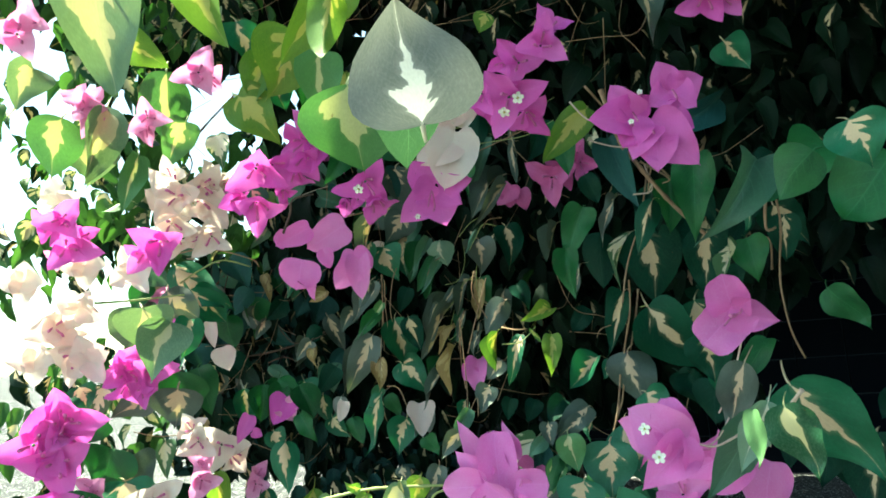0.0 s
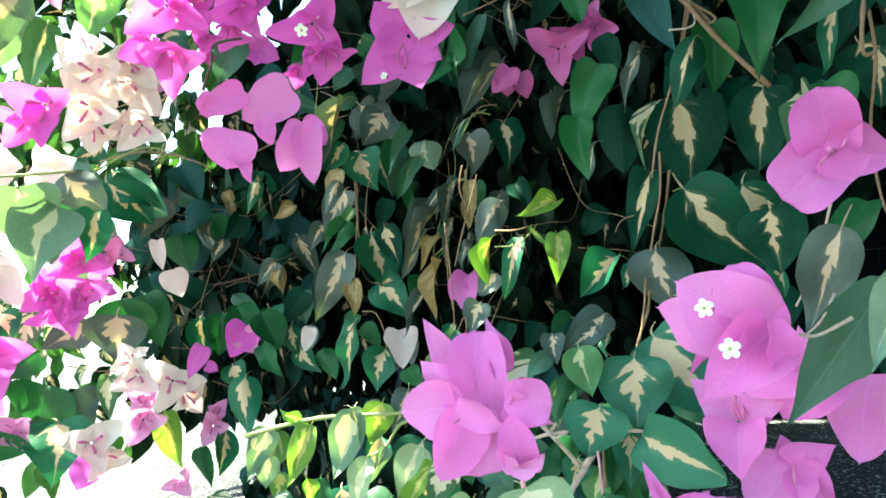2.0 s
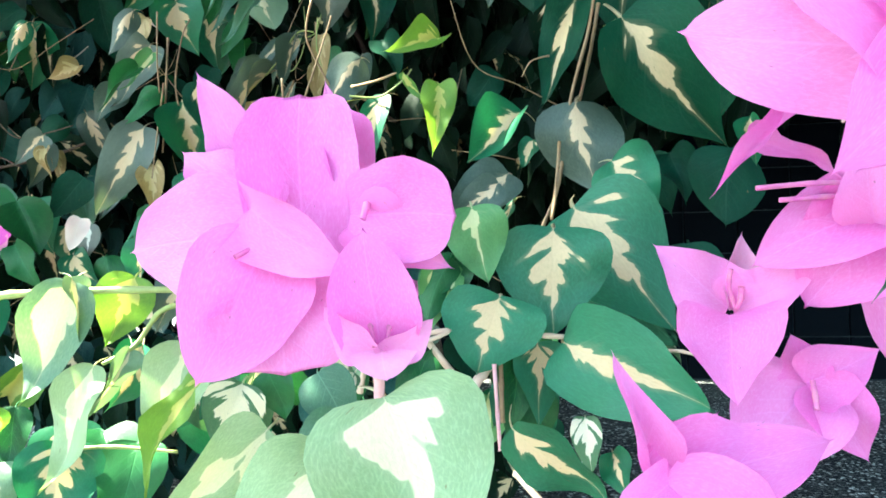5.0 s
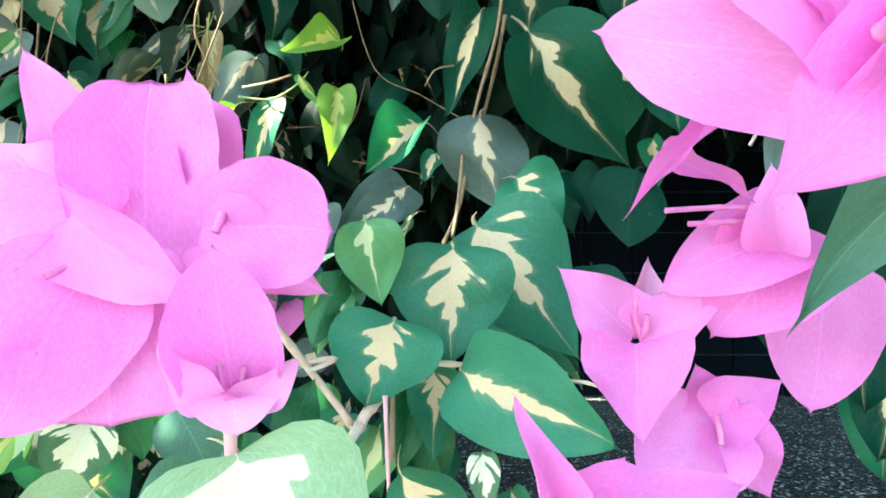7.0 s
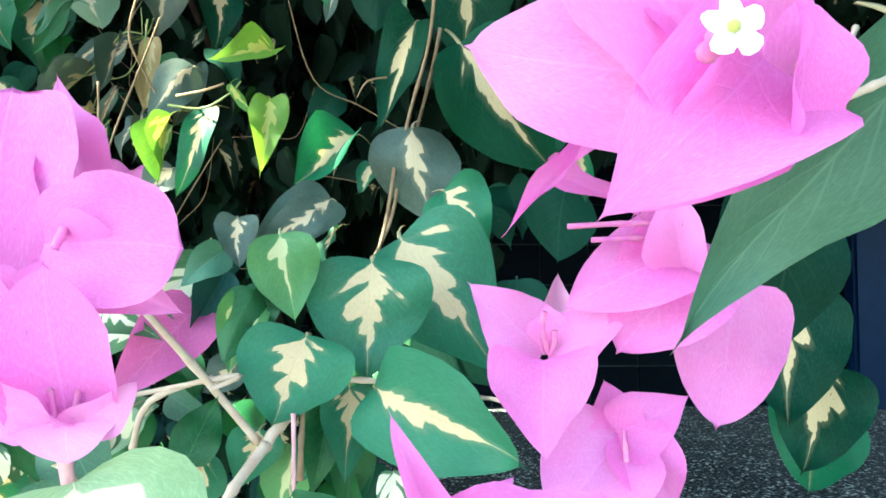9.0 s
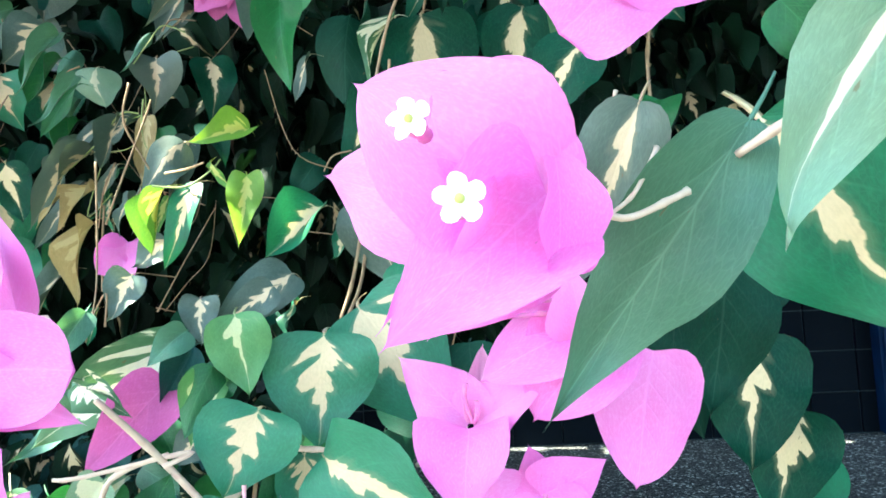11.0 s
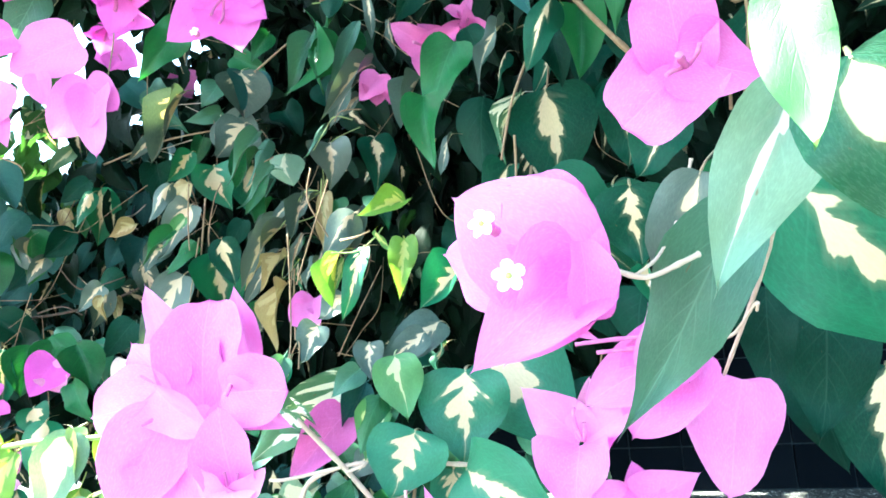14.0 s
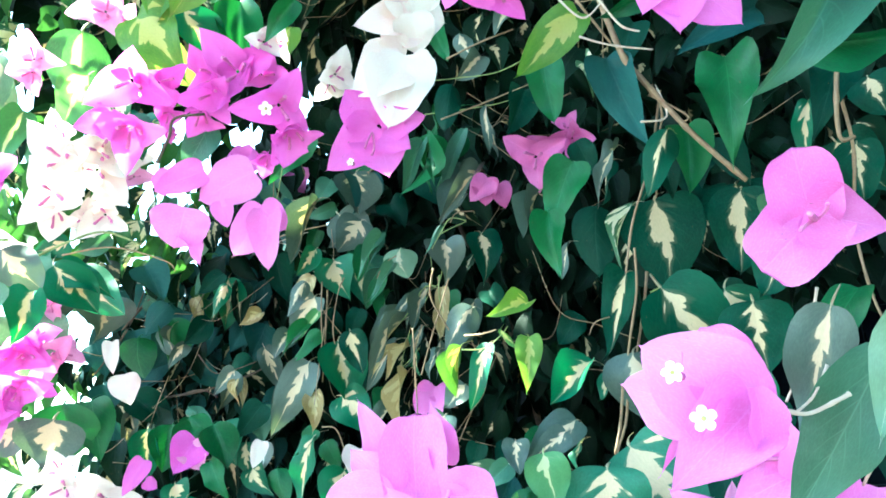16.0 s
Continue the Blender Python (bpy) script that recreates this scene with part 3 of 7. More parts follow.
leaf((0.0480, 0.9117, 0.6087), (0.0150, 0.9340, 0.5443), 0.0399, -85, "g")
leaf((-0.1031, 0.9852, 0.6502), (-0.1492, 0.9920, 0.5845), 0.0412, -22, "g")
leaf((0.3889, 0.6111, 0.2782), (0.3762, 0.6178, 0.2540), 0.0210, 23, "d")
leaf((-0.1214, 0.2993, 0.5277), (-0.1115, 0.2877, 0.4635), 0.0368, -21, "l")
leaf((-0.0956, 0.3503, 0.5547), (-0.0770, 0.3285, 0.4980), 0.0313, -2, "y")
leaf((-0.0329, 0.4159, 0.5794), (-0.0436, 0.3964, 0.5209), 0.0250, -19, "y")
leaf((-0.1248, 0.7746, 0.6915), (-0.1284, 0.7897, 0.6213), 0.0426, -13, "g")
leaf((0.1686, 0.4624, 0.5863), (0.1652, 0.4368, 0.5272), 0.0238, -18, "s")
leaf((0.2581, 0.4328, 0.4531), (0.2309, 0.4444, 0.4297), 0.0339, 9, "g")
leaf((0.2056, 0.3192, 0.4351), (0.2158, 0.3189, 0.4144), 0.0265, 37, "v")
leaf((0.2484, 0.3580, 0.4261), (0.2156, 0.3523, 0.3948), 0.0428, 11, "g")
leaf((0.2801, 0.5982, 0.5915), (0.2999, 0.6046, 0.5640), 0.0340, 35, "v")
leaf((-0.4246, 0.7405, 0.6901), (-0.4394, 0.7240, 0.6396), 0.0450, -55, "l")
leaf((-0.4151, 0.7789, 0.6438), (-0.4371, 0.7804, 0.5773), 0.0617, -42, "i")
leaf((-0.3644, 0.7856, 0.6545), (-0.3981, 0.7939, 0.5643), 0.0454, -46, "l")
leaf((-0.3171, 0.7057, 0.7041), (-0.2665, 0.7307, 0.6727), 0.0423, 28, "y")
leaf((-0.1929, 0.7398, 0.7223), (-0.1889, 0.7660, 0.6808), 0.0424, -13, "v")
leaf((-0.2329, 0.7740, 0.6051), (-0.2249, 0.7818, 0.5668), 0.0276, 1, "w")
leaf((0.0859, 0.7386, 0.7058), (0.0760, 0.7438, 0.6864), 0.0240, -9, "y")
leaf((-0.0824, 0.7974, 0.6758), (-0.0920, 0.8026, 0.6442), 0.0279, -7, "y")
leaf((-0.0393, 0.6301, 0.5845), (-0.0643, 0.6404, 0.5580), 0.0179, -42, "g")
leaf((-0.3198, 0.8494, 0.7197), (-0.3383, 0.8821, 0.6297), 0.0647, -41, "i")
leaf((-0.1686, 0.7458, 0.6674), (-0.1511, 0.7835, 0.6303), 0.0405, -7, "v")
leaf((-0.1577, 0.6432, 0.5060), (-0.1480, 0.6541, 0.4765), 0.0249, -14, "v")
leaf((-0.2317, 0.6784, 0.3919), (-0.2421, 0.6781, 0.3521), 0.0276, -25, "v")
leaf((-0.2522, 0.7383, 0.4228), (-0.2159, 0.7608, 0.4043), 0.0257, -5, "v")
leaf((-0.0034, 0.6325, 0.1945), (0.0120, 0.6406, 0.1735), 0.0189, -13, "w")
leaf((-0.0948, 0.6165, 0.2285), (-0.1090, 0.6081, 0.1993), 0.0187, -23, "l")
leaf((-0.2538, 1.0133, 0.4003), (-0.2702, 1.0057, 0.3724), 0.0176, -40, "s")
leaf((-0.3139, 1.0228, 0.4116), (-0.3099, 1.0228, 0.3615), 0.0430, -11, "g")
leaf((-0.2789, 1.0317, 0.4350), (-0.2744, 1.0294, 0.3728), 0.0430, -34, "g")
leaf((-0.0517, 0.6269, 0.1854), (-0.0457, 0.6165, 0.1582), 0.0266, -23, "v")
leaf((-0.0327, 0.6114, 0.1854), (-0.0283, 0.5963, 0.1618), 0.0256, -26, "g")
leaf((-0.2086, 0.8044, 0.1403), (-0.1994, 0.8057, 0.1141), 0.0293, -39, "w")
leaf((-0.1263, 0.7455, 0.1700), (-0.1278, 0.7387, 0.1470), 0.0167, -19, "y")
leaf((0.0301, 0.6734, 0.1914), (0.0453, 0.6794, 0.1708), 0.0199, 8, "g")
leaf((0.0192, 0.6570, 0.1989), (0.0211, 0.6607, 0.1648), 0.0159, -12, "w")
leaf((-0.0470, 0.7597, 0.2217), (-0.0436, 0.7570, 0.2065), 0.0164, 1, "s")
leaf((-0.0287, 0.4106, 0.5083), (-0.0252, 0.4370, 0.4611), 0.0584, 5, "i")
leaf((0.0055, 0.3605, 0.4818), (0.0085, 0.3816, 0.4464), 0.0376, -10, "e")
leaf((-0.1072, 0.6443, 0.6562), (-0.1394, 0.6688, 0.5993), 0.0650, -13, "y")
leaf((-0.1786, 0.6839, 0.6144), (-0.1362, 0.6982, 0.5659), 0.0496, 13, "y")
leaf((-0.0310, 0.4576, 0.6028), (-0.0789, 0.4559, 0.5434), 0.0328, -45, "y")
leaf((-0.0696, 0.5563, 0.5947), (-0.0787, 0.5717, 0.5412), 0.0416, -7, "i")
leaf((-0.1450, 0.6692, 0.6479), (-0.1667, 0.6796, 0.6008), 0.0366, -22, "y")
leaf((0.2066, 0.3526, 0.4302), (0.1912, 0.3679, 0.4118), 0.0260, 4, "g")
leaf((-0.2564, 0.9989, 0.3071), (-0.2614, 0.9958, 0.2556), 0.0396, -10, "g")
leaf((-0.3996, 0.9683, 0.4562), (-0.3845, 0.9744, 0.4214), 0.0735, -31, "s")
leaf((-0.3497, 1.0009, 0.4553), (-0.3474, 0.9990, 0.4043), 0.0661, -35, "s")
leaf((-0.4168, 0.9587, 0.4304), (-0.4003, 0.9575, 0.3493), 0.0858, -28, "l")
leaf((-0.3511, 0.9274, 0.3153), (-0.3600, 0.9299, 0.2644), 0.0695, -18, "s")
leaf((-0.4549, 0.9736, 0.2160), (-0.4243, 0.9677, 0.1666), 0.0930, -21, "s")
leaf((-0.0584, 0.5832, 0.2353), (-0.0750, 0.5787, 0.2009), 0.0169, 2, "y", 7)
leaf((-0.0641, 0.5839, 0.2393), (-0.0771, 0.5856, 0.2444), 0.0100, -30, "y", 2)
leaf((-0.0309, 0.5744, 0.2427), (-0.0433, 0.5663, 0.2059), 0.0216, -4, "l", 7)
leaf((-0.0313, 0.5744, 0.2444), (-0.0270, 0.5690, 0.2221), 0.0093, -65, "l", 0)
leaf((-0.0153, 0.5894, 0.2437), (-0.0247, 0.5839, 0.2208), 0.0199, -6, "y", 7)
leaf((-0.0006, 0.6106, 0.2473), (-0.0110, 0.6073, 0.2209), 0.0170, -2, "s", 2)
leaf((-0.0247, 0.5738, 0.2155), (-0.0370, 0.5627, 0.1798), 0.0155, 14, "k", 7)
leaf((-0.0141, 0.5774, 0.2199), (-0.0280, 0.5694, 0.1957), 0.0086, -49, "l", 0)
leaf((0.0071, 0.5645, 0.2213), (-0.0065, 0.5585, 0.1947), 0.0217, 0, "k", 7)
leaf((0.0152, 0.5483, 0.2152), (-0.0009, 0.5407, 0.1818), 0.0103, 32, "y", 2)
leaf((-0.0360, 0.5806, 0.1895), (-0.0367, 0.5659, 0.1638), 0.0267, -22, "v", 7)
leaf((-0.0149, 0.5880, 0.1862), (-0.0183, 0.5736, 0.1593), 0.0221, -7, "g", 0)
leaf((0.0193, 0.5983, 0.2029), (0.0101, 0.5897, 0.1795), 0.0225, -1, "w", 7)
leaf((-0.0660, 0.5967, 0.1998), (-0.0724, 0.5907, 0.1791), 0.0125, -61, "y", 2)
leaf((-0.0598, 0.6039, 0.1979), (-0.0608, 0.5962, 0.1777), 0.0133, -10, "g", 7)
leaf((-0.0906, 0.6132, 0.1878), (-0.0810, 0.6071, 0.1695), 0.0159, -12, "w", 0)
leaf((0.0283, 0.6021, 0.2064), (0.0347, 0.5964, 0.1885), 0.0162, 13, "g", 7)
leaf((-0.0673, 0.5971, 0.1780), (-0.0588, 0.5891, 0.1572), 0.0183, -31, "l", 2)
leaf((-0.0967, 0.6188, 0.2114), (-0.0973, 0.6140, 0.1916), 0.0162, -25, "l", 7)
leaf((0.0351, 0.4922, 0.2106), (0.0119, 0.4834, 0.1924), 0.0163, -16, "k", 0)
leaf((0.0482, 0.4784, 0.2076), (0.0259, 0.4715, 0.1897), 0.0220, 13, "k", 7)
leaf((0.0589, 0.4688, 0.2209), (0.0688, 0.4557, 0.1867), 0.0356, 5, "k", 2)
leaf((0.0554, 0.5128, 0.2059), (0.0349, 0.5106, 0.1927), 0.0161, 22, "e", 7)
leaf((0.0465, 0.5542, 0.2124), (0.0571, 0.5480, 0.1936), 0.0184, 12, "e", 0)
leaf((0.0991, 0.5171, 0.2003), (0.1209, 0.5043, 0.1793), 0.0187, 44, "v", 7)
leaf((0.0584, 0.5577, 0.2112), (0.0461, 0.5574, 0.2021), 0.0088, 0, "w", 2)
leaf((0.0765, 0.5605, 0.1995), (0.0851, 0.5642, 0.2170), 0.0145, -7, "g", 7)
leaf((0.1316, 0.6228, 0.2843), (0.0997, 0.6122, 0.2627), 0.0231, 9, "s", 0)
leaf((0.1062, 0.5891, 0.2672), (0.1105, 0.5828, 0.2379), 0.0241, 15, "i", 7)
leaf((0.1048, 0.6016, 0.2449), (0.0893, 0.5988, 0.2294), 0.0178, 21, "g", 2)
leaf((0.1393, 0.5898, 0.2587), (0.1334, 0.5759, 0.2179), 0.0437, 19, "n", 7)
leaf((0.1586, 0.6164, 0.2688), (0.1913, 0.5853, 0.2181), 0.0536, 19, "n", 0)
leaf((0.1138, 0.5783, 0.2334), (0.1008, 0.5642, 0.2077), 0.0373, 16, "n", 7)
leaf((0.1840, 0.6309, 0.2913), (0.2037, 0.6204, 0.2662), 0.0321, 25, "v", 2)
leaf((0.1346, 0.5697, 0.2162), (0.1611, 0.5189, 0.2004), 0.0354, 29, "n", 7)
leaf((0.1304, 0.5864, 0.2142), (0.1265, 0.5711, 0.1859), 0.0198, 8, "n", 0)
leaf((0.1381, 0.5594, 0.1910), (0.1349, 0.5479, 0.1751), 0.0107, 28, "w", 7)
leaf((0.1468, 0.5563, 0.1790), (0.1491, 0.5461, 0.1655), 0.0123, 42, "v", 2)
leaf((0.1258, 0.5942, 0.2017), (0.1119, 0.5862, 0.1831), 0.0164, 33, "n", 7)
leaf((0.1019, 0.6025, 0.1983), (0.0954, 0.5985, 0.1791), 0.0192, 0, "n", 0)
leaf((0.0948, 0.6133, 0.2208), (0.0826, 0.6100, 0.2118), 0.0149, 11, "s", 7)
leaf((0.1346, 0.6226, 0.2731), (0.1306, 0.6182, 0.2534), 0.0104, 74, "v", 2)
leaf((0.2028, 0.5985, 0.2515), (0.2000, 0.5891, 0.2222), 0.0271, 30, "d", 7)
leaf((0.1916, 0.4213, 0.2973), (0.1691, 0.4633, 0.2380), 0.0248, 25, "o", 7)
leaf((0.1772, 0.3749, 0.3084), (0.1644, 0.3882, 0.2713), 0.0181, 14, "j", 7)
leaf((0.2245, 0.4515, 0.3084), (0.2652, 0.4390, 0.2479), 0.0515, 42, "v", 7)
leaf((0.1575, 0.3460, 0.3090), (0.1536, 0.3406, 0.2847), 0.0106, 50, "m", 7)
leaf((0.1802, 0.3650, 0.3077), (0.1879, 0.3588, 0.2723), 0.0259, 45, "f", 7)
leaf((0.2113, 0.4804, 0.3210), (0.1990, 0.5021, 0.2700), 0.0257, 29, "s", 7)
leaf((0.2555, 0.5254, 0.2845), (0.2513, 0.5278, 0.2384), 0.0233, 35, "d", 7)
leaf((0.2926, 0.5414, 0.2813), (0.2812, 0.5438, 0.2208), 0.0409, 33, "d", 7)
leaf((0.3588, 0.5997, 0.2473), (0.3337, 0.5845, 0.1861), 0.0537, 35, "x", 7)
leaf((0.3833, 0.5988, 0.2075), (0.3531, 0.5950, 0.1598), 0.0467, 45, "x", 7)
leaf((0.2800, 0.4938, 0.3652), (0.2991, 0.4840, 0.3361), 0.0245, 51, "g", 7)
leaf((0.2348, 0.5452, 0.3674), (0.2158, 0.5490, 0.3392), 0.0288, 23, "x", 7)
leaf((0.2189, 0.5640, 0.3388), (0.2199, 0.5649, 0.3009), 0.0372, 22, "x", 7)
leaf((-0.0724, 0.9903, 0.4883), (-0.0591, 0.9861, 0.4361), 0.0475, -2, "v")
leaf((0.0101, 0.9424, 0.4839), (0.0111, 0.9369, 0.4479), 0.0387, 6, "l")
leaf((-0.0110, 0.9122, 0.4789), (-0.0317, 0.9064, 0.4390), 0.0208, 30, "g")
leaf((0.0017, 0.9138, 0.4591), (-0.0233, 0.9083, 0.4133), 0.0186, 26, "g")
leaf((0.0610, 0.8793, 0.4717), (0.0621, 0.8745, 0.4242), 0.0392, 2, "s")
leaf((0.1007, 0.9338, 0.4960), (0.1066, 0.9300, 0.4359), 0.0404, -3, "x")
leaf((-0.0939, 0.9712, 0.4654), (-0.1144, 0.9650, 0.4310), 0.0217, 0, "c")
leaf((-0.0890, 0.9631, 0.4393), (-0.1228, 0.9578, 0.3862), 0.0363, -4, "s")
leaf((-0.1191, 0.9750, 0.4014), (-0.1392, 0.9683, 0.3738), 0.0255, -20, "s")
leaf((-0.0795, 0.9461, 0.3968), (-0.1162, 0.9396, 0.3624), 0.0238, 21, "g")
leaf((-0.0584, 0.9326, 0.3828), (-0.0443, 0.9295, 0.3154), 0.0482, -4, "v")
leaf((-0.0906, 0.9431, 0.3637), (-0.1270, 0.9394, 0.2872), 0.0399, -7, "s")
leaf((-0.0819, 0.9406, 0.3305), (-0.0831, 0.9353, 0.2895), 0.0228, 5, "c")
leaf((-0.0534, 0.9266, 0.3249), (-0.0165, 0.9222, 0.2842), 0.0425, 3, "v")
leaf((-0.0843, 0.9335, 0.2856), (-0.1095, 0.9300, 0.2104), 0.0283, 26, "v")
leaf((-0.0826, 0.9381, 0.2926), (-0.1031, 0.9312, 0.2692), 0.0183, 16, "g")
leaf((-0.0525, 0.9366, 0.2518), (-0.0715, 0.9311, 0.2071), 0.0417, -9, "v")
leaf((-0.0288, 0.9160, 0.2685), (-0.0263, 0.9104, 0.2328), 0.0290, 5, "h")
leaf((-0.0398, 0.9239, 0.2654), (-0.0423, 0.9184, 0.2284), 0.0228, -27, "s")
leaf((0.0073, 0.9094, 0.3784), (-0.0251, 0.9042, 0.3256), 0.0141, 34, "s")
leaf((0.0169, 0.9029, 0.4032), (-0.0154, 0.8977, 0.3512), 0.0161, 38, "s")
leaf((0.0472, 0.8872, 0.4249), (0.0197, 0.8814, 0.3815), 0.0179, 29, "s")
leaf((0.0333, 0.8895, 0.3860), (0.0149, 0.8836, 0.3470), 0.0124, 47, "g")
leaf((0.0547, 0.8789, 0.4018), (0.0485, 0.8728, 0.3706), 0.0169, 17, "c")
leaf((0.0609, 0.9175, 0.4266), (0.0688, 0.9122, 0.3882), 0.0258, 6, "g")
leaf((0.0829, 0.8152, 0.3901), (0.0524, 0.8088, 0.3550), 0.0307, -1, "s")
leaf((0.0698, 0.8022, 0.3547), (0.0632, 0.7970, 0.3110), 0.0090, 60, "y")
leaf((0.0913, 0.7530, 0.3488), (0.0750, 0.7481, 0.2968), 0.0182, 25, "v")
leaf((0.0189, 0.8721, 0.3413), (0.0105, 0.8680, 0.2805), 0.0120, 31, "c")
leaf((0.0508, 0.8318, 0.3557), (0.0425, 0.8256, 0.3263), 0.0101, 42, "s")
leaf((0.0717, 0.8046, 0.3213), (0.0517, 0.7973, 0.3030), 0.0234, 13, "s")
leaf((0.0536, 0.7757, 0.2960), (0.0386, 0.7691, 0.2701), 0.0257, 11, "s")
leaf((0.0002, 0.8939, 0.3093), (-0.0286, 0.8881, 0.2653), 0.0165, 26, "s")
leaf((-0.2322, 0.9881, 0.3149), (-0.2068, 0.9824, 0.2890), 0.0274, -6, "g")
leaf((-0.1996, 0.9696, 0.3036), (-0.1792, 0.9652, 0.2579), 0.0382, -11, "g")
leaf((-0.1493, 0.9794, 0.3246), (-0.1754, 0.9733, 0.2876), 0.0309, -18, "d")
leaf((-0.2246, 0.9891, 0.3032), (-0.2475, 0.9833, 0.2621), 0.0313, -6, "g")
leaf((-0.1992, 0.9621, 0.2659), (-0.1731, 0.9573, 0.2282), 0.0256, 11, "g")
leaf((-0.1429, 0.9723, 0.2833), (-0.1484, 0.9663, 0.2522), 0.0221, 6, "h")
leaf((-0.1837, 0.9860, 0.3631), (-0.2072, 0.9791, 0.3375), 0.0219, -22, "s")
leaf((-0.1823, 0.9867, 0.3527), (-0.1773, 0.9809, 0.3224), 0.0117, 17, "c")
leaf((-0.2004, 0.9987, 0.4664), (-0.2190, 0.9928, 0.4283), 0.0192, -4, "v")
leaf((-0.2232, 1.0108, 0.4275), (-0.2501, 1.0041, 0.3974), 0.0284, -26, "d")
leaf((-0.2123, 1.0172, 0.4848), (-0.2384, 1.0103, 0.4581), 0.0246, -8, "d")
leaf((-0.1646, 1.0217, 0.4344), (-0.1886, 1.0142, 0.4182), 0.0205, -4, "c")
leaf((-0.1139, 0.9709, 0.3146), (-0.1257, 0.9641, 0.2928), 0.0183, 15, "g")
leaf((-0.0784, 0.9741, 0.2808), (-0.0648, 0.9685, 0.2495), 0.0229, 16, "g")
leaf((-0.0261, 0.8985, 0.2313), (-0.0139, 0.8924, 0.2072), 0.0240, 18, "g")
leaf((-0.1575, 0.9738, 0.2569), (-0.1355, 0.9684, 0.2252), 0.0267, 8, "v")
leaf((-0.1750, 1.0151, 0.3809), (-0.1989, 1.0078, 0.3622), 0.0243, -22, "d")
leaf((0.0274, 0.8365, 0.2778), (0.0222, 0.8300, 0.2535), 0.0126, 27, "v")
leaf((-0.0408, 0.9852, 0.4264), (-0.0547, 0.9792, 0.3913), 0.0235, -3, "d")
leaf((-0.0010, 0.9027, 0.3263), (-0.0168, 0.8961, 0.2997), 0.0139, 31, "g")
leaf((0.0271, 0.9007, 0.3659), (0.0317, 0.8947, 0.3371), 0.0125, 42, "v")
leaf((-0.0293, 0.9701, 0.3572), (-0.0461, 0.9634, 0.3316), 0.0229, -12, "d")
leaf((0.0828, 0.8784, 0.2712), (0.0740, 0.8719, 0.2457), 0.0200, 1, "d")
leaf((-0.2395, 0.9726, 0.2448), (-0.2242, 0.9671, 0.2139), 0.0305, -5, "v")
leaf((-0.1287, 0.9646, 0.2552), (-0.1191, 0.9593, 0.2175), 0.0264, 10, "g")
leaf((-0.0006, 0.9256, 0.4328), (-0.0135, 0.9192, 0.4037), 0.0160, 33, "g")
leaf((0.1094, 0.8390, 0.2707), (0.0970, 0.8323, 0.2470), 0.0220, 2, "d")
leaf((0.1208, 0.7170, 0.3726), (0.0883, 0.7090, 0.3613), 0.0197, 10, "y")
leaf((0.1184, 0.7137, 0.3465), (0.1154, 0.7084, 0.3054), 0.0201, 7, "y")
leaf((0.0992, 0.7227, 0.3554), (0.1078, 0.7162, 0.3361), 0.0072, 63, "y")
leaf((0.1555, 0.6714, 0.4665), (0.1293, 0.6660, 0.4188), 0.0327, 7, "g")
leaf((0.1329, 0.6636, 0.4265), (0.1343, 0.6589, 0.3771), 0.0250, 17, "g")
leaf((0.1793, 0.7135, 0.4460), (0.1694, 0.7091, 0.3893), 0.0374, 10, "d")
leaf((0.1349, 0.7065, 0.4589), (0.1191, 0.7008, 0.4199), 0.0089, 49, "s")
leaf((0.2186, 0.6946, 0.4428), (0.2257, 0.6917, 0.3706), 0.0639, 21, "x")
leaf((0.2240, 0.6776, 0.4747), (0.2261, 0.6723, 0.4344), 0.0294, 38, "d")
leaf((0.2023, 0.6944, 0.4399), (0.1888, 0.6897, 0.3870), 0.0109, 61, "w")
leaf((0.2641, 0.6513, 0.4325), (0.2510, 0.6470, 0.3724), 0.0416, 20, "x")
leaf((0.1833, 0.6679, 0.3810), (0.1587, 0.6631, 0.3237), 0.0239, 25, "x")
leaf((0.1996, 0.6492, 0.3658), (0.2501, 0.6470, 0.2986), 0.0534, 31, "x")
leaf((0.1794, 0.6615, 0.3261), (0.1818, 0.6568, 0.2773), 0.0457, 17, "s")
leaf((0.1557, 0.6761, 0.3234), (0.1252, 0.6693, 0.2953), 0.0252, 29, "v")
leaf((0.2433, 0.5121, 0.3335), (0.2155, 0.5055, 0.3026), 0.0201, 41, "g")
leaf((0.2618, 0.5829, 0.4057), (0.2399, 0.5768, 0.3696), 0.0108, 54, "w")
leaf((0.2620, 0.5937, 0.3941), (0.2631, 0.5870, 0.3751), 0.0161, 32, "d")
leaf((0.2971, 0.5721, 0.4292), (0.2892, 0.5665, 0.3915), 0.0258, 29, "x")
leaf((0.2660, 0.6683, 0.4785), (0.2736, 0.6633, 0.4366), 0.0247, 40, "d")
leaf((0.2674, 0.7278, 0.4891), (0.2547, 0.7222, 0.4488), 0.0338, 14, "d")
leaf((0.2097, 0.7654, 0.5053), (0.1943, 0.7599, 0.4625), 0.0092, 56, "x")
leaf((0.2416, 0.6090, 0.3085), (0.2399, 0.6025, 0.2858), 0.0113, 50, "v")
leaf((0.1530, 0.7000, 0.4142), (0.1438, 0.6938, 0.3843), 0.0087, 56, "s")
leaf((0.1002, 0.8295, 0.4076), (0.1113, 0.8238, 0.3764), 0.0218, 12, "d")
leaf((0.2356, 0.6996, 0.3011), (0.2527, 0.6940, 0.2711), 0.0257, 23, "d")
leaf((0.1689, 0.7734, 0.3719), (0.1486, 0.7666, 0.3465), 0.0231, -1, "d")
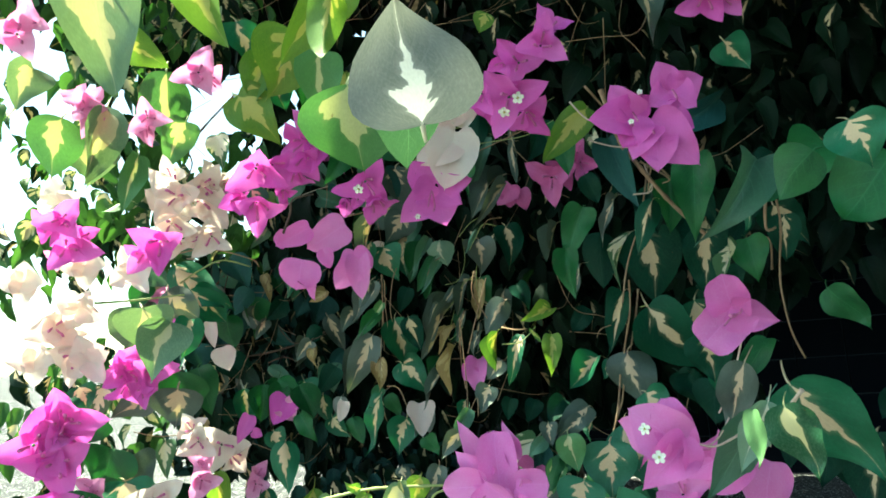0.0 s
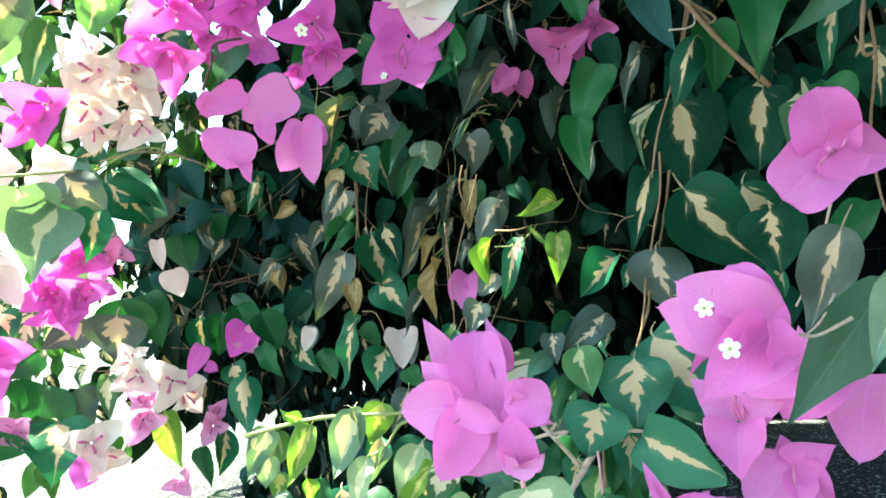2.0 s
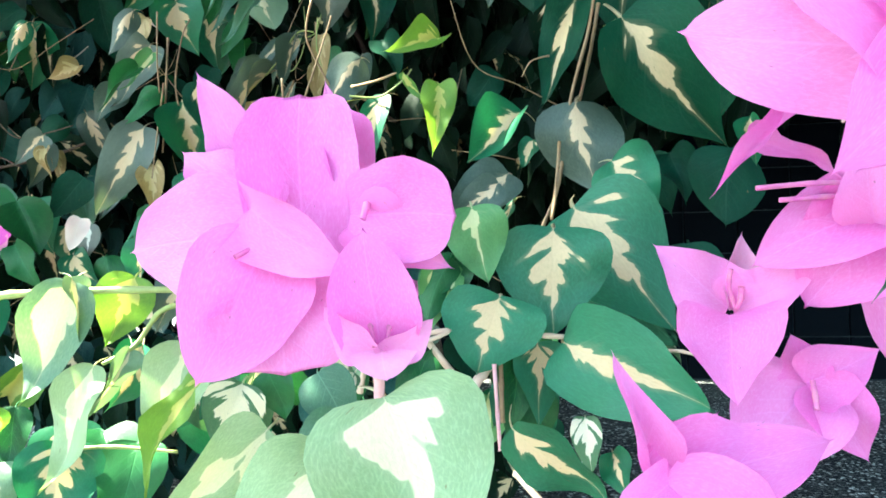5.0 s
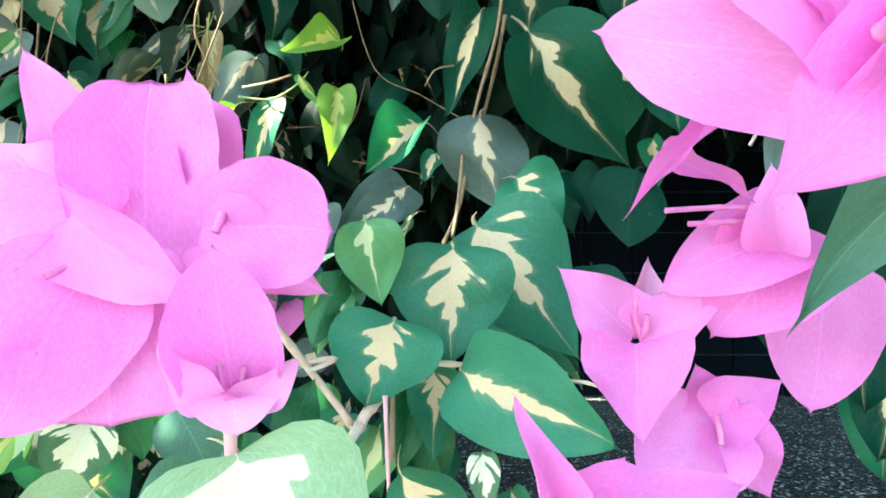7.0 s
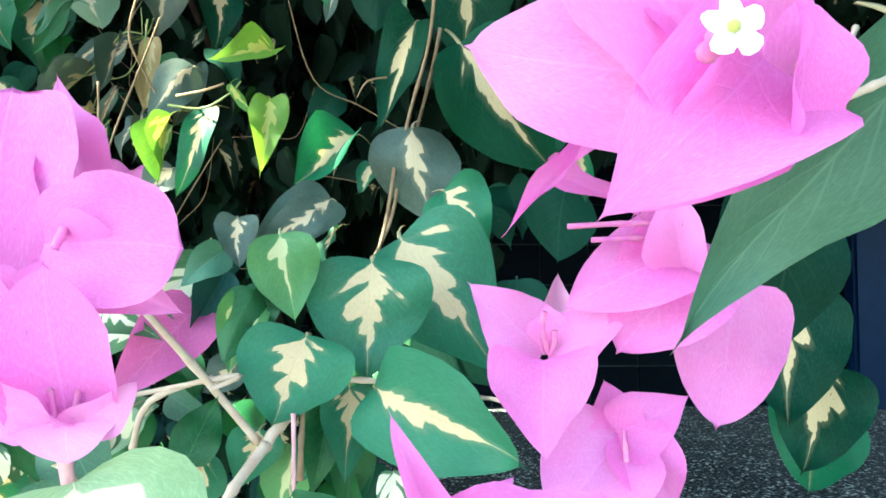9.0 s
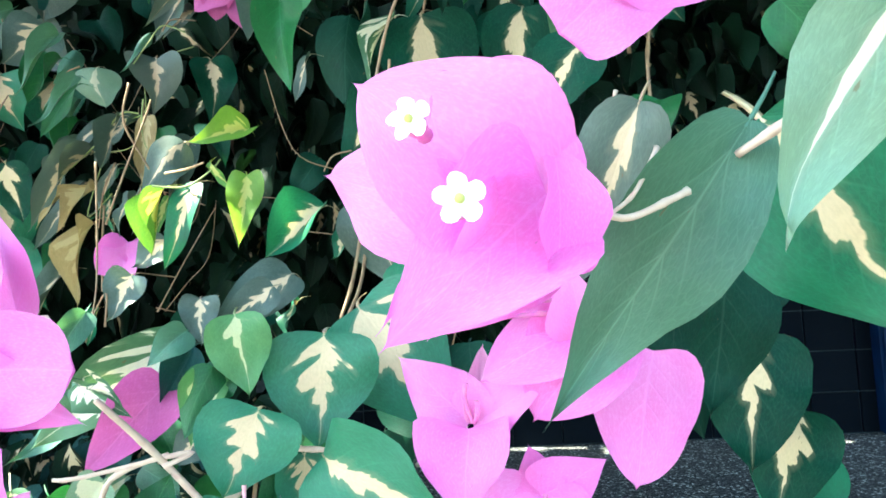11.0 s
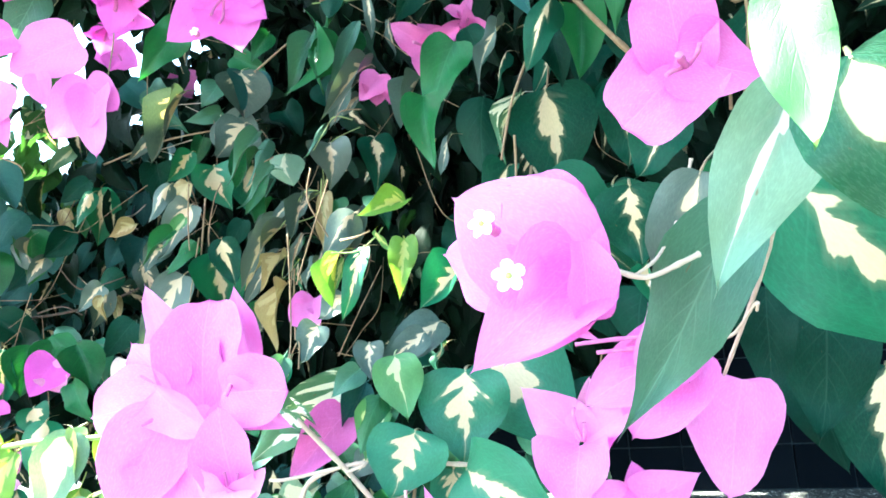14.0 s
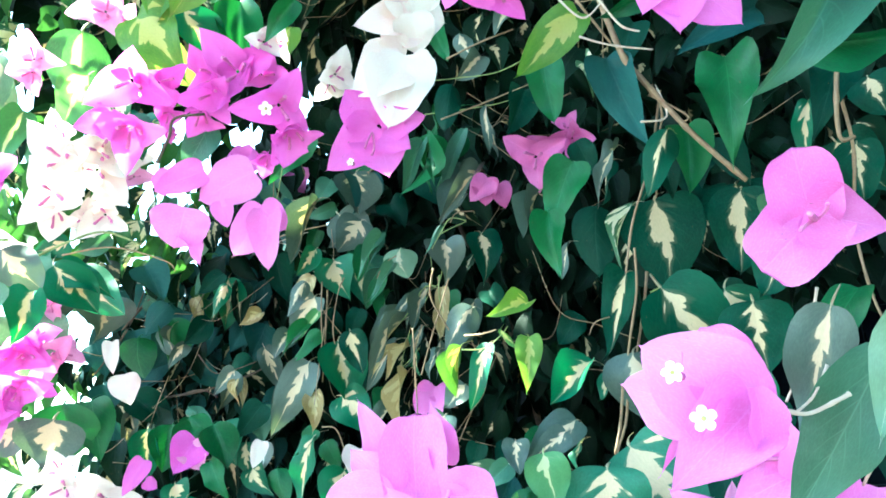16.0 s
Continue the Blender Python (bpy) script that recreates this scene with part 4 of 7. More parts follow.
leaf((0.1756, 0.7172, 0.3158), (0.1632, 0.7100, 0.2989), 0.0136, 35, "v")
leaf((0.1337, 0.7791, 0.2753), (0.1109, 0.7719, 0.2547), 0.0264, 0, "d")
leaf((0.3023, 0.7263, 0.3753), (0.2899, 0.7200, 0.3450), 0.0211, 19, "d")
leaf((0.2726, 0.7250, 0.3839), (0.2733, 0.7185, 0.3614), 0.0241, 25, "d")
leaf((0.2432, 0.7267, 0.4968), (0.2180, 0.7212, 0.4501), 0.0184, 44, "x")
leaf((-0.3018, 1.1245, 0.4631), (-0.3492, 1.1352, 0.3771), 0.0607, -33, "b")
leaf((-0.3767, 1.1438, 0.4416), (-0.3715, 1.1442, 0.3923), 0.0434, -26, "b")
leaf((-0.3598, 1.1351, 0.4834), (-0.2990, 1.1259, 0.4655), 0.0325, 17, "e")
leaf((-0.3973, 1.1450, 0.4990), (-0.3645, 1.1421, 0.4576), 0.0512, -8, "b")
leaf((-0.2701, 1.1061, 0.5530), (-0.3019, 1.1059, 0.5211), 0.0200, -37, "l")
leaf((-0.2588, 1.1125, 0.5133), (-0.2841, 1.1115, 0.4834), 0.0250, -34, "e")
leaf((-0.2301, 1.0929, 0.4978), (-0.2316, 1.0976, 0.4274), 0.0419, -21, "v")
leaf((-0.2807, 1.1103, 0.4771), (-0.2705, 1.1097, 0.4317), 0.0177, -18, "c")
leaf((-0.1795, 1.0923, 0.5942), (-0.1231, 1.0858, 0.5637), 0.0300, 22, "e")
leaf((-0.1666, 1.0871, 0.5618), (-0.1985, 1.0880, 0.5238), 0.0169, -33, "s")
leaf((-0.2182, 1.1283, 0.5231), (-0.2343, 1.1308, 0.4703), 0.0439, -26, "b")
leaf((-0.1750, 1.1232, 0.5347), (-0.1617, 1.1264, 0.4669), 0.0439, -11, "d")
leaf((-0.2086, 1.1310, 0.4481), (-0.2413, 1.1329, 0.4048), 0.0361, -29, "b")
leaf((-0.2516, 1.1259, 0.4364), (-0.2733, 1.1261, 0.3986), 0.0214, -30, "b")
leaf((-0.1870, 1.1212, 0.4377), (-0.2024, 1.1220, 0.3938), 0.0500, -24, "b")
leaf((-0.2883, 1.1239, 0.4331), (-0.3150, 1.1242, 0.3966), 0.0185, -32, "h")
leaf((-0.2120, 1.0739, 0.3705), (-0.2288, 1.0756, 0.3225), 0.0279, -25, "s")
leaf((-0.2032, 1.0748, 0.3620), (-0.1982, 1.0727, 0.3270), 0.0133, -17, "c")
leaf((-0.1730, 1.0660, 0.3995), (-0.1497, 1.0664, 0.3433), 0.0279, -9, "s")
leaf((-0.1150, 0.9898, 0.3480), (-0.1457, 0.9943, 0.2895), 0.0359, -22, "s")
leaf((-0.1742, 1.0588, 0.3272), (-0.1739, 1.0586, 0.2829), 0.0402, -18, "e")
leaf((-0.2724, 1.0853, 0.3305), (-0.2403, 1.0792, 0.3070), 0.0213, -3, "e")
leaf((-0.3619, 1.1287, 0.3505), (-0.3033, 1.1252, 0.3022), 0.0433, -6, "d")
leaf((-0.3964, 1.1435, 0.3381), (-0.3915, 1.1454, 0.2806), 0.0438, -27, "b")
leaf((-0.3659, 1.1326, 0.3300), (-0.3758, 1.1355, 0.2728), 0.0209, -30, "s")
leaf((-0.3306, 1.1223, 0.3176), (-0.3258, 1.1224, 0.2697), 0.0179, -24, "h")
leaf((-0.3424, 1.1298, 0.2802), (-0.3598, 1.1305, 0.2382), 0.0359, -30, "d")
leaf((-0.2427, 1.0256, 0.3118), (-0.2714, 1.0290, 0.2586), 0.0295, -28, "g")
leaf((-0.2031, 1.0133, 0.3081), (-0.1930, 1.0136, 0.2572), 0.0394, -18, "v")
leaf((-0.1776, 1.0158, 0.2842), (-0.1757, 1.0148, 0.2442), 0.0279, -19, "v")
leaf((-0.4147, 1.1490, 0.3710), (-0.3966, 1.1470, 0.3298), 0.0443, -21, "b")
leaf((-0.4380, 1.1604, 0.4293), (-0.4139, 1.1589, 0.3834), 0.0439, -18, "b")
leaf((-0.3180, 1.1262, 0.5163), (-0.3380, 1.1266, 0.4766), 0.0289, -34, "b")
leaf((-0.2653, 1.1199, 0.4748), (-0.2531, 1.1170, 0.4407), 0.0257, -14, "g")
leaf((-0.3366, 1.1579, 0.4044), (-0.3784, 1.1595, 0.3667), 0.0366, -32, "b")
leaf((-0.1534, 1.0744, 0.3455), (-0.1791, 1.0737, 0.3140), 0.0266, -24, "b")
leaf((-0.2889, 1.1472, 0.3891), (-0.2440, 1.1418, 0.3568), 0.0318, 1, "b")
leaf((-0.3286, 1.1145, 0.5850), (-0.3241, 1.1158, 0.5310), 0.0173, -23, "w")
leaf((-0.3754, 1.1414, 0.5672), (-0.4067, 1.1386, 0.5494), 0.0222, -39, "w")
leaf((-0.2543, 1.1071, 0.5413), (-0.2239, 1.1014, 0.5158), 0.0243, 8, "b")
leaf((-0.3336, 1.1368, 0.6326), (-0.3472, 1.1382, 0.5850), 0.0224, -33, "e")
leaf((-0.0823, 1.0674, 0.5825), (-0.1231, 1.0652, 0.5652), 0.0209, -35, "e")
leaf((-0.4288, 1.1597, 0.5427), (-0.3883, 1.1536, 0.5158), 0.0224, 6, "s")
leaf((0.0941, 0.6121, 0.2745), (0.0928, 0.6049, 0.2562), 0.0154, 4, "s")
leaf((0.0891, 0.6093, 0.2618), (0.0739, 0.6074, 0.2502), 0.0137, -8, "e")
leaf((0.0987, 0.5954, 0.2482), (0.0862, 0.5929, 0.2241), 0.0162, 1, "g")
leaf((0.0913, 0.6250, 0.2548), (0.0794, 0.6223, 0.2312), 0.0171, -2, "b")
leaf((0.1221, 0.6061, 0.2782), (0.1007, 0.6068, 0.2619), 0.0147, -7, "s")
leaf((0.0505, 0.6256, 0.2444), (0.0698, 0.6099, 0.2308), 0.0121, 36, "w")
leaf((0.0453, 0.6333, 0.2411), (0.0556, 0.6208, 0.2354), 0.0070, 6, "e")
leaf((0.0720, 0.6242, 0.2088), (0.0857, 0.6105, 0.1997), 0.0115, 22, "e")
leaf((0.0605, 0.6072, 0.2084), (0.0432, 0.6065, 0.1895), 0.0170, 12, "l")
leaf((0.0674, 0.6153, 0.2075), (0.0571, 0.6116, 0.1925), 0.0091, 33, "l")
leaf((0.1429, 0.6169, 0.2190), (0.1342, 0.6130, 0.1937), 0.0133, 13, "g")
leaf((0.1305, 0.6224, 0.2077), (0.1252, 0.6170, 0.1850), 0.0080, 51, "w")
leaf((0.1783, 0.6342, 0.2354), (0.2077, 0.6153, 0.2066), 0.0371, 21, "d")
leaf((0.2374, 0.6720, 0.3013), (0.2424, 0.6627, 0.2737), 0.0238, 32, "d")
# kind w here: its white patch stands for sun on the leaf
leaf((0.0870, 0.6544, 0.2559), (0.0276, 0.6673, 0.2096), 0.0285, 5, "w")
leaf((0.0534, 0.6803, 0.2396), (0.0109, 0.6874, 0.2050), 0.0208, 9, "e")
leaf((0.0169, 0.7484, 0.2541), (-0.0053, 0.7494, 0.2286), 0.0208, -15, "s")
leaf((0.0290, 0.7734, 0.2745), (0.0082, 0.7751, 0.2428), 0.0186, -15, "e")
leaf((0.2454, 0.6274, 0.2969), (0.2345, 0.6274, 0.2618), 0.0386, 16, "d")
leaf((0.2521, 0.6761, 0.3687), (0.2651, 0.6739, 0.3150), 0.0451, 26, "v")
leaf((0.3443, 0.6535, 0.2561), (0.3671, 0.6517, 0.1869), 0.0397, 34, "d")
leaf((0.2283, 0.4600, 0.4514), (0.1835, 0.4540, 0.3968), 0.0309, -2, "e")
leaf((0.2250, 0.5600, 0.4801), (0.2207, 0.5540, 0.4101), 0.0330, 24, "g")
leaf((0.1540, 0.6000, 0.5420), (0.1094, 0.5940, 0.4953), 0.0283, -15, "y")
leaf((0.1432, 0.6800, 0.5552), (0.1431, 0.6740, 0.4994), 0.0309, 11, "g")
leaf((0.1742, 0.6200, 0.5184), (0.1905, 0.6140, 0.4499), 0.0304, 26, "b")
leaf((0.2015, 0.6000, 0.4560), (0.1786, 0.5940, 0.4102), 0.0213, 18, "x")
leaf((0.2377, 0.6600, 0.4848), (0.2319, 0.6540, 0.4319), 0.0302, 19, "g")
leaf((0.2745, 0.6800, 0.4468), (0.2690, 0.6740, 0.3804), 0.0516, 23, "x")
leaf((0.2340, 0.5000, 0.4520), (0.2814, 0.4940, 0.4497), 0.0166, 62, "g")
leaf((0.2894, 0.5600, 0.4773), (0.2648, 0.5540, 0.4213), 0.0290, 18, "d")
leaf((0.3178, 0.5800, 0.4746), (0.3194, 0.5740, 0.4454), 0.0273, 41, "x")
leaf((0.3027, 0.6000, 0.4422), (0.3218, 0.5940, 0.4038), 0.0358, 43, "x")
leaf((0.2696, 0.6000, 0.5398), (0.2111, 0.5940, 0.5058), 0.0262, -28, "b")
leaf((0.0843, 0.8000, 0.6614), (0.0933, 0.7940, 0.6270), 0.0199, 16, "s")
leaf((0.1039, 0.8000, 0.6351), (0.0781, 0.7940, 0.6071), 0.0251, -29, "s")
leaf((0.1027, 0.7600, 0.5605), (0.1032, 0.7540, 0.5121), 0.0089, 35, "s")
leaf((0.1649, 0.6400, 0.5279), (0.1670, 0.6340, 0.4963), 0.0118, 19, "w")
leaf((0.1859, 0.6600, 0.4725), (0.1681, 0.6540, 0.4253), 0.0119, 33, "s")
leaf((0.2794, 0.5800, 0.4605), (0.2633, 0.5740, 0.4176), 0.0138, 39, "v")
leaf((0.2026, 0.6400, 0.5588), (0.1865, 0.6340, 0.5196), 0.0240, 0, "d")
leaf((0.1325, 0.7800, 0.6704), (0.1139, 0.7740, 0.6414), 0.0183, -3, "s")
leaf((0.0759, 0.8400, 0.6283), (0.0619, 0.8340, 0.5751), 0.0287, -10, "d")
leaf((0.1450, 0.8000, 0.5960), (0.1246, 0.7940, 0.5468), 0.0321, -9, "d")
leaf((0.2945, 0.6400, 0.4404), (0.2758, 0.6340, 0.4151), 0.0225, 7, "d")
leaf((0.1959, 0.5800, 0.5428), (0.1598, 0.5740, 0.5164), 0.0209, -31, "g")
leaf((0.2717, 0.7200, 0.4601), (0.2577, 0.7140, 0.4259), 0.0265, 11, "d")
leaf((0.1751, 0.7400, 0.5135), (0.1846, 0.7340, 0.4799), 0.0235, 23, "d")
leaf((0.0560, 0.8200, 0.6960), (0.0708, 0.8140, 0.6391), 0.0229, 13, "g")
leaf((-0.4119, 0.9500, 0.4915), (-0.3627, 0.9440, 0.4506), 0.0494, -3, "e")
leaf((-0.3542, 0.9400, 0.4815), (-0.2975, 0.9340, 0.4178), 0.0509, -6, "v")
leaf((-0.2916, 0.9800, 0.4898), (-0.2636, 0.9740, 0.4453), 0.0394, -8, "b")
leaf((-0.3623, 0.9400, 0.5108), (-0.3977, 0.9340, 0.4951), 0.0278, -37, "v")
leaf((-0.3213, 0.9500, 0.5184), (-0.3591, 0.9440, 0.4959), 0.0269, -38, "e")
leaf((-0.1849, 0.7200, 0.5463), (-0.1873, 0.7140, 0.5039), 0.0240, -30, "v")
leaf((-0.1356, 0.7400, 0.5468), (-0.1521, 0.7340, 0.5015), 0.0286, -33, "e")
leaf((-0.1177, 0.7000, 0.5550), (-0.1480, 0.6940, 0.5405), 0.0126, -44, "y")
leaf((-0.4022, 0.9500, 0.4628), (-0.4188, 0.9440, 0.4230), 0.0351, -39, "g")
leaf((-0.2689, 1.0000, 0.4453), (-0.2974, 0.9940, 0.4121), 0.0292, -32, "b")
leaf((-0.0850, 0.9500, 0.4916), (-0.1057, 0.9440, 0.4583), 0.0228, -24, "v")
leaf((-0.0369, 0.9800, 0.5326), (-0.0632, 0.9740, 0.4904), 0.0467, -22, "s")
leaf((0.0647, 0.5603, 0.2474), (0.0732, 0.5488, 0.2407), 0.0053, 11, "w")
leaf((0.1247, 0.5926, 0.2087), (0.1194, 0.5872, 0.1771), 0.0165, 14, "g")
leaf((0.1147, 0.6023, 0.1915), (0.1060, 0.5980, 0.1667), 0.0201, 22, "i")
leaf((0.0766, 0.6217, 0.2007), (0.0867, 0.6098, 0.1881), 0.0144, 3, "b")
leaf((0.0980, 0.6012, 0.2457), (0.0890, 0.5971, 0.2197), 0.0173, 5, "i")
leaf((0.0629, 0.6160, 0.2067), (0.0541, 0.6115, 0.1849), 0.0158, -1, "g")
leaf((0.0855, 0.6296, 0.1857), (0.0772, 0.6250, 0.1646), 0.0214, 5, "v")
leaf((0.1382, 0.6096, 0.1900), (0.1342, 0.6035, 0.1646), 0.0171, 16, "g")
leaf((0.1031, 0.6336, 0.1877), (0.0981, 0.6276, 0.1699), 0.0155, 8, "b")
leaf((0.0560, 0.6718, 0.2121), (0.0630, 0.6613, 0.1944), 0.0143, 0, "b")
leaf((0.1283, 0.6442, 0.2218), (0.1356, 0.6337, 0.2014), 0.0215, 15, "g")
leaf((0.1167, 0.6598, 0.2083), (0.1201, 0.6507, 0.1875), 0.0198, 11, "d")
leaf((0.1415, 0.6289, 0.2134), (0.1501, 0.6178, 0.1941), 0.0207, 17, "g")
leaf((0.0450, 0.6771, 0.1831), (0.0568, 0.6649, 0.1614), 0.0215, -3, "b")
leaf((0.0993, 0.6776, 0.1940), (0.1080, 0.6664, 0.1753), 0.0204, 7, "g")
leaf((0.1333, 0.6438, 0.1831), (0.1228, 0.6398, 0.1661), 0.0191, 13, "v")
leaf((0.0748, 0.6860, 0.2147), (0.0842, 0.6747, 0.1955), 0.0204, 4, "g")
leaf((0.0702, 0.6785, 0.1758), (0.0658, 0.6727, 0.1486), 0.0198, 2, "g")
leaf((0.1601, 0.6556, 0.1682), (0.1508, 0.6514, 0.1476), 0.0179, 18, "d")
leaf((0.1117, 0.6308, 0.1742), (0.1187, 0.6202, 0.1590), 0.0178, 8, "g")
leaf((0.1303, 0.6131, 0.1749), (0.1402, 0.6013, 0.1625), 0.0171, 9, "g")
leaf((0.0877, 0.6295, 0.1662), (0.0970, 0.6180, 0.1520), 0.0192, 2, "b")
leaf((0.1765, 0.6479, 0.2095), (0.1810, 0.6385, 0.1854), 0.0230, 22, "d")
leaf((0.1689, 0.6496, 0.2405), (0.1853, 0.6357, 0.2181), 0.0230, 22, "g")
leaf((-0.0409, 1.0335, 0.6135), (-0.0493, 1.0364, 0.5578), 0.0528, -17, "b")
leaf((-0.1751, 1.1477, 0.6085), (-0.1416, 1.1354, 0.5874), 0.0409, 21, "b")
leaf((-0.0437, 1.0631, 0.5646), (-0.0942, 1.0722, 0.5285), 0.0492, -23, "s")
leaf((-0.1166, 1.1205, 0.5682), (-0.1312, 1.1219, 0.5296), 0.0239, -25, "g")
leaf((-0.0500, 1.0926, 0.5212), (-0.0572, 1.0973, 0.4530), 0.0583, -14, "v")
leaf((-0.0208, 1.0421, 0.5349), (-0.0538, 1.0505, 0.4797), 0.0184, 6, "e")
leaf((-0.0180, 1.0493, 0.4885), (-0.0415, 1.0548, 0.4381), 0.0197, 10, "e")
leaf((0.0892, 0.9205, 0.6166), (0.0589, 0.9312, 0.5443), 0.0175, 7, "e")
leaf((0.0417, 0.9326, 0.6085), (0.0158, 0.9408, 0.5446), 0.0230, 0, "e")
leaf((0.0875, 0.9724, 0.5573), (0.0607, 0.9756, 0.5247), 0.0139, -4, "s")
leaf((0.1222, 0.9514, 0.6360), (0.1246, 0.9503, 0.5894), 0.0093, 43, "s")
leaf((-0.1984, 1.1654, 0.6579), (-0.1623, 1.1556, 0.6180), 0.0419, 30, "e")
leaf((-0.2357, 1.2094, 0.5698), (-0.2058, 1.2045, 0.5094), 0.0500, -6, "b")
leaf((-0.1798, 1.1985, 0.5596), (-0.1573, 1.1940, 0.5066), 0.0500, -5, "b")
leaf((-0.1063, 1.1769, 0.4660), (-0.1255, 1.1811, 0.4173), 0.0419, -21, "d")
leaf((0.0341, 1.1164, 0.6378), (0.0611, 1.1097, 0.5917), 0.0419, 15, "d")
leaf((-0.0145, 1.1327, 0.6060), (0.0062, 1.1273, 0.5605), 0.0419, 7, "d")
leaf((-0.0976, 1.1243, 0.6433), (-0.1160, 1.1262, 0.6073), 0.0341, -8, "e")
leaf((-0.2407, 1.1926, 0.6763), (-0.2034, 1.1828, 0.6355), 0.0429, 9, "b")
leaf((-0.0723, 1.0941, 0.6658), (-0.0322, 1.0816, 0.6368), 0.0332, 27, "g")
leaf((-0.0228, 1.0599, 0.6789), (-0.0472, 1.0629, 0.6444), 0.0259, -30, "g")
leaf((0.0581, 0.8535, 0.4819), (0.0380, 0.8472, 0.4485), 0.0069, 8, "e")
leaf((0.0380, 0.8573, 0.4179), (0.0254, 0.8518, 0.3772), 0.0132, 14, "s")
leaf((0.0266, 0.8574, 0.4131), (0.0050, 0.8507, 0.3858), 0.0103, 6, "s")
leaf((0.0188, 0.8588, 0.3902), (-0.0167, 0.8537, 0.3336), 0.0120, 14, "s")
leaf((0.0108, 0.8602, 0.3655), (-0.0126, 0.8537, 0.3349), 0.0069, 18, "c")
leaf((0.0355, 0.8597, 0.3824), (0.0180, 0.8538, 0.3448), 0.0086, 17, "s")
leaf((0.0092, 0.8548, 0.4452), (-0.0188, 0.8487, 0.4067), 0.0109, 4, "e")
leaf((-0.0014, 0.8525, 0.4750), (-0.0278, 0.8471, 0.4275), 0.0143, -1, "e")
leaf((0.0515, 0.8611, 0.3677), (0.0447, 0.8554, 0.3311), 0.0080, 28, "s")
leaf((0.0866, 0.8594, 0.4051), (0.0711, 0.8542, 0.3573), 0.0223, -2, "s")
leaf((0.0561, 0.8577, 0.4192), (0.0525, 0.8527, 0.3732), 0.0149, 0, "c")
leaf((0.0999, 0.8509, 0.5360), (0.0564, 0.8454, 0.4817), 0.0166, 0, "s")
leaf((0.0503, 0.8487, 0.5495), (0.0545, 0.8429, 0.5184), 0.0092, 15, "g")
leaf((-0.0346, 0.8581, 0.3809), (-0.0231, 0.8532, 0.3392), 0.0275, -1, "x")
leaf((-0.0646, 0.8560, 0.4009), (-0.0858, 0.8493, 0.3732), 0.0115, 6, "i")
leaf((-0.0742, 0.8565, 0.3901), (-0.1014, 0.8500, 0.3574), 0.0132, 1, "g")
leaf((-0.0764, 0.8537, 0.4307), (-0.0951, 0.8475, 0.3968), 0.0172, -4, "s")
leaf((-0.0633, 0.8484, 0.5132), (-0.0892, 0.8442, 0.4476), 0.0172, 11, "s")
leaf((0.0705, 0.8620, 0.3603), (0.0600, 0.8561, 0.3263), 0.0086, 23, "y")
leaf((0.0217, 0.8606, 0.3645), (-0.0009, 0.8542, 0.3316), 0.0086, 20, "c")
leaf((0.0042, 0.8581, 0.3949), (-0.0092, 0.8517, 0.3665), 0.0086, 19, "s")
leaf((0.0176, 0.2770, 0.4360), (0.0123, 0.2630, 0.4826), 0.0528, -2, "h", 7)

# stems: places, radius, kind
stem([(0.1482, 0.6689, 0.2151), (0.1627, 0.6724, 0.2589), (0.1725, 0.6698, 0.2847), (0.1769, 0.6621, 0.3264), (0.1833, 0.6497, 0.3627), (0.1826, 0.6383, 0.3907)], 0.0010, "t")
stem([(0.0489, 0.8031, 0.4253), (0.0448, 0.8091, 0.4017), (0.0560, 0.8163, 0.3783), (0.0702, 0.8215, 0.3539)], 0.0008, "t")
stem([(0.0684, 0.7245, 0.3411), (0.0857, 0.7250, 0.3413), (0.0991, 0.7234, 0.3506), (0.1043, 0.7219, 0.3569)], 0.0006, "g")
stem([(0.2411, 0.6780, 0.4926), (0.2655, 0.6845, 0.4743), (0.2929, 0.6881, 0.4525)], 0.0011, "t")
stem([(-0.0602, 0.9303, 0.3744), (-0.0626, 0.9271, 0.3986), (-0.0563, 0.9241, 0.4342), (-0.0496, 0.9237, 0.4497)], 0.0007, "t")
stem([(0.0340, 0.8147, 0.3321), (0.0419, 0.8140, 0.3576), (0.0580, 0.8103, 0.4040), (0.0621, 0.8080, 0.4164)], 0.0007, "t")
stem([(0.0642, 0.8344, 0.2741), (0.0813, 0.8395, 0.3084), (0.1028, 0.8416, 0.3485)], 0.0005, "t")
stem([(-0.2804, 0.8062, 0.6004), (-0.2621, 0.8028, 0.6203), (-0.2410, 0.8037, 0.6423), (-0.2188, 0.8032, 0.6628)], 0.0014, "d")
stem([(-0.2804, 0.8062, 0.6004), (-0.2768, 0.8124, 0.5846), (-0.2856, 0.8143, 0.5644)], 0.0010, "d")
stem([(-0.1227, 0.6152, 0.4563), (-0.1153, 0.6135, 0.4734), (-0.1116, 0.6117, 0.4855), (-0.0939, 0.6163, 0.4900)], 0.0011, "d")
stem([(-0.2619, 0.7268, 0.4320), (-0.2458, 0.7363, 0.4446), (-0.2225, 0.7455, 0.4552), (-0.1967, 0.7594, 0.4475)], 0.0010, "g")
stem([(-0.0530, 0.6629, 0.4931), (-0.0561, 0.6702, 0.4682), (-0.0616, 0.6751, 0.4429)], 0.0004, "g")
stem([(0.2183, 0.6647, 0.5220), (0.2243, 0.6686, 0.5011), (0.2238, 0.6804, 0.4859), (0.2200, 0.6970, 0.4394)], 0.0009, "t")
stem([(0.2043, 0.6338, 0.4979), (0.2281, 0.6324, 0.4799), (0.2226, 0.6356, 0.4760)], 0.0009, "t")
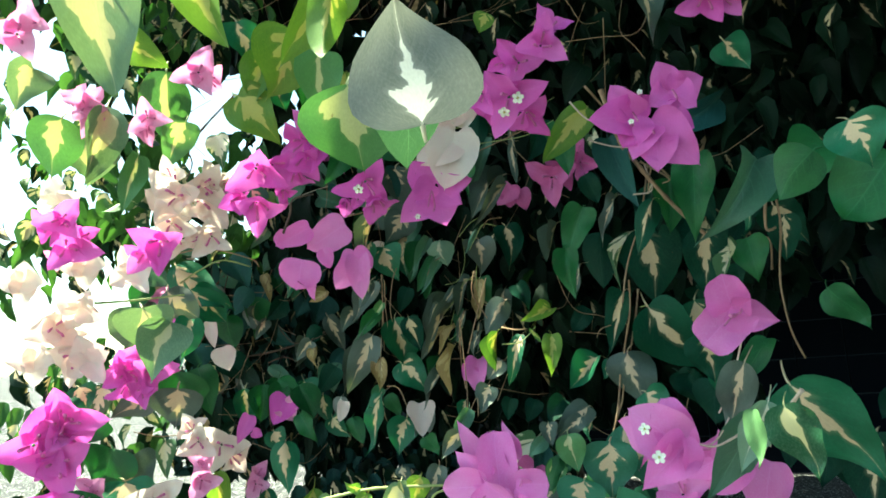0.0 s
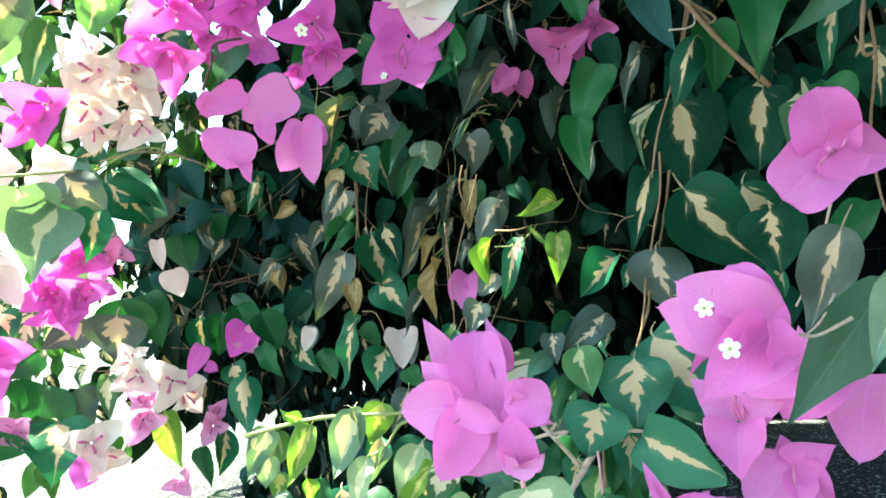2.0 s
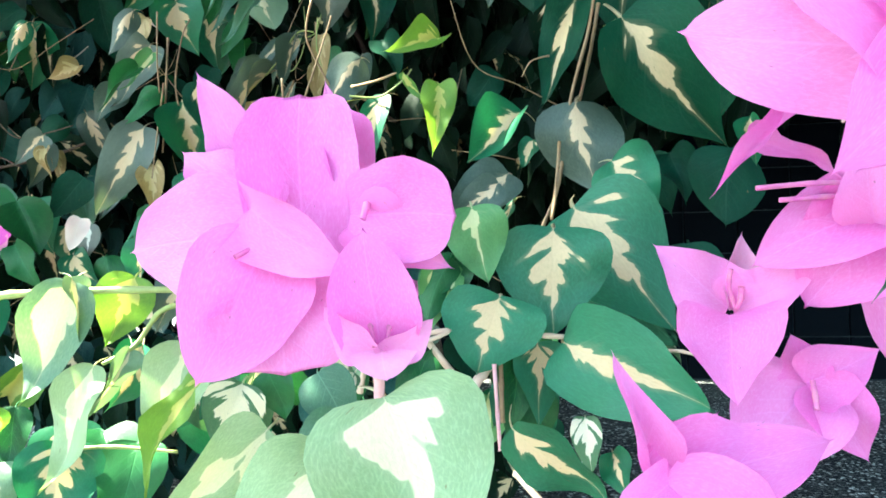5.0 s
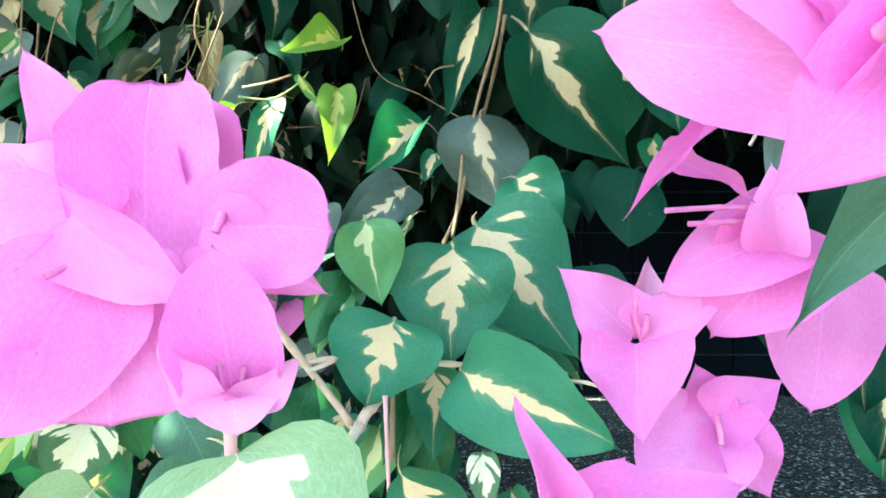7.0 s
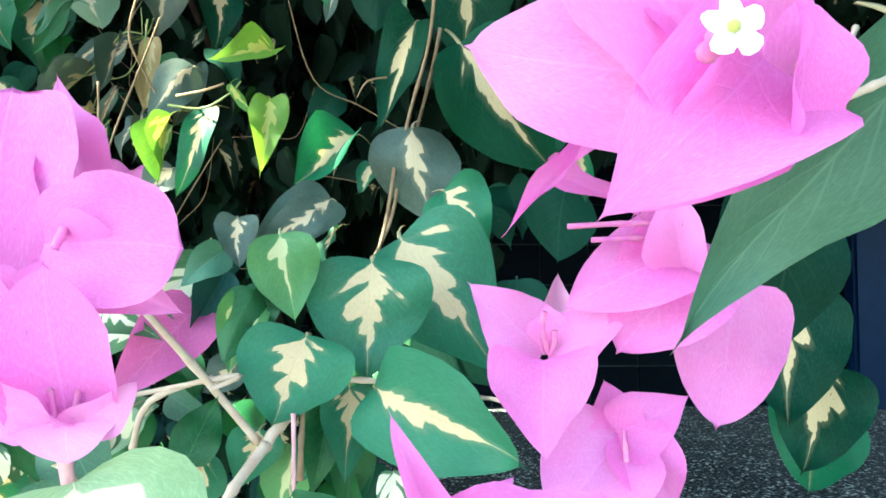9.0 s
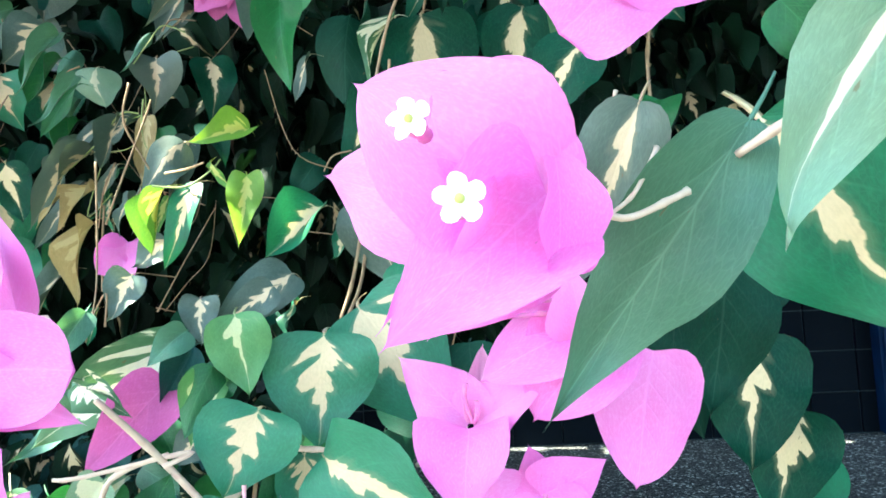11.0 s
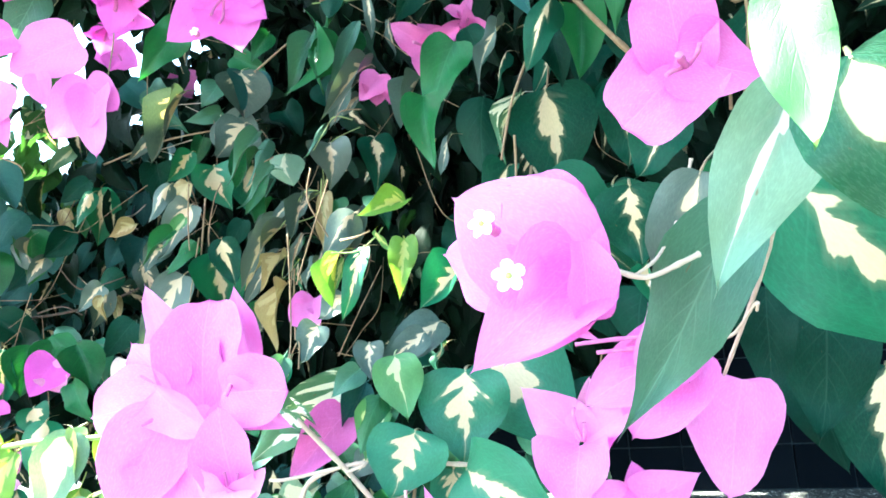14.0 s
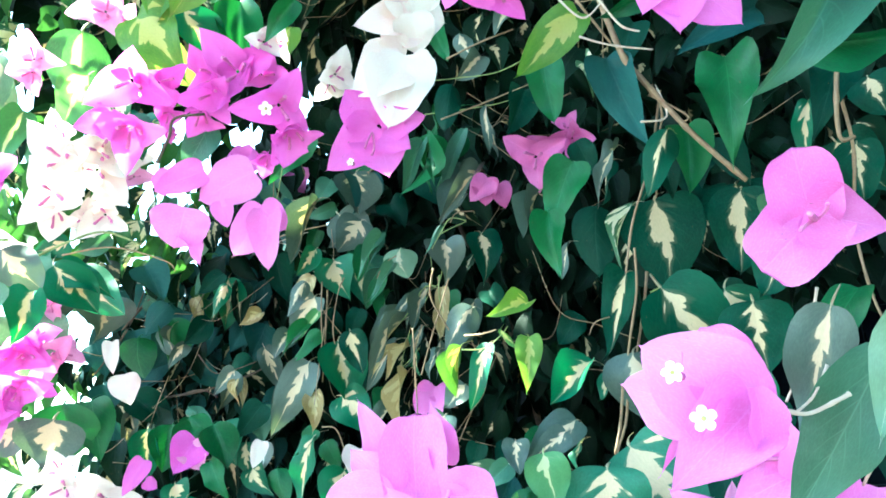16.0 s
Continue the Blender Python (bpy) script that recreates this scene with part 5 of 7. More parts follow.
stem([(0.2827, 0.5552, 0.4513), (0.2896, 0.5647, 0.4216), (0.2891, 0.5758, 0.3878), (0.2889, 0.5780, 0.3660), (0.2929, 0.5800, 0.3359), (0.3009, 0.5801, 0.3128)], 0.0010, "t")
stem([(0.0277, 0.8145, 0.3738), (0.0289, 0.8133, 0.3330), (0.0293, 0.8088, 0.2876), (0.0247, 0.8022, 0.2557)], 0.0007, "t")
stem([(-0.0723, 0.9299, 0.3975), (-0.0773, 0.9272, 0.3572), (-0.0811, 0.9221, 0.3173)], 0.0007, "t")
stem([(0.0466, 0.6727, 0.5380), (0.0739, 0.6729, 0.5398), (0.1074, 0.6713, 0.5427), (0.1348, 0.6632, 0.5532)], 0.0005, "g")
stem([(-0.3495, 0.9989, 0.3683), (-0.3235, 1.0134, 0.4191), (-0.3096, 1.0231, 0.4723)], 0.0009, "d")
stem([(-0.4187, 0.9436, 0.2620), (-0.3901, 0.9554, 0.2521), (-0.3465, 0.9663, 0.2512)], 0.0007, "t")
stem([(-0.2750, 0.5819, 0.4056), (-0.2495, 0.6004, 0.4070), (-0.2132, 0.6165, 0.4097)], 0.0011, "g")
stem([(0.1609, 0.6289, 0.5721), (0.2008, 0.6562, 0.5344), (0.2285, 0.6665, 0.5031), (0.2569, 0.6774, 0.4750), (0.2822, 0.6802, 0.4480)], 0.0011, "t")
stem([(0.0448, 0.9045, 0.6287), (0.0964, 0.9053, 0.6337), (0.1412, 0.9030, 0.6406), (0.1787, 0.8928, 0.6559)], 0.0006, "g")
stem([(0.0997, 0.5674, 0.2009), (0.1029, 0.5690, 0.2051), (0.1127, 0.5757, 0.2119), (0.1220, 0.5794, 0.2186), (0.1261, 0.5838, 0.2262)], 0.0019, "c")
stem([(0.1220, 0.5794, 0.2186), (0.1292, 0.5764, 0.2180), (0.1479, 0.5679, 0.2170)], 0.0012, "c")
stem([(0.1100, 0.5662, 0.1894), (0.1105, 0.5680, 0.2001), (0.1124, 0.5747, 0.2116)], 0.0010, "t")
stem([(0.0997, 0.5674, 0.2009), (0.0905, 0.5587, 0.1928), (0.0853, 0.5544, 0.1861)], 0.0019, "c")
stem([(0.0831, 0.5644, 0.2192), (0.0909, 0.5654, 0.2228), (0.0593, 0.5676, 0.2180), (0.0510, 0.5687, 0.2179)], 0.0009, "c")
stem([(0.1043, 0.5317, 0.1830), (0.1091, 0.5210, 0.1769), (0.1141, 0.5103, 0.1732)], 0.0012, "c")
stem([(0.1615, 0.5439, 0.2151), (0.1618, 0.5358, 0.2160), (0.1608, 0.5258, 0.2163)], 0.0007, "c")
stem([(0.0578, 0.4668, 0.2258), (0.0580, 0.4719, 0.2176), (0.0572, 0.4751, 0.2104)], 0.0012, "s")
stem([(-0.1033, 0.5993, 0.2288), (-0.0876, 0.5921, 0.2327), (-0.0600, 0.5833, 0.2381), (-0.0341, 0.5768, 0.2397), (0.0071, 0.5693, 0.2391), (0.0316, 0.5610, 0.2364)], 0.0014, "g")
stem([(0.0061, 0.5745, 0.2348), (-0.0043, 0.5760, 0.2321), (-0.0130, 0.5773, 0.2209), (-0.0225, 0.5745, 0.2156)], 0.0010, "g")
stem([(-0.0496, 0.5825, 0.1848), (-0.0247, 0.5792, 0.1876), (0.0001, 0.5759, 0.1849)], 0.0008, "g")
stem([(0.1909, 0.3668, 0.3136), (0.1883, 0.3772, 0.3046), (0.1867, 0.3858, 0.2986), (0.1910, 0.4061, 0.2960), (0.1894, 0.4228, 0.2910)], 0.0011, "c")
stem([(0.1916, 0.4070, 0.2957), (0.1995, 0.4264, 0.2873), (0.2058, 0.4476, 0.2761), (0.2117, 0.4687, 0.2663), (0.2182, 0.4956, 0.2520)], 0.0008, "c")
stem([(0.2078, 0.4751, 0.2643), (0.2076, 0.4646, 0.2656), (0.2074, 0.4508, 0.2733), (0.2087, 0.4530, 0.2712)], 0.0006, "c")
stem([(0.1801, 0.4260, 0.2845), (0.1755, 0.4253, 0.2826), (0.1653, 0.4251, 0.2792), (0.1543, 0.4219, 0.2821)], 0.0008, "c")
stem([(0.1775, 0.4303, 0.2937), (0.1703, 0.4283, 0.2844), (0.1629, 0.4255, 0.2799)], 0.0005, "c")
stem([(0.2008, 0.6782, 0.3835), (0.1942, 0.6748, 0.3569), (0.1842, 0.6686, 0.3267)], 0.0011, "t")
stem([(0.1738, 0.6692, 0.3140), (0.1635, 0.6490, 0.2828), (0.1535, 0.6299, 0.2642)], 0.0010, "t")
stem([(0.1974, 0.6642, 0.3661), (0.2017, 0.6523, 0.3661), (0.2122, 0.6470, 0.3595)], 0.0006, "g")
stem([(0.1689, 0.6695, 0.3515), (0.1590, 0.6695, 0.3483), (0.1546, 0.6719, 0.3406)], 0.0005, "t")
stem([(0.2217, 0.5066, 0.3334), (0.2167, 0.5075, 0.3183), (0.2075, 0.5087, 0.2972), (0.2006, 0.5093, 0.2854)], 0.0007, "c")
stem([(0.2917, 0.5949, 0.3869), (0.2974, 0.6033, 0.4127), (0.2879, 0.6030, 0.4135), (0.2776, 0.6034, 0.4049)], 0.0009, "t")
stem([(-0.0746, 0.9630, 0.4457), (-0.0750, 0.9554, 0.4100), (-0.0751, 0.9475, 0.3788), (-0.0761, 0.9400, 0.3411)], 0.0010, "t")
stem([(0.0522, 0.8668, 0.4319), (0.0532, 0.8686, 0.4049), (0.0634, 0.8599, 0.3894)], 0.0008, "t")
stem([(0.0394, 0.8772, 0.4212), (0.0518, 0.8771, 0.4270), (0.0570, 0.8860, 0.4455)], 0.0006, "g")
stem([(0.0269, 0.8615, 0.3527), (0.0256, 0.8635, 0.3230), (0.0283, 0.8457, 0.2901)], 0.0009, "t")
stem([(0.0730, 0.7720, 0.3586), (0.0849, 0.7424, 0.3548), (0.0954, 0.7227, 0.3547)], 0.0008, "t")
stem([(-0.0750, 0.9331, 0.2950), (-0.0600, 0.9287, 0.2920), (-0.0505, 0.9254, 0.2697), (-0.0443, 0.9217, 0.2516)], 0.0008, "t")
stem([(-0.2294, 0.9935, 0.3843), (-0.2113, 0.9954, 0.3628), (-0.1845, 0.9859, 0.3639), (-0.1601, 0.9860, 0.3717)], 0.0007, "d")
stem([(0.0310, 0.8709, 0.3631), (0.0120, 0.8914, 0.3491), (0.0225, 0.8792, 0.3852)], 0.0005, "g")
stem([(-0.2460, 0.9862, 0.3378), (-0.2218, 0.9864, 0.3435), (-0.2029, 0.9875, 0.3340)], 0.0008, "d")
stem([(0.0387, 0.7775, 0.2650), (0.0390, 0.7761, 0.2852), (0.0268, 0.7874, 0.2624)], 0.0006, "t")
stem([(-0.4183, 1.1517, 0.4136), (-0.3717, 1.1390, 0.4663), (-0.3472, 1.1334, 0.4875)], 0.0022, "d")
stem([(-0.3340, 1.1273, 0.3472), (-0.2847, 1.1233, 0.3508), (-0.2280, 1.1173, 0.3622), (-0.1836, 1.1112, 0.3785)], 0.0017, "d")
stem([(-0.2185, 1.0976, 0.4673), (-0.2083, 1.0979, 0.4617), (-0.1882, 1.0995, 0.4452)], 0.0006, "c")
stem([(-0.2083, 1.0979, 0.4617), (-0.1928, 1.0965, 0.4635), (-0.1781, 1.0934, 0.4749)], 0.0006, "c")
stem([(-0.2258, 1.0877, 0.5251), (-0.1543, 1.0783, 0.5493), (-0.0948, 1.0724, 0.5591)], 0.0012, "t")
stem([(-0.4183, 1.1429, 0.5185), (-0.3675, 1.1414, 0.5078), (-0.3443, 1.1409, 0.5012)], 0.0009, "c")
stem([(-0.3859, 1.1313, 0.5706), (-0.3359, 1.1324, 0.5455), (-0.3211, 1.1357, 0.5213)], 0.0009, "t")
stem([(-0.2669, 1.1241, 0.3958), (-0.2554, 1.1253, 0.3845), (-0.2382, 1.1256, 0.3764)], 0.0005, "c")
stem([(-0.3375, 1.1275, 0.3474), (-0.3292, 1.1296, 0.3331), (-0.3227, 1.1307, 0.3243)], 0.0008, "c")
stem([(0.1678, 0.6000, 0.5572), (0.1791, 0.6000, 0.5100), (0.1910, 0.6000, 0.4891), (0.2058, 0.6000, 0.4666), (0.2205, 0.6000, 0.4465), (0.2445, 0.6000, 0.4192)], 0.0021, "t")
stem([(0.1355, 0.5800, 0.5421), (0.1514, 0.5800, 0.5241), (0.1653, 0.5800, 0.5355)], 0.0008, "c")
stem([(0.1604, 0.5700, 0.5294), (0.1713, 0.5700, 0.5111), (0.1823, 0.5700, 0.5062)], 0.0008, "c")
stem([(0.1459, 0.5700, 0.5047), (0.1637, 0.5700, 0.4980), (0.1887, 0.5700, 0.4936)], 0.0007, "c")
stem([(0.1853, 0.6000, 0.4615), (0.2020, 0.6000, 0.4644), (0.1978, 0.6000, 0.4867)], 0.0007, "c")
stem([(0.2075, 0.6200, 0.4932), (0.1952, 0.6200, 0.4452), (0.1785, 0.6200, 0.4038), (0.1702, 0.6200, 0.3706)], 0.0009, "t")
stem([(0.2713, 0.5300, 0.4666), (0.2648, 0.5300, 0.4405), (0.2613, 0.5300, 0.4146), (0.2686, 0.5300, 0.4142)], 0.0013, "t")
stem([(0.0702, 0.7800, 0.6216), (0.1033, 0.7800, 0.6380), (0.1353, 0.7800, 0.6503)], 0.0010, "t")
stem([(0.0620, 0.7800, 0.5594), (0.0992, 0.7800, 0.5729), (0.1451, 0.7800, 0.5908)], 0.0008, "t")
stem([(-0.3624, 0.9300, 0.4922), (-0.3067, 0.9300, 0.4985), (-0.2479, 0.9300, 0.4800), (-0.2359, 0.9300, 0.4679)], 0.0010, "t")
stem([(0.0976, 0.5710, 0.2014), (0.0805, 0.5637, 0.2238), (0.0656, 0.5494, 0.2430)], 0.0013, "c")
stem([(0.1078, 0.5668, 0.2100), (0.1075, 0.5632, 0.1956), (0.1067, 0.5576, 0.1822)], 0.0008, "s")
stem([(0.0617, 0.5846, 0.1995), (0.0664, 0.5769, 0.2147), (0.0842, 0.5731, 0.2215)], 0.0011, "c")
stem([(-0.2312, 1.1496, 0.5484), (-0.1853, 1.1380, 0.5563), (-0.1264, 1.1228, 0.5675)], 0.0008, "c")
stem([(-0.2387, 1.1618, 0.6094), (-0.1782, 1.1463, 0.6208), (-0.1214, 1.1336, 0.6203)], 0.0007, "c")
stem([(-0.2048, 1.1409, 0.5647), (-0.1658, 1.1340, 0.5539), (-0.1335, 1.1297, 0.5363)], 0.0006, "c")
stem([(-0.0321, 1.0121, 0.6056), (-0.0012, 1.0014, 0.6275), (0.0191, 0.9946, 0.6406)], 0.0014, "t")
stem([(0.0383, 0.9941, 0.4944), (0.0570, 0.9868, 0.5129), (0.0869, 0.9782, 0.5239)], 0.0007, "g")
stem([(0.0125, 1.0111, 0.4278), (0.0326, 1.0056, 0.4336), (0.0434, 0.9988, 0.4595), (0.0428, 0.9937, 0.4906)], 0.0006, "g")
stem([(-0.2475, 1.2226, 0.5068), (-0.2373, 1.2228, 0.4920), (-0.2287, 1.2200, 0.4972)], 0.0005, "c")
stem([(-0.1386, 1.1184, 0.6103), (-0.1193, 1.1158, 0.5993), (-0.1064, 1.1142, 0.5920)], 0.0005, "c")
stem([(0.0826, 0.8490, 0.4831), (0.0671, 0.8484, 0.4862), (0.0573, 0.8491, 0.4727), (0.0472, 0.8500, 0.4558)], 0.0006, "g")
stem([(0.0535, 0.8519, 0.4301), (0.0523, 0.8532, 0.4101), (0.0556, 0.8543, 0.3950), (0.0655, 0.8551, 0.3875)], 0.0006, "g")
stem([(0.0503, 0.8525, 0.4195), (0.0381, 0.8523, 0.4182), (0.0243, 0.8534, 0.3977), (0.0058, 0.8543, 0.3769)], 0.0006, "g")
stem([(0.0911, 0.8569, 0.3690), (0.0798, 0.8566, 0.3705), (0.0868, 0.8580, 0.3522)], 0.0006, "t")
stem([(0.0350, 0.8546, 0.3830), (0.0276, 0.8558, 0.3636), (0.0239, 0.8576, 0.3353)], 0.0006, "t")
stem([(0.0667, 0.8487, 0.4819), (0.0733, 0.8482, 0.4914), (0.0906, 0.8485, 0.4927)], 0.0006, "t")
stem([(0.0123, 0.8495, 0.4508), (0.0002, 0.8497, 0.4433), (-0.0068, 0.8505, 0.4296)], 0.0006, "t")
stem([(-0.0599, 0.8492, 0.4285), (-0.0610, 0.8515, 0.3942), (-0.0601, 0.8531, 0.3712)], 0.0006, "t")

# flower clusters
heads = cluster((-0.0940, 0.6585, 0.4464), "p")
bract(heads, (-0.1133, 0.6432, 0.4353), (-0.1207, 0.6451, 0.4084), 0.0398, -17, "P")
bract(heads, (-0.1179, 0.6452, 0.4164), (-0.1057, 0.6534, 0.3979), 0.0149, -49, "P")
bract(heads, (-0.0746, 0.6664, 0.4685), (-0.1124, 0.6640, 0.4489), 0.0349, -26, "P")
bract(heads, (-0.0968, 0.6643, 0.4465), (-0.0930, 0.6663, 0.4276), 0.0159, -5, "P")
bract(heads, (-0.1294, 0.6526, 0.4582), (-0.1401, 0.6468, 0.4578), 0.0189, -39, "P")
bract(heads, (-0.1079, 0.6584, 0.4679), (-0.1389, 0.6507, 0.4509), 0.0220, -29, "P")
bract(heads, (-0.0675, 0.6666, 0.4415), (-0.0877, 0.6673, 0.4077), 0.0289, -35, "P")
bract(heads, (-0.0646, 0.6678, 0.4416), (-0.0633, 0.6702, 0.3965), 0.0240, 1, "P")
bract(heads, (-0.0694, 0.6655, 0.4414), (-0.0528, 0.6698, 0.4249), 0.0240, 15, "P")
heads = cluster((-0.0850, 0.6818, 0.5311), "p")
flower(heads, (-0.0463, 0.6211, 0.4954), 0.0573, 17, -35, 20, 70, "p", 1)
flower(heads, (-0.0412, 0.6367, 0.4813), 0.0461, 30, -67, 107, 55, "p", 0)
flower(heads, (-0.0962, 0.6785, 0.5597), 0.0668, 2, -21, 80, 60, "p", 0)
flower(heads, (-0.1176, 0.6854, 0.5572), 0.0527, -29, -34, 132, 58, "p", 0)
flower(heads, (-0.1139, 0.6812, 0.5389), 0.0508, 9, -41, 10, 55, "p", 0)
flower(heads, (-0.1273, 0.6946, 0.5294), 0.0408, -7, -72, 41, 47, "p", 0)
flower(heads, (-0.0754, 0.6854, 0.5606), 0.0459, 29, -10, 40, 55, "p", 0)
flower(heads, (-0.0793, 0.6877, 0.5774), 0.0369, 19, 23, 68, 45, "p", 0)
flower(heads, (-0.0636, 0.7062, 0.5072), 0.0410, 11, -43, 50, 50, "p", 0)
flower(heads, (-0.0794, 0.7163, 0.5010), 0.0329, -16, -64, 78, 39, "p", 0)
heads = cluster((-0.1392, 0.6283, 0.5011), "p")
flower(heads, (-0.1432, 0.6120, 0.5148), 0.0556, 15, -31, 30, 60, "p", 0)
flower(heads, (-0.1294, 0.6291, 0.5216), 0.0447, 50, -28, 129, 64, "p", 0)
flower(heads, (-0.1467, 0.6240, 0.4839), 0.0558, 21, -47, 90, 50, "p", 0)
flower(heads, (-0.1633, 0.6276, 0.4956), 0.0449, -8, -30, 121, 36, "p", 0)
flower(heads, (-0.1234, 0.6289, 0.4966), 0.0279, 19, -48, 90, 50, "p", 0)
flower(heads, (-0.1271, 0.6409, 0.4918), 0.0219, 24, -83, 158, 35, "p", 0)
heads = cluster((0.1688, 0.7953, 0.5379), "s")
flower(heads, (0.1467, 0.7948, 0.5237), 0.0612, -20, -26, 200, 70, "s", 0)
flower(heads, (0.1635, 0.8046, 0.5338), 0.0499, 9, -8, 223, 60, "s", 0)
flower(heads, (0.1837, 0.7870, 0.5381), 0.0417, 6, -21, 60, 50, "s", 0)
flower(heads, (0.1813, 0.7939, 0.5545), 0.0333, -6, 10, 113, 53, "s", 0)
heads = cluster((0.1128, 0.8804, 0.5364), "s")
bract(heads, (0.1107, 0.8802, 0.5373), (0.0888, 0.8806, 0.5147), 0.0289, -5, "s")
bract(heads, (0.1066, 0.8798, 0.5392), (0.1043, 0.8861, 0.5111), 0.0289, 0, "s")
bract(heads, (0.1190, 0.8821, 0.5324), (0.1261, 0.8831, 0.5054), 0.0259, 6, "s")
heads = cluster((0.0450, 0.8397, 0.3234), "p")
bract(heads, (0.0450, 0.8397, 0.3234), (0.0272, 0.8330, 0.3011), 0.0291, -16, "P")
bract(heads, (0.0450, 0.8397, 0.3234), (0.0412, 0.8322, 0.2870), 0.0261, 10, "P")
bract(heads, (0.0470, 0.8399, 0.3235), (0.0571, 0.8346, 0.3052), 0.0241, -1, "P")
heads = cluster((-0.2433, 0.6230, 0.4544), "p")
flower(heads, (-0.2355, 0.6200, 0.4575), 0.0558, 18, -24, 90, 60, "p", 0)
flower(heads, (-0.2540, 0.6285, 0.4506), 0.0450, -8, -46, 162, 50, "p", 0)
heads = cluster((-0.3015, 0.8053, 0.5070), "w")
flower(heads, (-0.2601, 0.7951, 0.5342), 0.0704, 24, -15, 20, 65, "w", 1)
flower(heads, (-0.2463, 0.8004, 0.5565), 0.0551, 45, 12, 63, 52, "w", 0)
flower(heads, (-0.2837, 0.7741, 0.5369), 0.0697, 10, -15, 70, 60, "w", 0)
flower(heads, (-0.2915, 0.7824, 0.5618), 0.0554, 3, 19, 166, 48, "w", 0)
flower(heads, (-0.2923, 0.7828, 0.5048), 0.0699, 21, -30, 50, 60, "w", 0)
flower(heads, (-0.2962, 0.7974, 0.4901), 0.0550, 29, -64, 109, 52, "w", 0)
flower(heads, (-0.2540, 0.8046, 0.4903), 0.0570, 18, -28, 50, 60, "w", 0)
flower(heads, (-0.2728, 0.8117, 0.4913), 0.0454, -16, -31, 119, 56, "w", 0)
flower(heads, (-0.2540, 0.7878, 0.5499), 0.0630, 32, -17, 10, 60, "w", 0)
flower(heads, (-0.2364, 0.8056, 0.5509), 0.0501, 66, -21, 87, 45, "w", 0)
flower(heads, (-0.4735, 0.8626, 0.4048), 0.0731, 42, -7, 10, 60, "w", 0)
flower(heads, (-0.4676, 0.8789, 0.4181), 0.0583, 69, 14, 56, 45, "w", 0)
heads = cluster((-0.3802, 0.8812, 0.3444), "p")
flower(heads, (-0.3647, 0.8713, 0.3757), 0.0570, 35, -14, 40, 55, "p", 0)
flower(heads, (-0.3828, 0.8863, 0.3660), 0.0459, 12, -40, 86, 52, "p", 0)
flower(heads, (-0.3802, 0.8755, 0.3414), 0.0644, 24, -12, 90, 55, "p", 0)
flower(heads, (-0.4007, 0.8765, 0.3440), 0.0517, -10, -9, 129, 41, "p", 0)
flower(heads, (-0.3754, 0.8770, 0.3161), 0.0429, 24, -10, 90, 55, "p", 0)
flower(heads, (-0.3682, 0.8809, 0.3257), 0.0337, 47, 15, 123, 41, "p", 0)
heads = cluster((-0.3265, 0.9159, 0.2179), "w")
flower(heads, (-0.3090, 0.8800, 0.2486), 0.0556, 14, -5, 30, 55, "w", 0)
flower(heads, (-0.3210, 0.8891, 0.2668), 0.0441, 0, 26, 73, 58, "w", 0)
flower(heads, (-0.3066, 0.9625, 0.2316), 0.0754, 29, -4, 70, 60, "w", 0)
flower(heads, (-0.2981, 0.9808, 0.2122), 0.0604, 54, -28, 136, 51, "w", 0)
flower(heads, (-0.3783, 0.9111, 0.1789), 0.0746, 29, 9, 100, 60, "w", 0)
flower(heads, (-0.3711, 0.9232, 0.1598), 0.0597, 52, -16, 175, 46, "w", 0)
heads = cluster((-0.2861, 0.9300, 0.1965), "k")
flower(heads, (-0.3045, 0.8797, 0.2020), 0.0557, 25, -2, 60, 60, "k", 0)
flower(heads, (-0.3078, 0.8884, 0.2203), 0.0439, 25, 32, 94, 57, "k", 0)
flower(heads, (-0.2672, 0.9730, 0.1750), 0.0497, 21, -1, 60, 50, "k", 0)
flower(heads, (-0.2687, 0.9885, 0.1875), 0.0402, 29, 32, 102, 35, "k", 0)
heads = cluster((-0.2197, 0.9656, 0.2882), "k")
bract(heads, (-0.2169, 0.9669, 0.2892), (-0.2342, 0.9501, 0.2562), 0.0405, -18, "p")
bract(heads, (-0.2215, 0.9643, 0.2862), (-0.2098, 0.9595, 0.2573), 0.0338, -4, "k")
heads = cluster((-0.2626, 0.9477, 0.2603), "p")
bract(heads, (-0.2640, 0.9485, 0.2709), (-0.2769, 0.9338, 0.2362), 0.0223, -25, "p")
bract(heads, (-0.2611, 0.9469, 0.2498), (-0.2484, 0.9487, 0.2422), 0.0145, -2, "p")
heads = cluster((-0.4788, 0.8732, 0.2336), "p")
flower(heads, (-0.4713, 0.8788, 0.2849), 0.0836, 35, 2, 60, 60, "p", 0)
flower(heads, (-0.4762, 0.8864, 0.2615), 0.0668, 36, -32, 109, 57, "p", 0)
flower(heads, (-0.4781, 0.8685, 0.2374), 0.0835, 36, -5, 100, 60, "p", 0)
flower(heads, (-0.4893, 0.8770, 0.2601), 0.0668, 28, 28, 190, 48, "p", 0)
flower(heads, (-0.4790, 0.8601, 0.1902), 0.0677, 36, -2, 100, 60, "p", 0)
flower(heads, (-0.4801, 0.8688, 0.1680), 0.0539, 43, -36, 159, 64, "p", 0)
heads = cluster((-0.3169, 0.9822, 0.3829), "w")
bract(heads, (-0.3108, 0.9875, 0.3648), (-0.3057, 0.9968, 0.3307), 0.0340, -14, "w")
bract(heads, (-0.3235, 0.9794, 0.4013), (-0.3162, 0.9736, 0.3642), 0.0184, -11, "w")
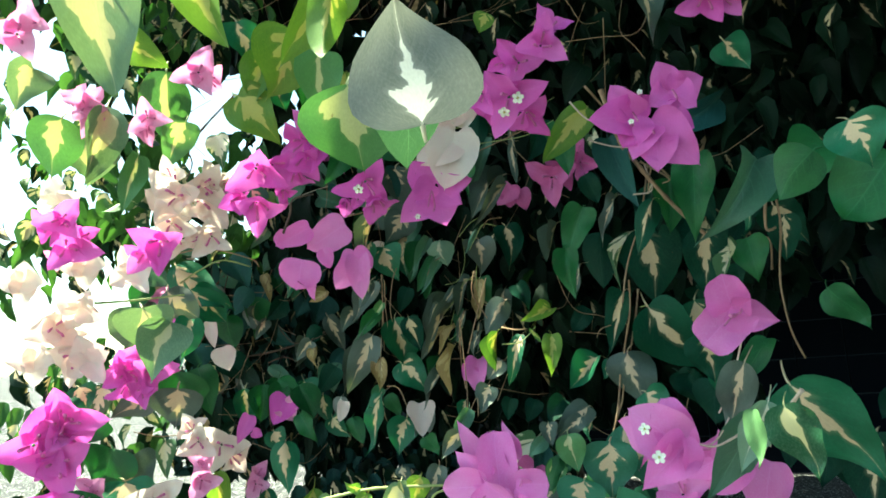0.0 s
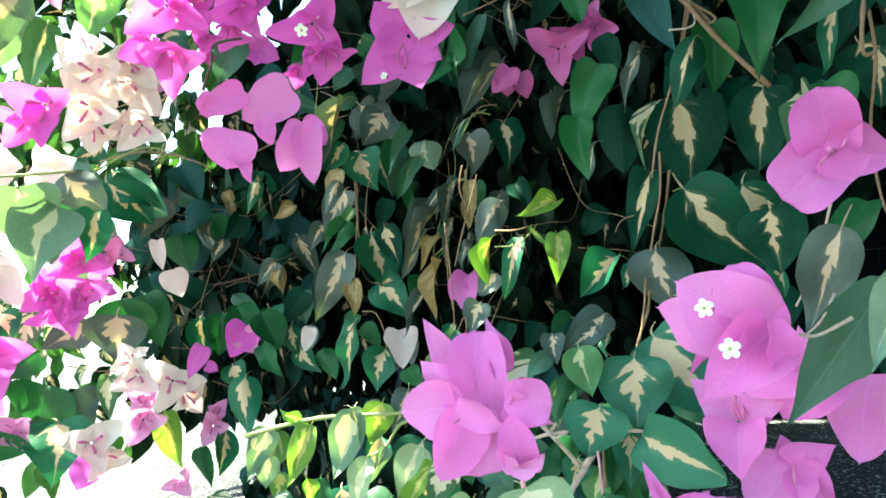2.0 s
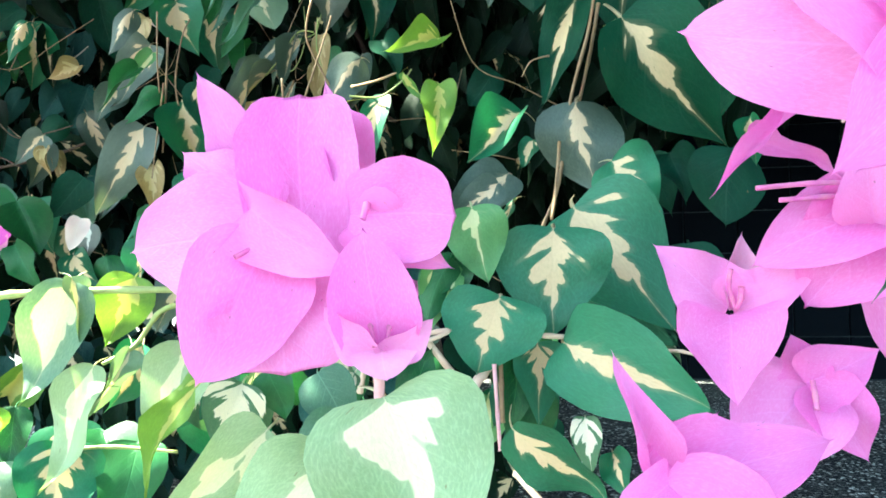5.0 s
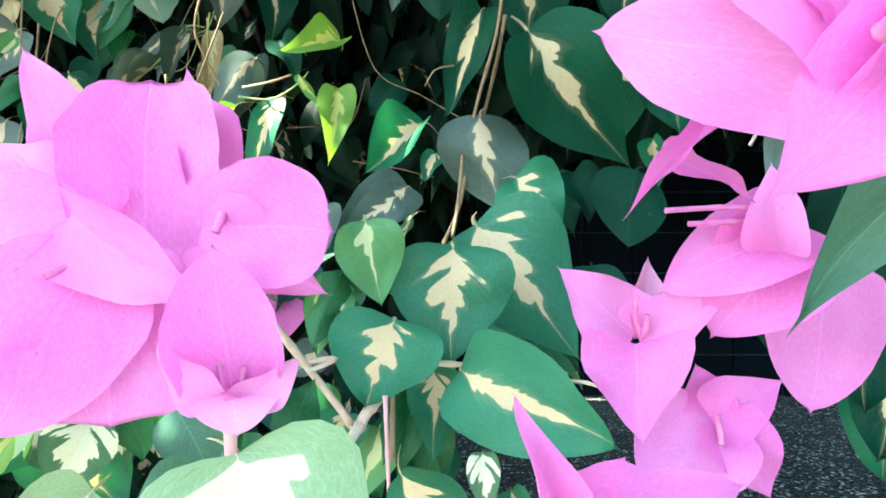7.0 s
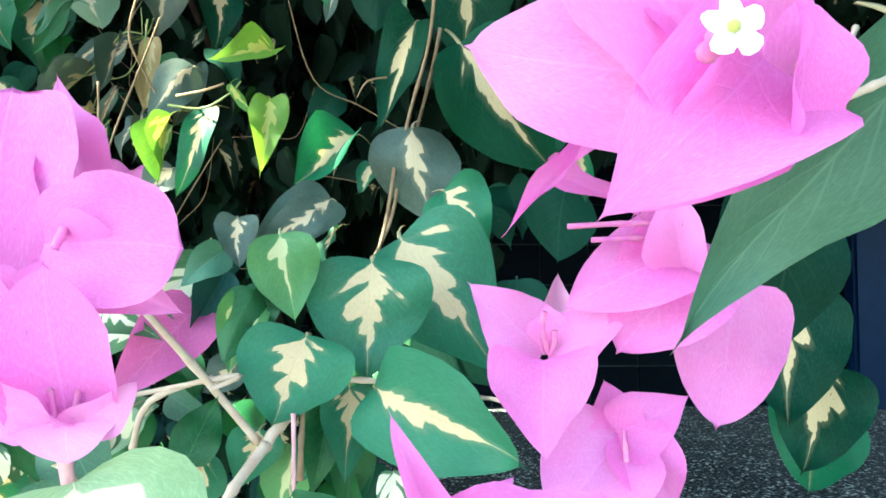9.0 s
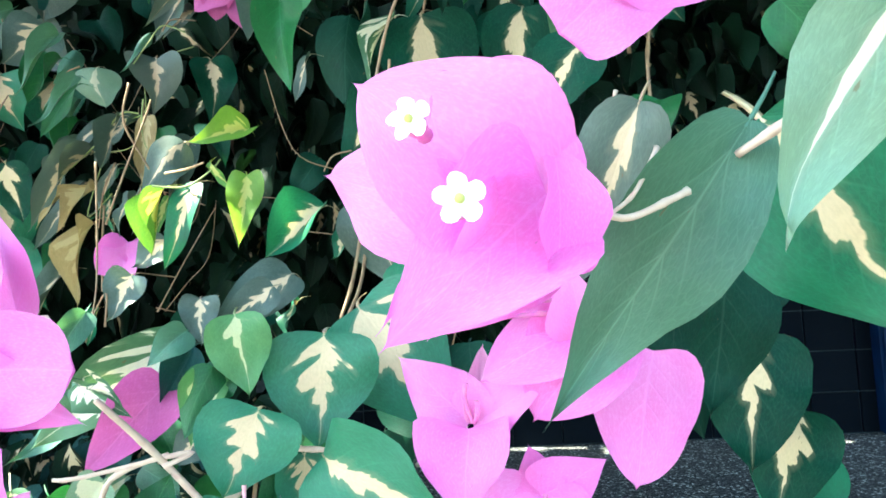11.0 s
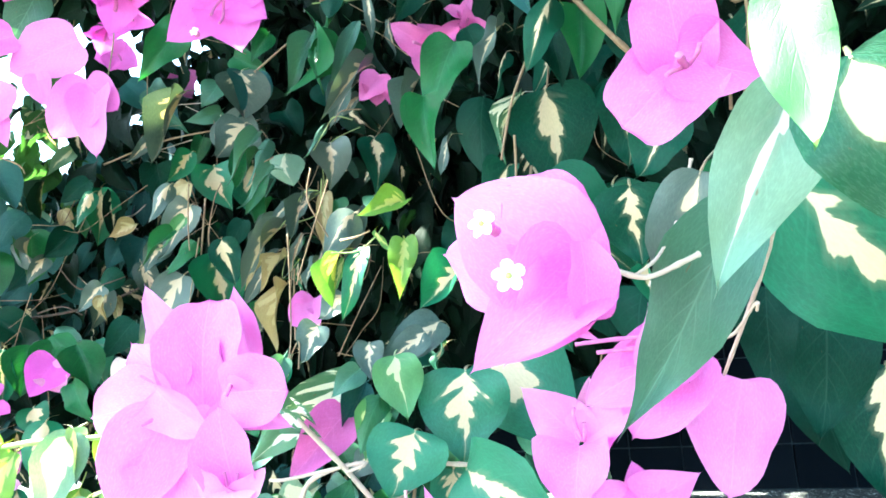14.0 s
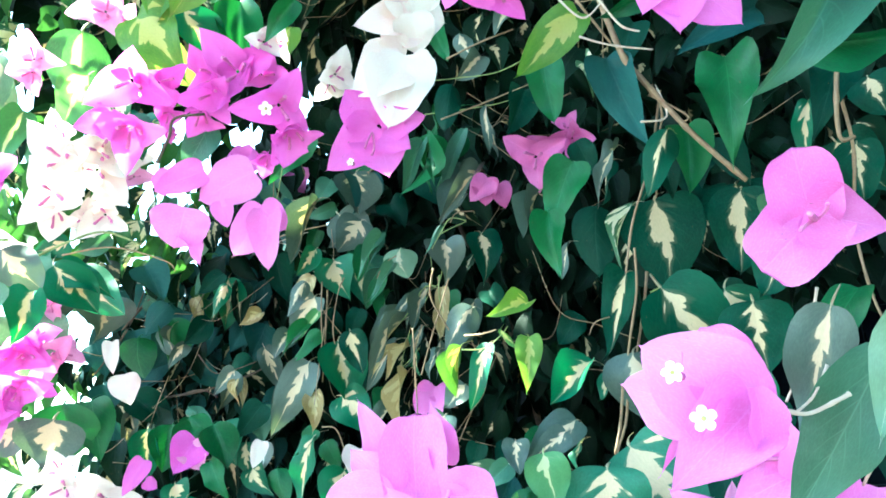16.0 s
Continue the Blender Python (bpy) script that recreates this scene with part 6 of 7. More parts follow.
heads = cluster((-0.3794, 0.9647, 0.3873), "k")
flower(heads, (-0.3832, 0.9571, 0.3832), 0.0618, 27, -14, 100, 50, "k", 0)
flower(heads, (-0.3746, 0.9733, 0.3914), 0.0502, 59, 0, 158, 47, "k", 0)
heads = cluster((-0.4691, 0.8836, 0.3786), "w")
flower(heads, (-0.4639, 0.8807, 0.3668), 0.0759, 34, -13, 100, 60, "w", 0)
flower(heads, (-0.4733, 0.8865, 0.3895), 0.0602, 26, 20, 190, 48, "w", 0)
heads = cluster((-0.0329, 0.9055, 0.2718), "w")
bract(heads, (-0.0329, 0.9055, 0.2718), (-0.0310, 0.8873, 0.2327), 0.0352, -15, "w")
heads = cluster((-0.1259, 0.8924, 0.2833), "w")
bract(heads, (-0.1259, 0.8924, 0.2833), (-0.1325, 0.8863, 0.2591), 0.0165, -17, "w")
heads = cluster((-0.0470, 0.8369, 0.6371), "w")
flower(heads, (-0.0416, 0.8284, 0.6400), 0.0512, 20, -28, 20, 60, "w", 0)
flower(heads, (-0.0519, 0.8445, 0.6341), 0.0412, 3, -59, 53, 57, "w", 0)
heads = cluster((-0.0692, 0.6816, 0.5830), "w")
flower(heads, (-0.0722, 0.6745, 0.5807), 0.0359, 25, -29, 20, 60, "w", 0)
flower(heads, (-0.0652, 0.6877, 0.5853), 0.0289, 60, -28, 44, 63, "w", 0)
heads = cluster((-0.3636, 0.8258, 0.5669), "k")
flower(heads, (-0.3790, 0.7861, 0.6438), 0.0631, 33, -22, 60, 60, "k", 0)
flower(heads, (-0.3839, 0.7813, 0.6579), 0.0509, 18, 10, 122, 64, "k", 0)
flower(heads, (-0.2658, 0.8799, 0.5610), 0.0424, 22, -15, 60, 60, "k", 0)
flower(heads, (-0.2801, 0.8829, 0.5658), 0.0335, -10, -6, 139, 55, "k", 0)
flower(heads, (-0.4340, 0.8173, 0.4890), 0.0427, 35, -10, 60, 60, "k", 0)
flower(heads, (-0.4464, 0.8198, 0.4851), 0.0337, 4, -28, 84, 59, "k", 0)
heads = cluster((-0.3609, 0.9278, 0.2076), "k")
flower(heads, (-0.3838, 0.9546, 0.4405), 0.0388, 27, -23, 10, 60, "k", 0)
flower(heads, (-0.4433, 0.8878, 0.1949), 0.0452, 33, -8, 10, 60, "k", 0)
flower(heads, (-0.4528, 0.8930, 0.2043), 0.0363, 15, 21, 93, 63, "k", 0)
flower(heads, (-0.3068, 0.9613, 0.1161), 0.0388, 23, -3, 10, 60, "k", 0)
flower(heads, (-0.2145, 1.0030, 0.1194), 0.0313, 17, -3, 10, 60, "k", 0)
bract(heads, (-0.3928, 0.9308, 0.1560), (-0.3949, 0.9080, 0.1300), 0.0381, -35, "p")
heads = cluster((0.0807, 0.6262, 0.2404), "s")
bract(heads, (0.0807, 0.6262, 0.2404), (0.0533, 0.6111, 0.2116), 0.0262, -3, "s")
heads = cluster((0.0847, 0.5216, 0.5456), "p")
flower(heads, (0.1029, 0.4928, 0.5582), 0.0432, 1, -9, 20, 66, "p", 0)
flower(heads, (0.1095, 0.4976, 0.5731), 0.0346, 13, 23, 53, 52, "p", 0)
flower(heads, (0.0874, 0.5122, 0.5532), 0.0405, -7, -20, 70, 66, "p", 0)
flower(heads, (0.0766, 0.5242, 0.5603), 0.0316, -42, -16, 128, 61, "p", 0)
flower(heads, (0.0780, 0.5220, 0.5286), 0.0534, -12, -33, 70, 70, "p", 2)
flower(heads, (0.0944, 0.5420, 0.5194), 0.0431, 12, -57, 146, 62, "p", 0)
flower(heads, (0.0561, 0.5204, 0.5339), 0.0395, -27, -21, 10, 60, "p", 0)
flower(heads, (0.0662, 0.5415, 0.5278), 0.0320, -6, -50, 98, 53, "p", 0)
heads = cluster((0.2212, 0.4683, 0.5683), "p")
flower(heads, (0.2129, 0.4641, 0.5670), 0.0394, -22, -48, 10, 60, "p", 0)
flower(heads, (0.2285, 0.4714, 0.5696), 0.0311, 12, -47, 44, 56, "p", 0)
heads = cluster((-0.3384, 0.7495, 0.6684), "k")
flower(heads, (-0.4243, 0.7117, 0.7171), 0.0671, 32, -22, 10, 60, "k", 0)
flower(heads, (-0.4202, 0.7209, 0.7365), 0.0546, 52, 5, 36, 56, "k", 0)
flower(heads, (-0.2416, 0.7487, 0.6711), 0.0562, 20, -20, 10, 60, "k", 0)
flower(heads, (-0.2349, 0.7665, 0.6672), 0.0444, 48, -41, 30, 60, "k", 0)
flower(heads, (-0.2990, 0.7442, 0.6220), 0.0492, 24, -17, 50, 60, "k", 0)
flower(heads, (-0.3071, 0.7563, 0.6120), 0.0393, 16, -51, 110, 54, "k", 0)
flower(heads, (-0.3829, 0.7717, 0.6518), 0.0450, 28, -18, 50, 60, "k", 0)
flower(heads, (-0.4017, 0.7894, 0.6703), 0.0369, 7, 9, 111, 55, "k", 0)
heads = cluster((-0.3051, 0.5910, 0.4693), "p")
flower(heads, (-0.3018, 0.5883, 0.4553), 0.0499, 30, -13, 50, 60, "p", 0)
flower(heads, (-0.2979, 0.6019, 0.4667), 0.0399, 56, 9, 96, 45, "p", 0)
flower(heads, (-0.2974, 0.5732, 0.4766), 0.0431, 30, -15, 10, 60, "p", 0)
flower(heads, (-0.3120, 0.5792, 0.4746), 0.0343, -2, -27, 61, 63, "p", 0)
heads = cluster((-0.4235, 0.8899, 0.3211), "p")
flower(heads, (-0.5032, 0.8618, 0.2631), 0.0993, 32, 0, 10, 64, "p", 0)
flower(heads, (-0.4897, 0.8818, 0.2465), 0.0796, 64, -15, 34, 49, "p", 0)
flower(heads, (-0.4784, 0.8807, 0.2927), 0.0748, 30, -1, 40, 64, "p", 0)
flower(heads, (-0.4962, 0.8807, 0.2815), 0.0599, 2, -22, 114, 51, "p", 0)
flower(heads, (-0.3901, 0.8708, 0.3421), 0.0635, 26, -3, 40, 64, "p", 0)
flower(heads, (-0.3950, 0.8790, 0.3217), 0.0507, 24, -38, 128, 54, "p", 0)
flower(heads, (-0.3562, 0.8762, 0.3789), 0.0590, 31, -12, 40, 64, "p", 0)
flower(heads, (-0.3567, 0.8871, 0.3966), 0.0474, 47, 19, 91, 55, "p", 0)
flower(heads, (-0.3594, 0.8759, 0.3411), 0.0588, 32, -9, 80, 64, "p", 0)
flower(heads, (-0.3599, 0.9000, 0.3470), 0.0478, 64, 4, 160, 62, "p", 0)
heads = cluster((0.0413, 0.6430, 0.5611), "w")
bract(heads, (0.0382, 0.6457, 0.5448), (0.0235, 0.6542, 0.4927), 0.0524, -6, "w")
bract(heads, (0.0363, 0.6467, 0.5437), (0.0001, 0.6526, 0.5166), 0.0453, -12, "w")
bract(heads, (0.0403, 0.6499, 0.5450), (0.0516, 0.6568, 0.5285), 0.0303, 30, "w")
bract(heads, (0.0383, 0.6507, 0.5479), (0.0115, 0.6434, 0.5463), 0.0292, -31, "w")
bract(heads, (0.0450, 0.6406, 0.5751), (0.0673, 0.6466, 0.5700), 0.0362, 40, "w")
bract(heads, (0.0451, 0.6426, 0.5762), (0.0362, 0.6209, 0.6089), 0.0420, 4, "w")
bract(heads, (0.0430, 0.6386, 0.5730), (0.0213, 0.6474, 0.5587), 0.0392, -38, "w")
bract(heads, (0.0430, 0.6405, 0.5761), (0.0021, 0.6375, 0.5648), 0.0281, -40, "w")
bract(heads, (0.0450, 0.6366, 0.5730), (0.0483, 0.6512, 0.5483), 0.0302, 11, "w")

heads = cluster((0.0443, 0.4835, 0.2506), "p")
bract(heads, (0.0326, 0.5061, 0.2678), (0.0185, 0.5117, 0.2948), 0.0144, -5, "Q", 0)
bract(heads, (0.0435, 0.4907, 0.2486), (0.0432, 0.5004, 0.2865), 0.0266, 0, "R", 1)
bract(heads, (0.0476, 0.4981, 0.2598), (0.0387, 0.5051, 0.2866), 0.0168, -21, "Q", 4)
bract(heads, (0.0559, 0.5030, 0.2668), (0.0496, 0.5076, 0.2926), 0.0110, 7, "Q", 2)
bract(heads, (0.0354, 0.4877, 0.2546), (0.0052, 0.5039, 0.2507), 0.0269, -6, "P", 3)
bract(heads, (0.0360, 0.4916, 0.2576), (0.0159, 0.5082, 0.2751), 0.0179, -10, "Q", 3)
bract(heads, (0.0363, 0.4815, 0.2523), (0.0220, 0.4777, 0.2247), 0.0252, -15, "P", 5)
bract(heads, (0.0383, 0.4823, 0.2522), (0.0388, 0.4774, 0.2257), 0.0288, 4, "R", 0)
bract(heads, (0.0335, 0.4778, 0.2589), (0.0548, 0.4691, 0.2449), 0.0168, 36, "Q", 1)
bract(heads, (0.0534, 0.4742, 0.2570), (0.0730, 0.4665, 0.2564), 0.0206, 8, "R", 1)
bract(heads, (0.0537, 0.4752, 0.2554), (0.0737, 0.4726, 0.2459), 0.0138, 4, "Q", 5)
bract(heads, (0.0582, 0.4667, 0.2303), (0.0551, 0.4629, 0.2533), 0.0173, -6, "P", 2)
bract(heads, (0.0582, 0.4662, 0.2296), (0.0475, 0.4620, 0.2393), 0.0076, -42, "q", 4)
bract(heads, (0.0587, 0.4662, 0.2296), (0.0675, 0.4614, 0.2365), 0.0081, 36, "q", 3)
bract(heads, (0.0583, 0.4667, 0.2323), (0.0584, 0.4627, 0.2254), 0.0142, 6, "q", 1)
floret(heads, [(0.0305, 0.4748, 0.2491), (0.0327, 0.4760, 0.2503), (0.0349, 0.4777, 0.2517)], 0.0006)
floret(heads, [(0.0554, 0.4694, 0.2561), (0.0560, 0.4698, 0.2576), (0.0565, 0.4707, 0.2592)], 0.0008)
floret(heads, [(0.0568, 0.4644, 0.2314), (0.0562, 0.4644, 0.2351), (0.0560, 0.4642, 0.2356)], 0.0005)
floret(heads, [(0.0589, 0.4641, 0.2315), (0.0596, 0.4640, 0.2347), (0.0595, 0.4637, 0.2352)], 0.0005)
heads = cluster((0.1500, 0.4260, 0.2815), "p")
bract(heads, (0.1500, 0.4270, 0.2810), (0.1208, 0.4350, 0.3020), 0.0330, -19, "P", 1)
bract(heads, (0.1500, 0.4290, 0.2790), (0.1397, 0.4314, 0.3066), 0.0228, -21, "R", 3)
bract(heads, (0.1490, 0.4290, 0.2800), (0.1205, 0.4600, 0.2930), 0.0260, -46, "P", 0)
bract(heads, (0.1500, 0.4240, 0.2830), (0.1215, 0.4225, 0.2590), 0.0250, 5, "Q", 4)
bract(heads, (0.1490, 0.4250, 0.2810), (0.1299, 0.4269, 0.2602), 0.0200, 0, "Q", 2)
bract(heads, (0.1470, 0.4150, 0.2870), (0.1480, 0.4180, 0.2690), 0.0120, -8, "R", 2)
corolla(heads, (0.1284, 0.4081, 0.2791), 0.0038, -20, 5)
corolla(heads, (0.1250, 0.4190, 0.2930), 0.0036, -38, 8)
bract(heads, (0.1554, 0.4693, 0.2801), (0.1317, 0.4693, 0.2604), 0.0053, 44, "Q", 1)
bract(heads, (0.1447, 0.4757, 0.2743), (0.1701, 0.4771, 0.2652), 0.0061, 5, "Q", 3)
heads = cluster((0.1761, 0.5286, 0.2298), "p")
bract(heads, (0.1751, 0.5301, 0.2297), (0.1556, 0.5398, 0.2502), 0.0232, -22, "Q", 0)
bract(heads, (0.1778, 0.5312, 0.2295), (0.1810, 0.5302, 0.2530), 0.0112, -12, "k", 2)
bract(heads, (0.1756, 0.5278, 0.2291), (0.1949, 0.5114, 0.2426), 0.0207, -22, "Q", 3)
bract(heads, (0.1738, 0.5274, 0.2279), (0.1665, 0.5140, 0.2030), 0.0300, 34, "Q", 5)
floret(heads, [(0.1747, 0.5259, 0.2300), (0.1714, 0.5237, 0.2377), (0.1714, 0.5224, 0.2425)], 0.0008)
floret(heads, [(0.1750, 0.5258, 0.2300), (0.1751, 0.5235, 0.2328), (0.1747, 0.5224, 0.2369)], 0.0009)
heads = cluster((0.1947, 0.5182, 0.2075), "p")
bract(heads, (0.1932, 0.5188, 0.2070), (0.2122, 0.5101, 0.2172), 0.0198, -9, "Q", 1)
bract(heads, (0.1960, 0.5198, 0.2075), (0.1723, 0.5168, 0.1834), 0.0327, 31, "P", 4)
bract(heads, (0.1962, 0.5176, 0.2070), (0.2063, 0.5093, 0.1852), 0.0206, 26, "Q", 2)
bract(heads, (0.1946, 0.5193, 0.2072), (0.1918, 0.5230, 0.2215), 0.0158, -37, "Q", 0)
floret(heads, [(0.1931, 0.5155, 0.2081), (0.1917, 0.5130, 0.2048), (0.1908, 0.5113, 0.2006)], 0.0009)
heads = cluster((0.2069, 0.5030, 0.2599), "p")
bract(heads, (0.2113, 0.5023, 0.2623), (0.1910, 0.5133, 0.2307), 0.0339, 29, "P", 1)
bract(heads, (0.2098, 0.5029, 0.2615), (0.1744, 0.5148, 0.2436), 0.0258, 17, "P", 3)
bract(heads, (0.2017, 0.4998, 0.2551), (0.1933, 0.4947, 0.2774), 0.0167, -60, "Q", 4)
floret(heads, [(0.2051, 0.4981, 0.2660), (0.1873, 0.5027, 0.2667), (0.1698, 0.5072, 0.2657)], 0.0008)
floret(heads, [(0.2067, 0.4998, 0.2636), (0.1916, 0.5033, 0.2630), (0.1775, 0.5076, 0.2623)], 0.0008)
heads = cluster((0.2311, 0.5082, 0.2486), "p")
bract(heads, (0.2342, 0.5134, 0.2492), (0.2214, 0.5102, 0.2088), 0.0345, 44, "P", 0)
heads = cluster((0.1222, 0.4767, 0.1970), "p")
bract(heads, (0.1218, 0.4787, 0.1979), (0.1113, 0.4778, 0.2254), 0.0093, -8, "Q", 2)
bract(heads, (0.1219, 0.4747, 0.1962), (0.1641, 0.4751, 0.2031), 0.0226, -21, "Q", 0)
bract(heads, (0.1207, 0.4739, 0.1952), (0.1476, 0.4654, 0.1802), 0.0271, 12, "P", 3)
bract(heads, (0.1222, 0.4737, 0.1972), (0.1048, 0.4690, 0.1894), 0.0128, 9, "Q", 4)
bract(heads, (0.1248, 0.4804, 0.1958), (0.1414, 0.4841, 0.2086), 0.0175, -11, "Q", 1)
heads = cluster((0.2044, 0.4681, 0.3540), "p")
bract(heads, (0.2067, 0.4711, 0.3508), (0.1943, 0.4572, 0.3779), 0.0261, -41, "R", 2)
bract(heads, (0.2013, 0.4673, 0.3569), (0.2299, 0.4622, 0.3455), 0.0258, 36, "Q", 1)
bract(heads, (0.2107, 0.4689, 0.3584), (0.1831, 0.4732, 0.3359), 0.0316, -2, "R", 0)
floret(heads, [(0.2026, 0.4644, 0.3522), (0.1996, 0.4604, 0.3519), (0.1972, 0.4571, 0.3523)], 0.0014)
floret(heads, [(0.2040, 0.4643, 0.3525), (0.2043, 0.4588, 0.3538), (0.2040, 0.4562, 0.3557)], 0.0008)
floret(heads, [(0.2013, 0.4647, 0.3514), (0.1955, 0.4604, 0.3481), (0.1931, 0.4588, 0.3463)], 0.0008)
heads = cluster((0.0134, 0.6660, 0.4961), "p")
bract(heads, (0.0148, 0.6653, 0.4988), (-0.0219, 0.6620, 0.4660), 0.0376, -32, "p", 1)
bract(heads, (0.0113, 0.6664, 0.4950), (0.0230, 0.6639, 0.4593), 0.0429, -3, "p", 0)
bract(heads, (0.0094, 0.6655, 0.4978), (-0.0062, 0.6469, 0.5197), 0.0327, -9, "p", 2)
bract(heads, (0.0177, 0.6653, 0.4987), (0.0501, 0.6526, 0.4996), 0.0253, 41, "p", 4)
bract(heads, (0.0163, 0.6664, 0.4947), (0.0393, 0.6587, 0.4779), 0.0318, 15, "p", 3)
corolla(heads, (-0.0042, 0.6571, 0.4687), 0.0030, -20, 5)
floret(heads, [(0.0114, 0.6660, 0.4962), (0.0081, 0.6569, 0.4841), (0.0069, 0.6527, 0.4770)], 0.0009)
floret(heads, [(0.0114, 0.6660, 0.4962), (0.0127, 0.6583, 0.4792), (0.0115, 0.6541, 0.4721)], 0.0009)
heads = cluster((-0.2135, 1.0912, 0.6696), "p")
bract(heads, (-0.2133, 1.0908, 0.6718), (-0.2381, 1.0823, 0.6610), 0.0361, -42, "p", 1)
bract(heads, (-0.2133, 1.0908, 0.6718), (-0.1843, 1.0807, 0.6489), 0.0375, 30, "p", 0)
bract(heads, (-0.2135, 1.0914, 0.6689), (-0.2038, 1.0757, 0.6841), 0.0332, 32, "p", 3)
bract(heads, (-0.2184, 1.0911, 0.6721), (-0.2190, 1.0840, 0.6442), 0.0317, -24, "p", 2)
floret(heads, [(-0.2134, 1.0911, 0.6703), (-0.2066, 1.0802, 0.6603), (-0.2040, 1.0771, 0.6541)], 0.0009)
heads = cluster((-0.1676, 1.2067, 0.6837), "k")
bract(heads, (-0.1641, 1.2058, 0.6876), (-0.1900, 1.1977, 0.6747), 0.0361, -38, "s", 1)
bract(heads, (-0.1699, 1.2061, 0.6879), (-0.1520, 1.1987, 0.6545), 0.0377, 13, "s", 0)
bract(heads, (-0.1686, 1.2072, 0.6813), (-0.1417, 1.1912, 0.6923), 0.0328, 34, "s", 3)
# sun fleck on a curled leaf, drawn as two white bracts
heads = cluster((-0.0822, 1.0926, 0.5021), "w")
bract(heads, (-0.0784, 1.0921, 0.5007), (-0.1171, 1.0954, 0.5014), 0.0218, -13, "w", 2)
bract(heads, (-0.0851, 1.0948, 0.5054), (-0.0829, 1.0926, 0.4783), 0.0154, -32, "w", 1)
heads = cluster((0.1744, 0.4962, 0.4943), "p")
bract(heads, (0.1923, 0.4956, 0.5165), (0.1804, 0.4861, 0.5341), 0.0234, -35, "p", 0)
bract(heads, (0.1929, 0.4959, 0.5136), (0.2130, 0.4883, 0.5202), 0.0291, 32, "p", 1)
bract(heads, (0.1911, 0.4956, 0.5158), (0.2073, 0.4907, 0.5007), 0.0250, 20, "p", 3)
bract(heads, (0.1909, 0.4959, 0.5138), (0.1737, 0.4900, 0.5027), 0.0202, 4, "p", 2)
bract(heads, (0.1672, 0.4974, 0.4996), (0.1297, 0.4903, 0.4969), 0.0299, -18, "p", 0)
bract(heads, (0.1652, 0.4974, 0.4997), (0.1470, 0.4875, 0.5201), 0.0266, -43, "p", 4)
bract(heads, (0.1664, 0.4974, 0.4996), (0.1528, 0.4932, 0.4758), 0.0282, 1, "p", 2)
bract(heads, (0.1635, 0.4968, 0.5039), (0.1744, 0.4890, 0.5107), 0.0202, 38, "p", 5)
bract(heads, (0.1750, 0.4981, 0.4949), (0.2045, 0.4959, 0.4595), 0.0387, 36, "p", 1)
bract(heads, (0.1767, 0.4987, 0.4907), (0.1761, 0.4959, 0.4571), 0.0315, 8, "p", 0)
bract(heads, (0.1748, 0.4984, 0.4929), (0.1593, 0.4945, 0.4665), 0.0266, 17, "p", 3)
bract(heads, (0.1831, 0.4983, 0.4942), (0.2035, 0.4926, 0.4851), 0.0315, 17, "p", 5)
corolla(heads, (0.1656, 0.4827, 0.5121), 0.0022, -20, 5)
corolla(heads, (0.1579, 0.4852, 0.4922), 0.0022, -20, 5)
floret(heads, [(0.1927, 0.4947, 0.5153), (0.1907, 0.4853, 0.5095), (0.1899, 0.4799, 0.5043)], 0.0009)
floret(heads, [(0.1631, 0.4961, 0.5016), (0.1616, 0.4867, 0.4961), (0.1612, 0.4813, 0.4911)], 0.0009)
floret(heads, [(0.1744, 0.4975, 0.4918), (0.1727, 0.4881, 0.4865), (0.1721, 0.4826, 0.4816)], 0.0009)
heads = cluster((-0.4404, 0.8690, 0.4811), "w")
bract(heads, (-0.4404, 0.8690, 0.4811), (-0.4132, 0.8696, 0.4788), 0.0316, -1, "w", 0)
bract(heads, (-0.4404, 0.8690, 0.4811), (-0.4366, 0.8612, 0.4478), 0.0314, -34, "w", 1)
bract(heads, (-0.4404, 0.8690, 0.4811), (-0.4636, 0.8446, 0.4805), 0.0311, -19, "w", 2)
bract(heads, (-0.4404, 0.8690, 0.4811), (-0.4382, 0.8656, 0.5081), 0.0316, 48, "w", 3)
heads = cluster((-0.4411, 0.8558, 0.4268), "w")
bract(heads, (-0.4411, 0.8558, 0.4268), (-0.4593, 0.8588, 0.4012), 0.0308, -52, "w", 1)
bract(heads, (-0.4411, 0.8558, 0.4268), (-0.4638, 0.8409, 0.4462), 0.0306, -1, "w", 2)
bract(heads, (-0.4411, 0.8558, 0.4268), (-0.4129, 0.8295, 0.4457), 0.0304, 55, "w", 3)
bract(heads, (-0.4411, 0.8558, 0.4268), (-0.4153, 0.8584, 0.4088), 0.0308, 14, "w", 4)
heads = cluster((-0.4383, 0.8744, 0.3598), "w")
bract(heads, (-0.4383, 0.8744, 0.3598), (-0.4535, 0.8700, 0.3931), 0.0312, 3, "w", 2)
bract(heads, (-0.4383, 0.8744, 0.3598), (-0.4076, 0.8613, 0.3707), 0.0310, 20, "w", 3)
bract(heads, (-0.4383, 0.8744, 0.3598), (-0.4123, 0.8541, 0.3317), 0.0308, -15, "w", 4)
bract(heads, (-0.4383, 0.8744, 0.3598), (-0.4718, 0.8760, 0.3445), 0.0312, -6, "w", 5)
heads = cluster((-0.4964, 0.8529, 0.3655), "w")
bract(heads, (-0.4964, 0.8529, 0.3655), (-0.4702, 0.8535, 0.3628), 0.0305, -10, "w", 3)
bract(heads, (-0.4964, 0.8529, 0.3655), (-0.4920, 0.8447, 0.3350), 0.0303, -38, "w", 4)
